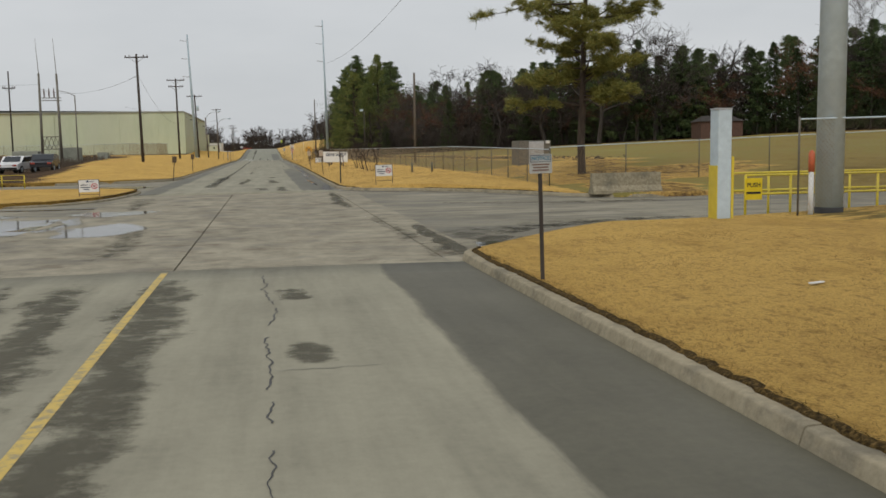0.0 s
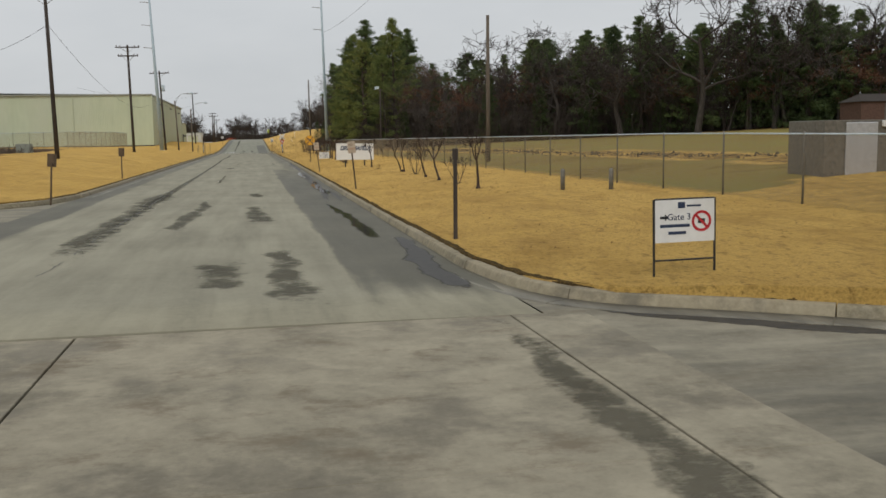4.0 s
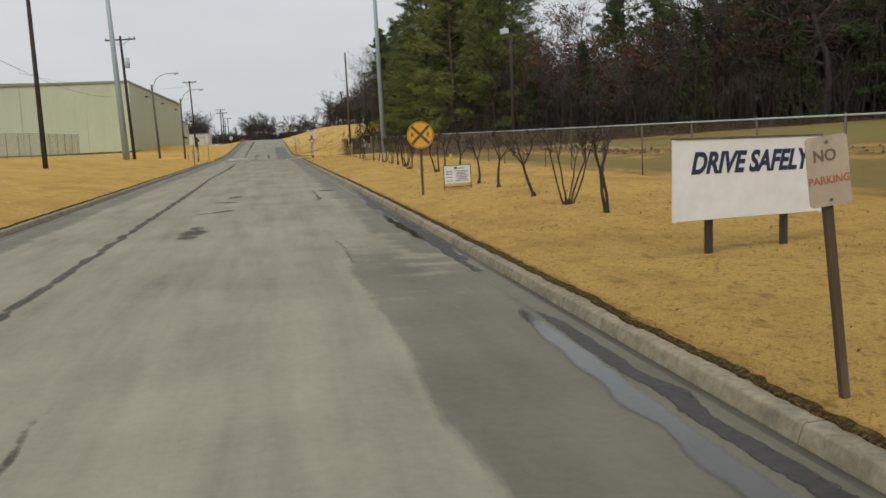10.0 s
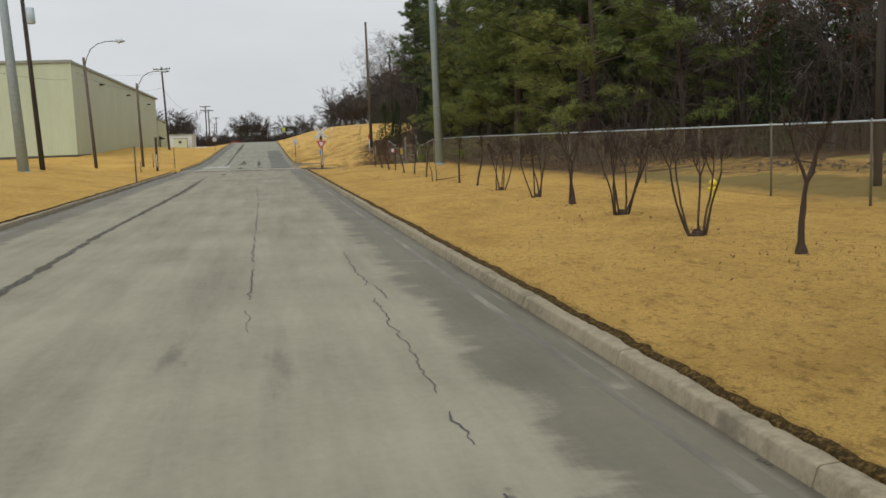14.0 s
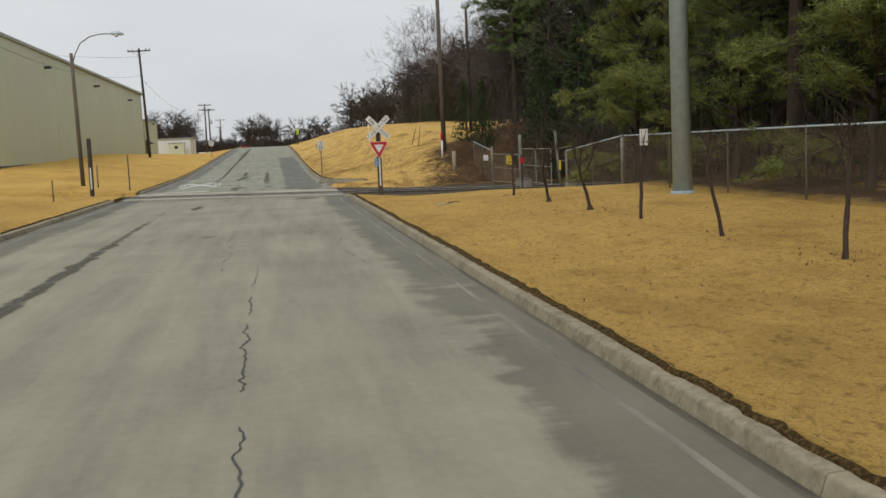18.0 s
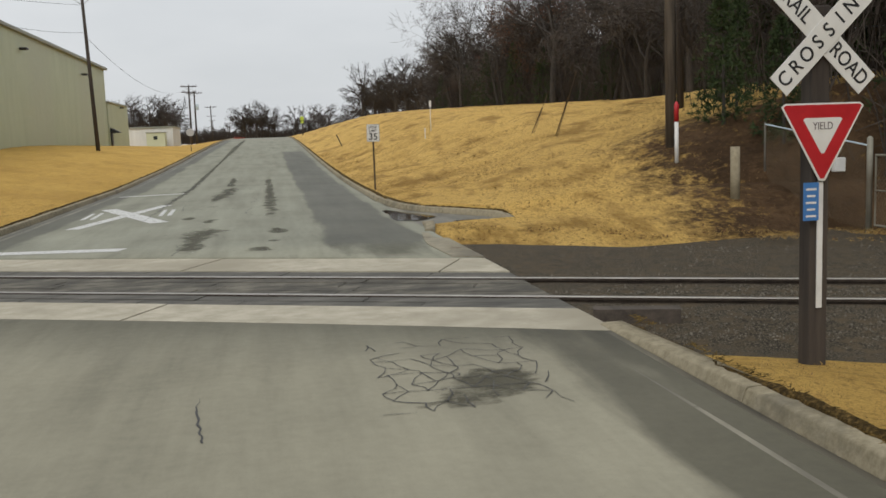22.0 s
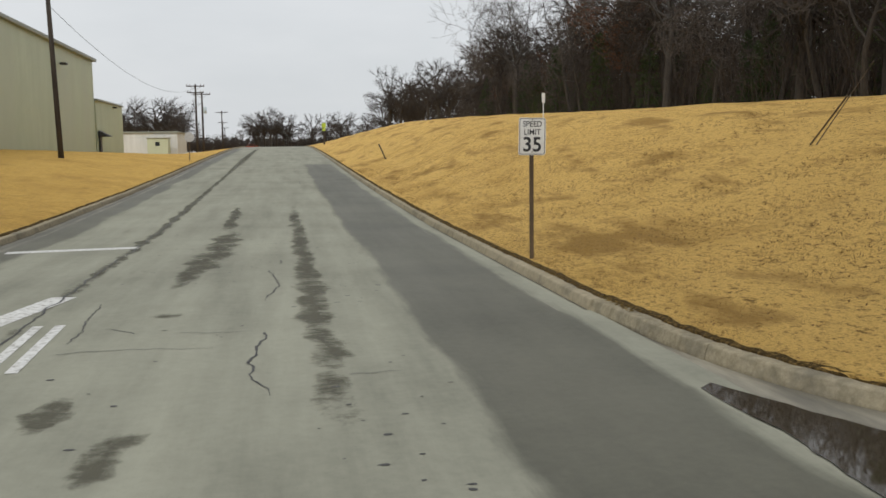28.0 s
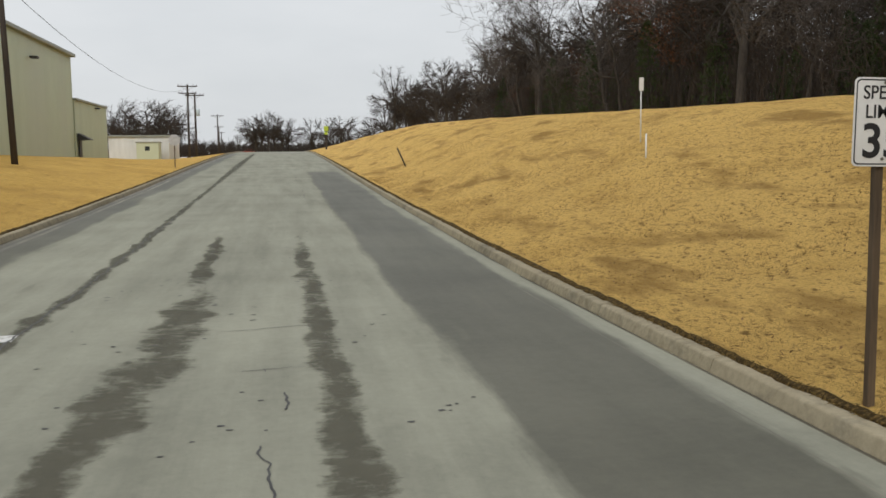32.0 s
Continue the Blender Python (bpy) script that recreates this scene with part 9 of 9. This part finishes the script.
# fallen leaves by the small trees
random.seed(3)
net = Net()
for kind, y in crape_row:
    for k in range(26):
        x2, y2 = 7.4 + random.gauss(0, 0.55), y + random.gauss(0, 0.6)
        net.leaf(Vector((x2, y2, land_right(x2, y2) + 0.02)), random.uniform(0.03, 0.07))
for k in range(9000):
    if k % 2:
        y2 = random.uniform(214, 262)
        x2 = 3.9 + random.random() * (6 if y2 > 222 else 8)
    else:
        y2, x2 = random.uniform(50, 194), 3.9 + random.random() * 7.5
    if noise.noise(Vector((x2 * 0.35, y2 * 0.35, 9))) > -0.05 or random.random() < 0.2:
        net.leaf(Vector((x2, y2, land_right(x2, y2) + 0.022)), random.uniform(0.02, 0.05))
for k in range(4200):
    x2, y2 = 5.0 + 10.5 * random.random() ** 0.55, random.uniform(203.5, 219)
    if y2 + 0.4 * x2 > 208 and noise.noise(Vector((x2 * 0.8, y2 * 0.8, 3))) > -0.25:
        net.leaf(Vector((x2, y2, land_right(x2, y2) + 0.01)), random.uniform(0.018, 0.045))
tagged(new("fallen_leaves", net.mesh("fallen_leaves", leaf_mat("pale_dead_leaves", [(0.10, 0.056, 0.022), (0.2, 0.115, 0.045), (0.3, 0.19, 0.085)]), False)), "scattered brown leaves on the lawns and the bank", "leaves", kind="stuff")
lt = thing("litter", pose(6.15, 10.2, land_right(6.15, 10.2) + 0.02, 0, 0, 20), "crumpled scrap of white paper on the grass", "litter")
part("scrap", box(-0.12, 0.12, -0.03, 0.03, 0, 0.02, 0.006), M_SIGN_W, lt)

# the cracked panel short of the crossing: cross cracks running to the gutter, tied by a crooked one
random.seed(21)
for pts, w in (
    ([(-0.7, 176.72), (0.16, 176.63), (0.7, 176.5), (1.3, 176.22), (1.67, 176.03), (2.0, 175.9), (2.58, 175.62)], 0.016),
    ([(0.35, 178.75), (0.7, 178.62), (1.05, 178.56), (1.6, 178.3), (2.25, 178.07)], 0.011),
    ([(1.28, 177.5), (1.6, 177.3), (1.95, 177.22), (2.2, 177.05), (2.5, 176.87)], 0.014),
    ([(1.85, 177.72), (2.45, 177.48)], 0.01), ([(1.82, 179.39), (2.42, 179.23)], 0.01), ([(1.9, 178.82), (2.35, 178.66)], 0.008),
    ([(1.9, 182.78), (2.76, 182.38)], 0.009), ([(0.98, 181.3), (1.08, 180.6), (1.02, 179.8), (1.14, 179.4)], 0.01),
    ([(1.0, 178.55), (1.12, 178.05), (1.21, 177.59)], 0.018), ([(1.21, 177.59), (1.3, 178.2), (1.27, 178.95), (1.33, 179.35)], 0.018),
    ([(1.21, 177.59), (1.4, 178.1), (1.5, 178.4)], 0.012), ([(1.08, 178.2), (1.36, 178.0)], 0.01), ([(1.55, 177.3), (1.7, 176.9), (1.74, 176.45), (1.86, 176.1), (1.8, 175.6), (1.72, 175.1)], 0.016),
    ([(1.4, 177.1), (1.52, 176.8), (1.5, 176.6)], 0.01), ([(1.95, 176.5), (1.98, 176.1), (2.08, 175.75)], 0.012), ([(1.62, 177.9), (1.66, 177.45)], 0.01),
    ([(0.62, 176.3), (0.68, 175.9), (0.64, 175.55)], 0.014), ([(0.3, 178.9), (0.42, 178.6), (0.36, 178.4)], 0.01), ([(2.05, 175.6), (2.12, 175.0), (2.06, 174.4)], 0.01),
):
    ribbon("crack", pts, w, M_CRACK, wear, 0.07, 0.9, 0.006, 0.05, True, False)
fb = thing("fallen_branch", pose(5.5, 182.15, land_right(5.5, 182.15)), "short dead stick lying on the lawn", "branch")
part("stick", tube([(-0.1, -0.02, 0.03), (0.12, 0.05, 0.05), (0.32, 0.08, 0.04)], [0.018, 0.014, 0.006], 6), M_CRAPE, fb)
lt = thing("litter", pose(5.28, 182.05, land_right(5.28, 182.05) + 0.012, 0, 0, 20), "pale flat scrap of board on the lawn", "litter")
part("scrap", box(-0.2, 0.2, -0.1, 0.1, 0, 0.02, 0.006), M_XSLAB, lt)

# the wet mouth of the drive
random.seed(33)
stain("damp_stain", [(4.75, 17.9), (5.0, 19.3), (5.8, 20.3), (7.0, 21.0), (8.6, 21.6)], [0.75, 1.0, 1.1, 0.9, 0.5], wear, soak=0.9)
stain("damp_stain", [(4.5, 21.0), (6.5, 23.3), (9.0, 24.6), (12.0, 25.2)], [0.4, 0.7, 0.6, 0.3], wear, 0.004, soak=0.6)
stain("puddle", [(4.0, 19.25), (4.3, 19.6), (4.62, 19.68), (4.8, 19.62)], [0.08, 0.26, 0.2, 0.06], wear, 0.008, 0.08, M_POOL)
stain("puddle", [(3.98, 18.3), (4.08, 18.9), (4.12, 19.3)], [0.08, 0.2, 0.1], wear, 0.007, 0.08, M_FILM)
stain("damp_stain", [(3.42, 16.6), (3.43, 18.5), (3.44, 20.5), (3.46, 22.5), (3.5, 25.5)], [0.33, 0.34, 0.33, 0.3, 0.16], wear, 0.0035, soak=1.2)
stain("damp_stain", [(4.6, 17.2), (4.45, 18.4), (4.5, 19.8), (4.9, 21.6)], [0.5, 0.6, 0.6, 0.5], wear, 0.0045, soak=1.1)
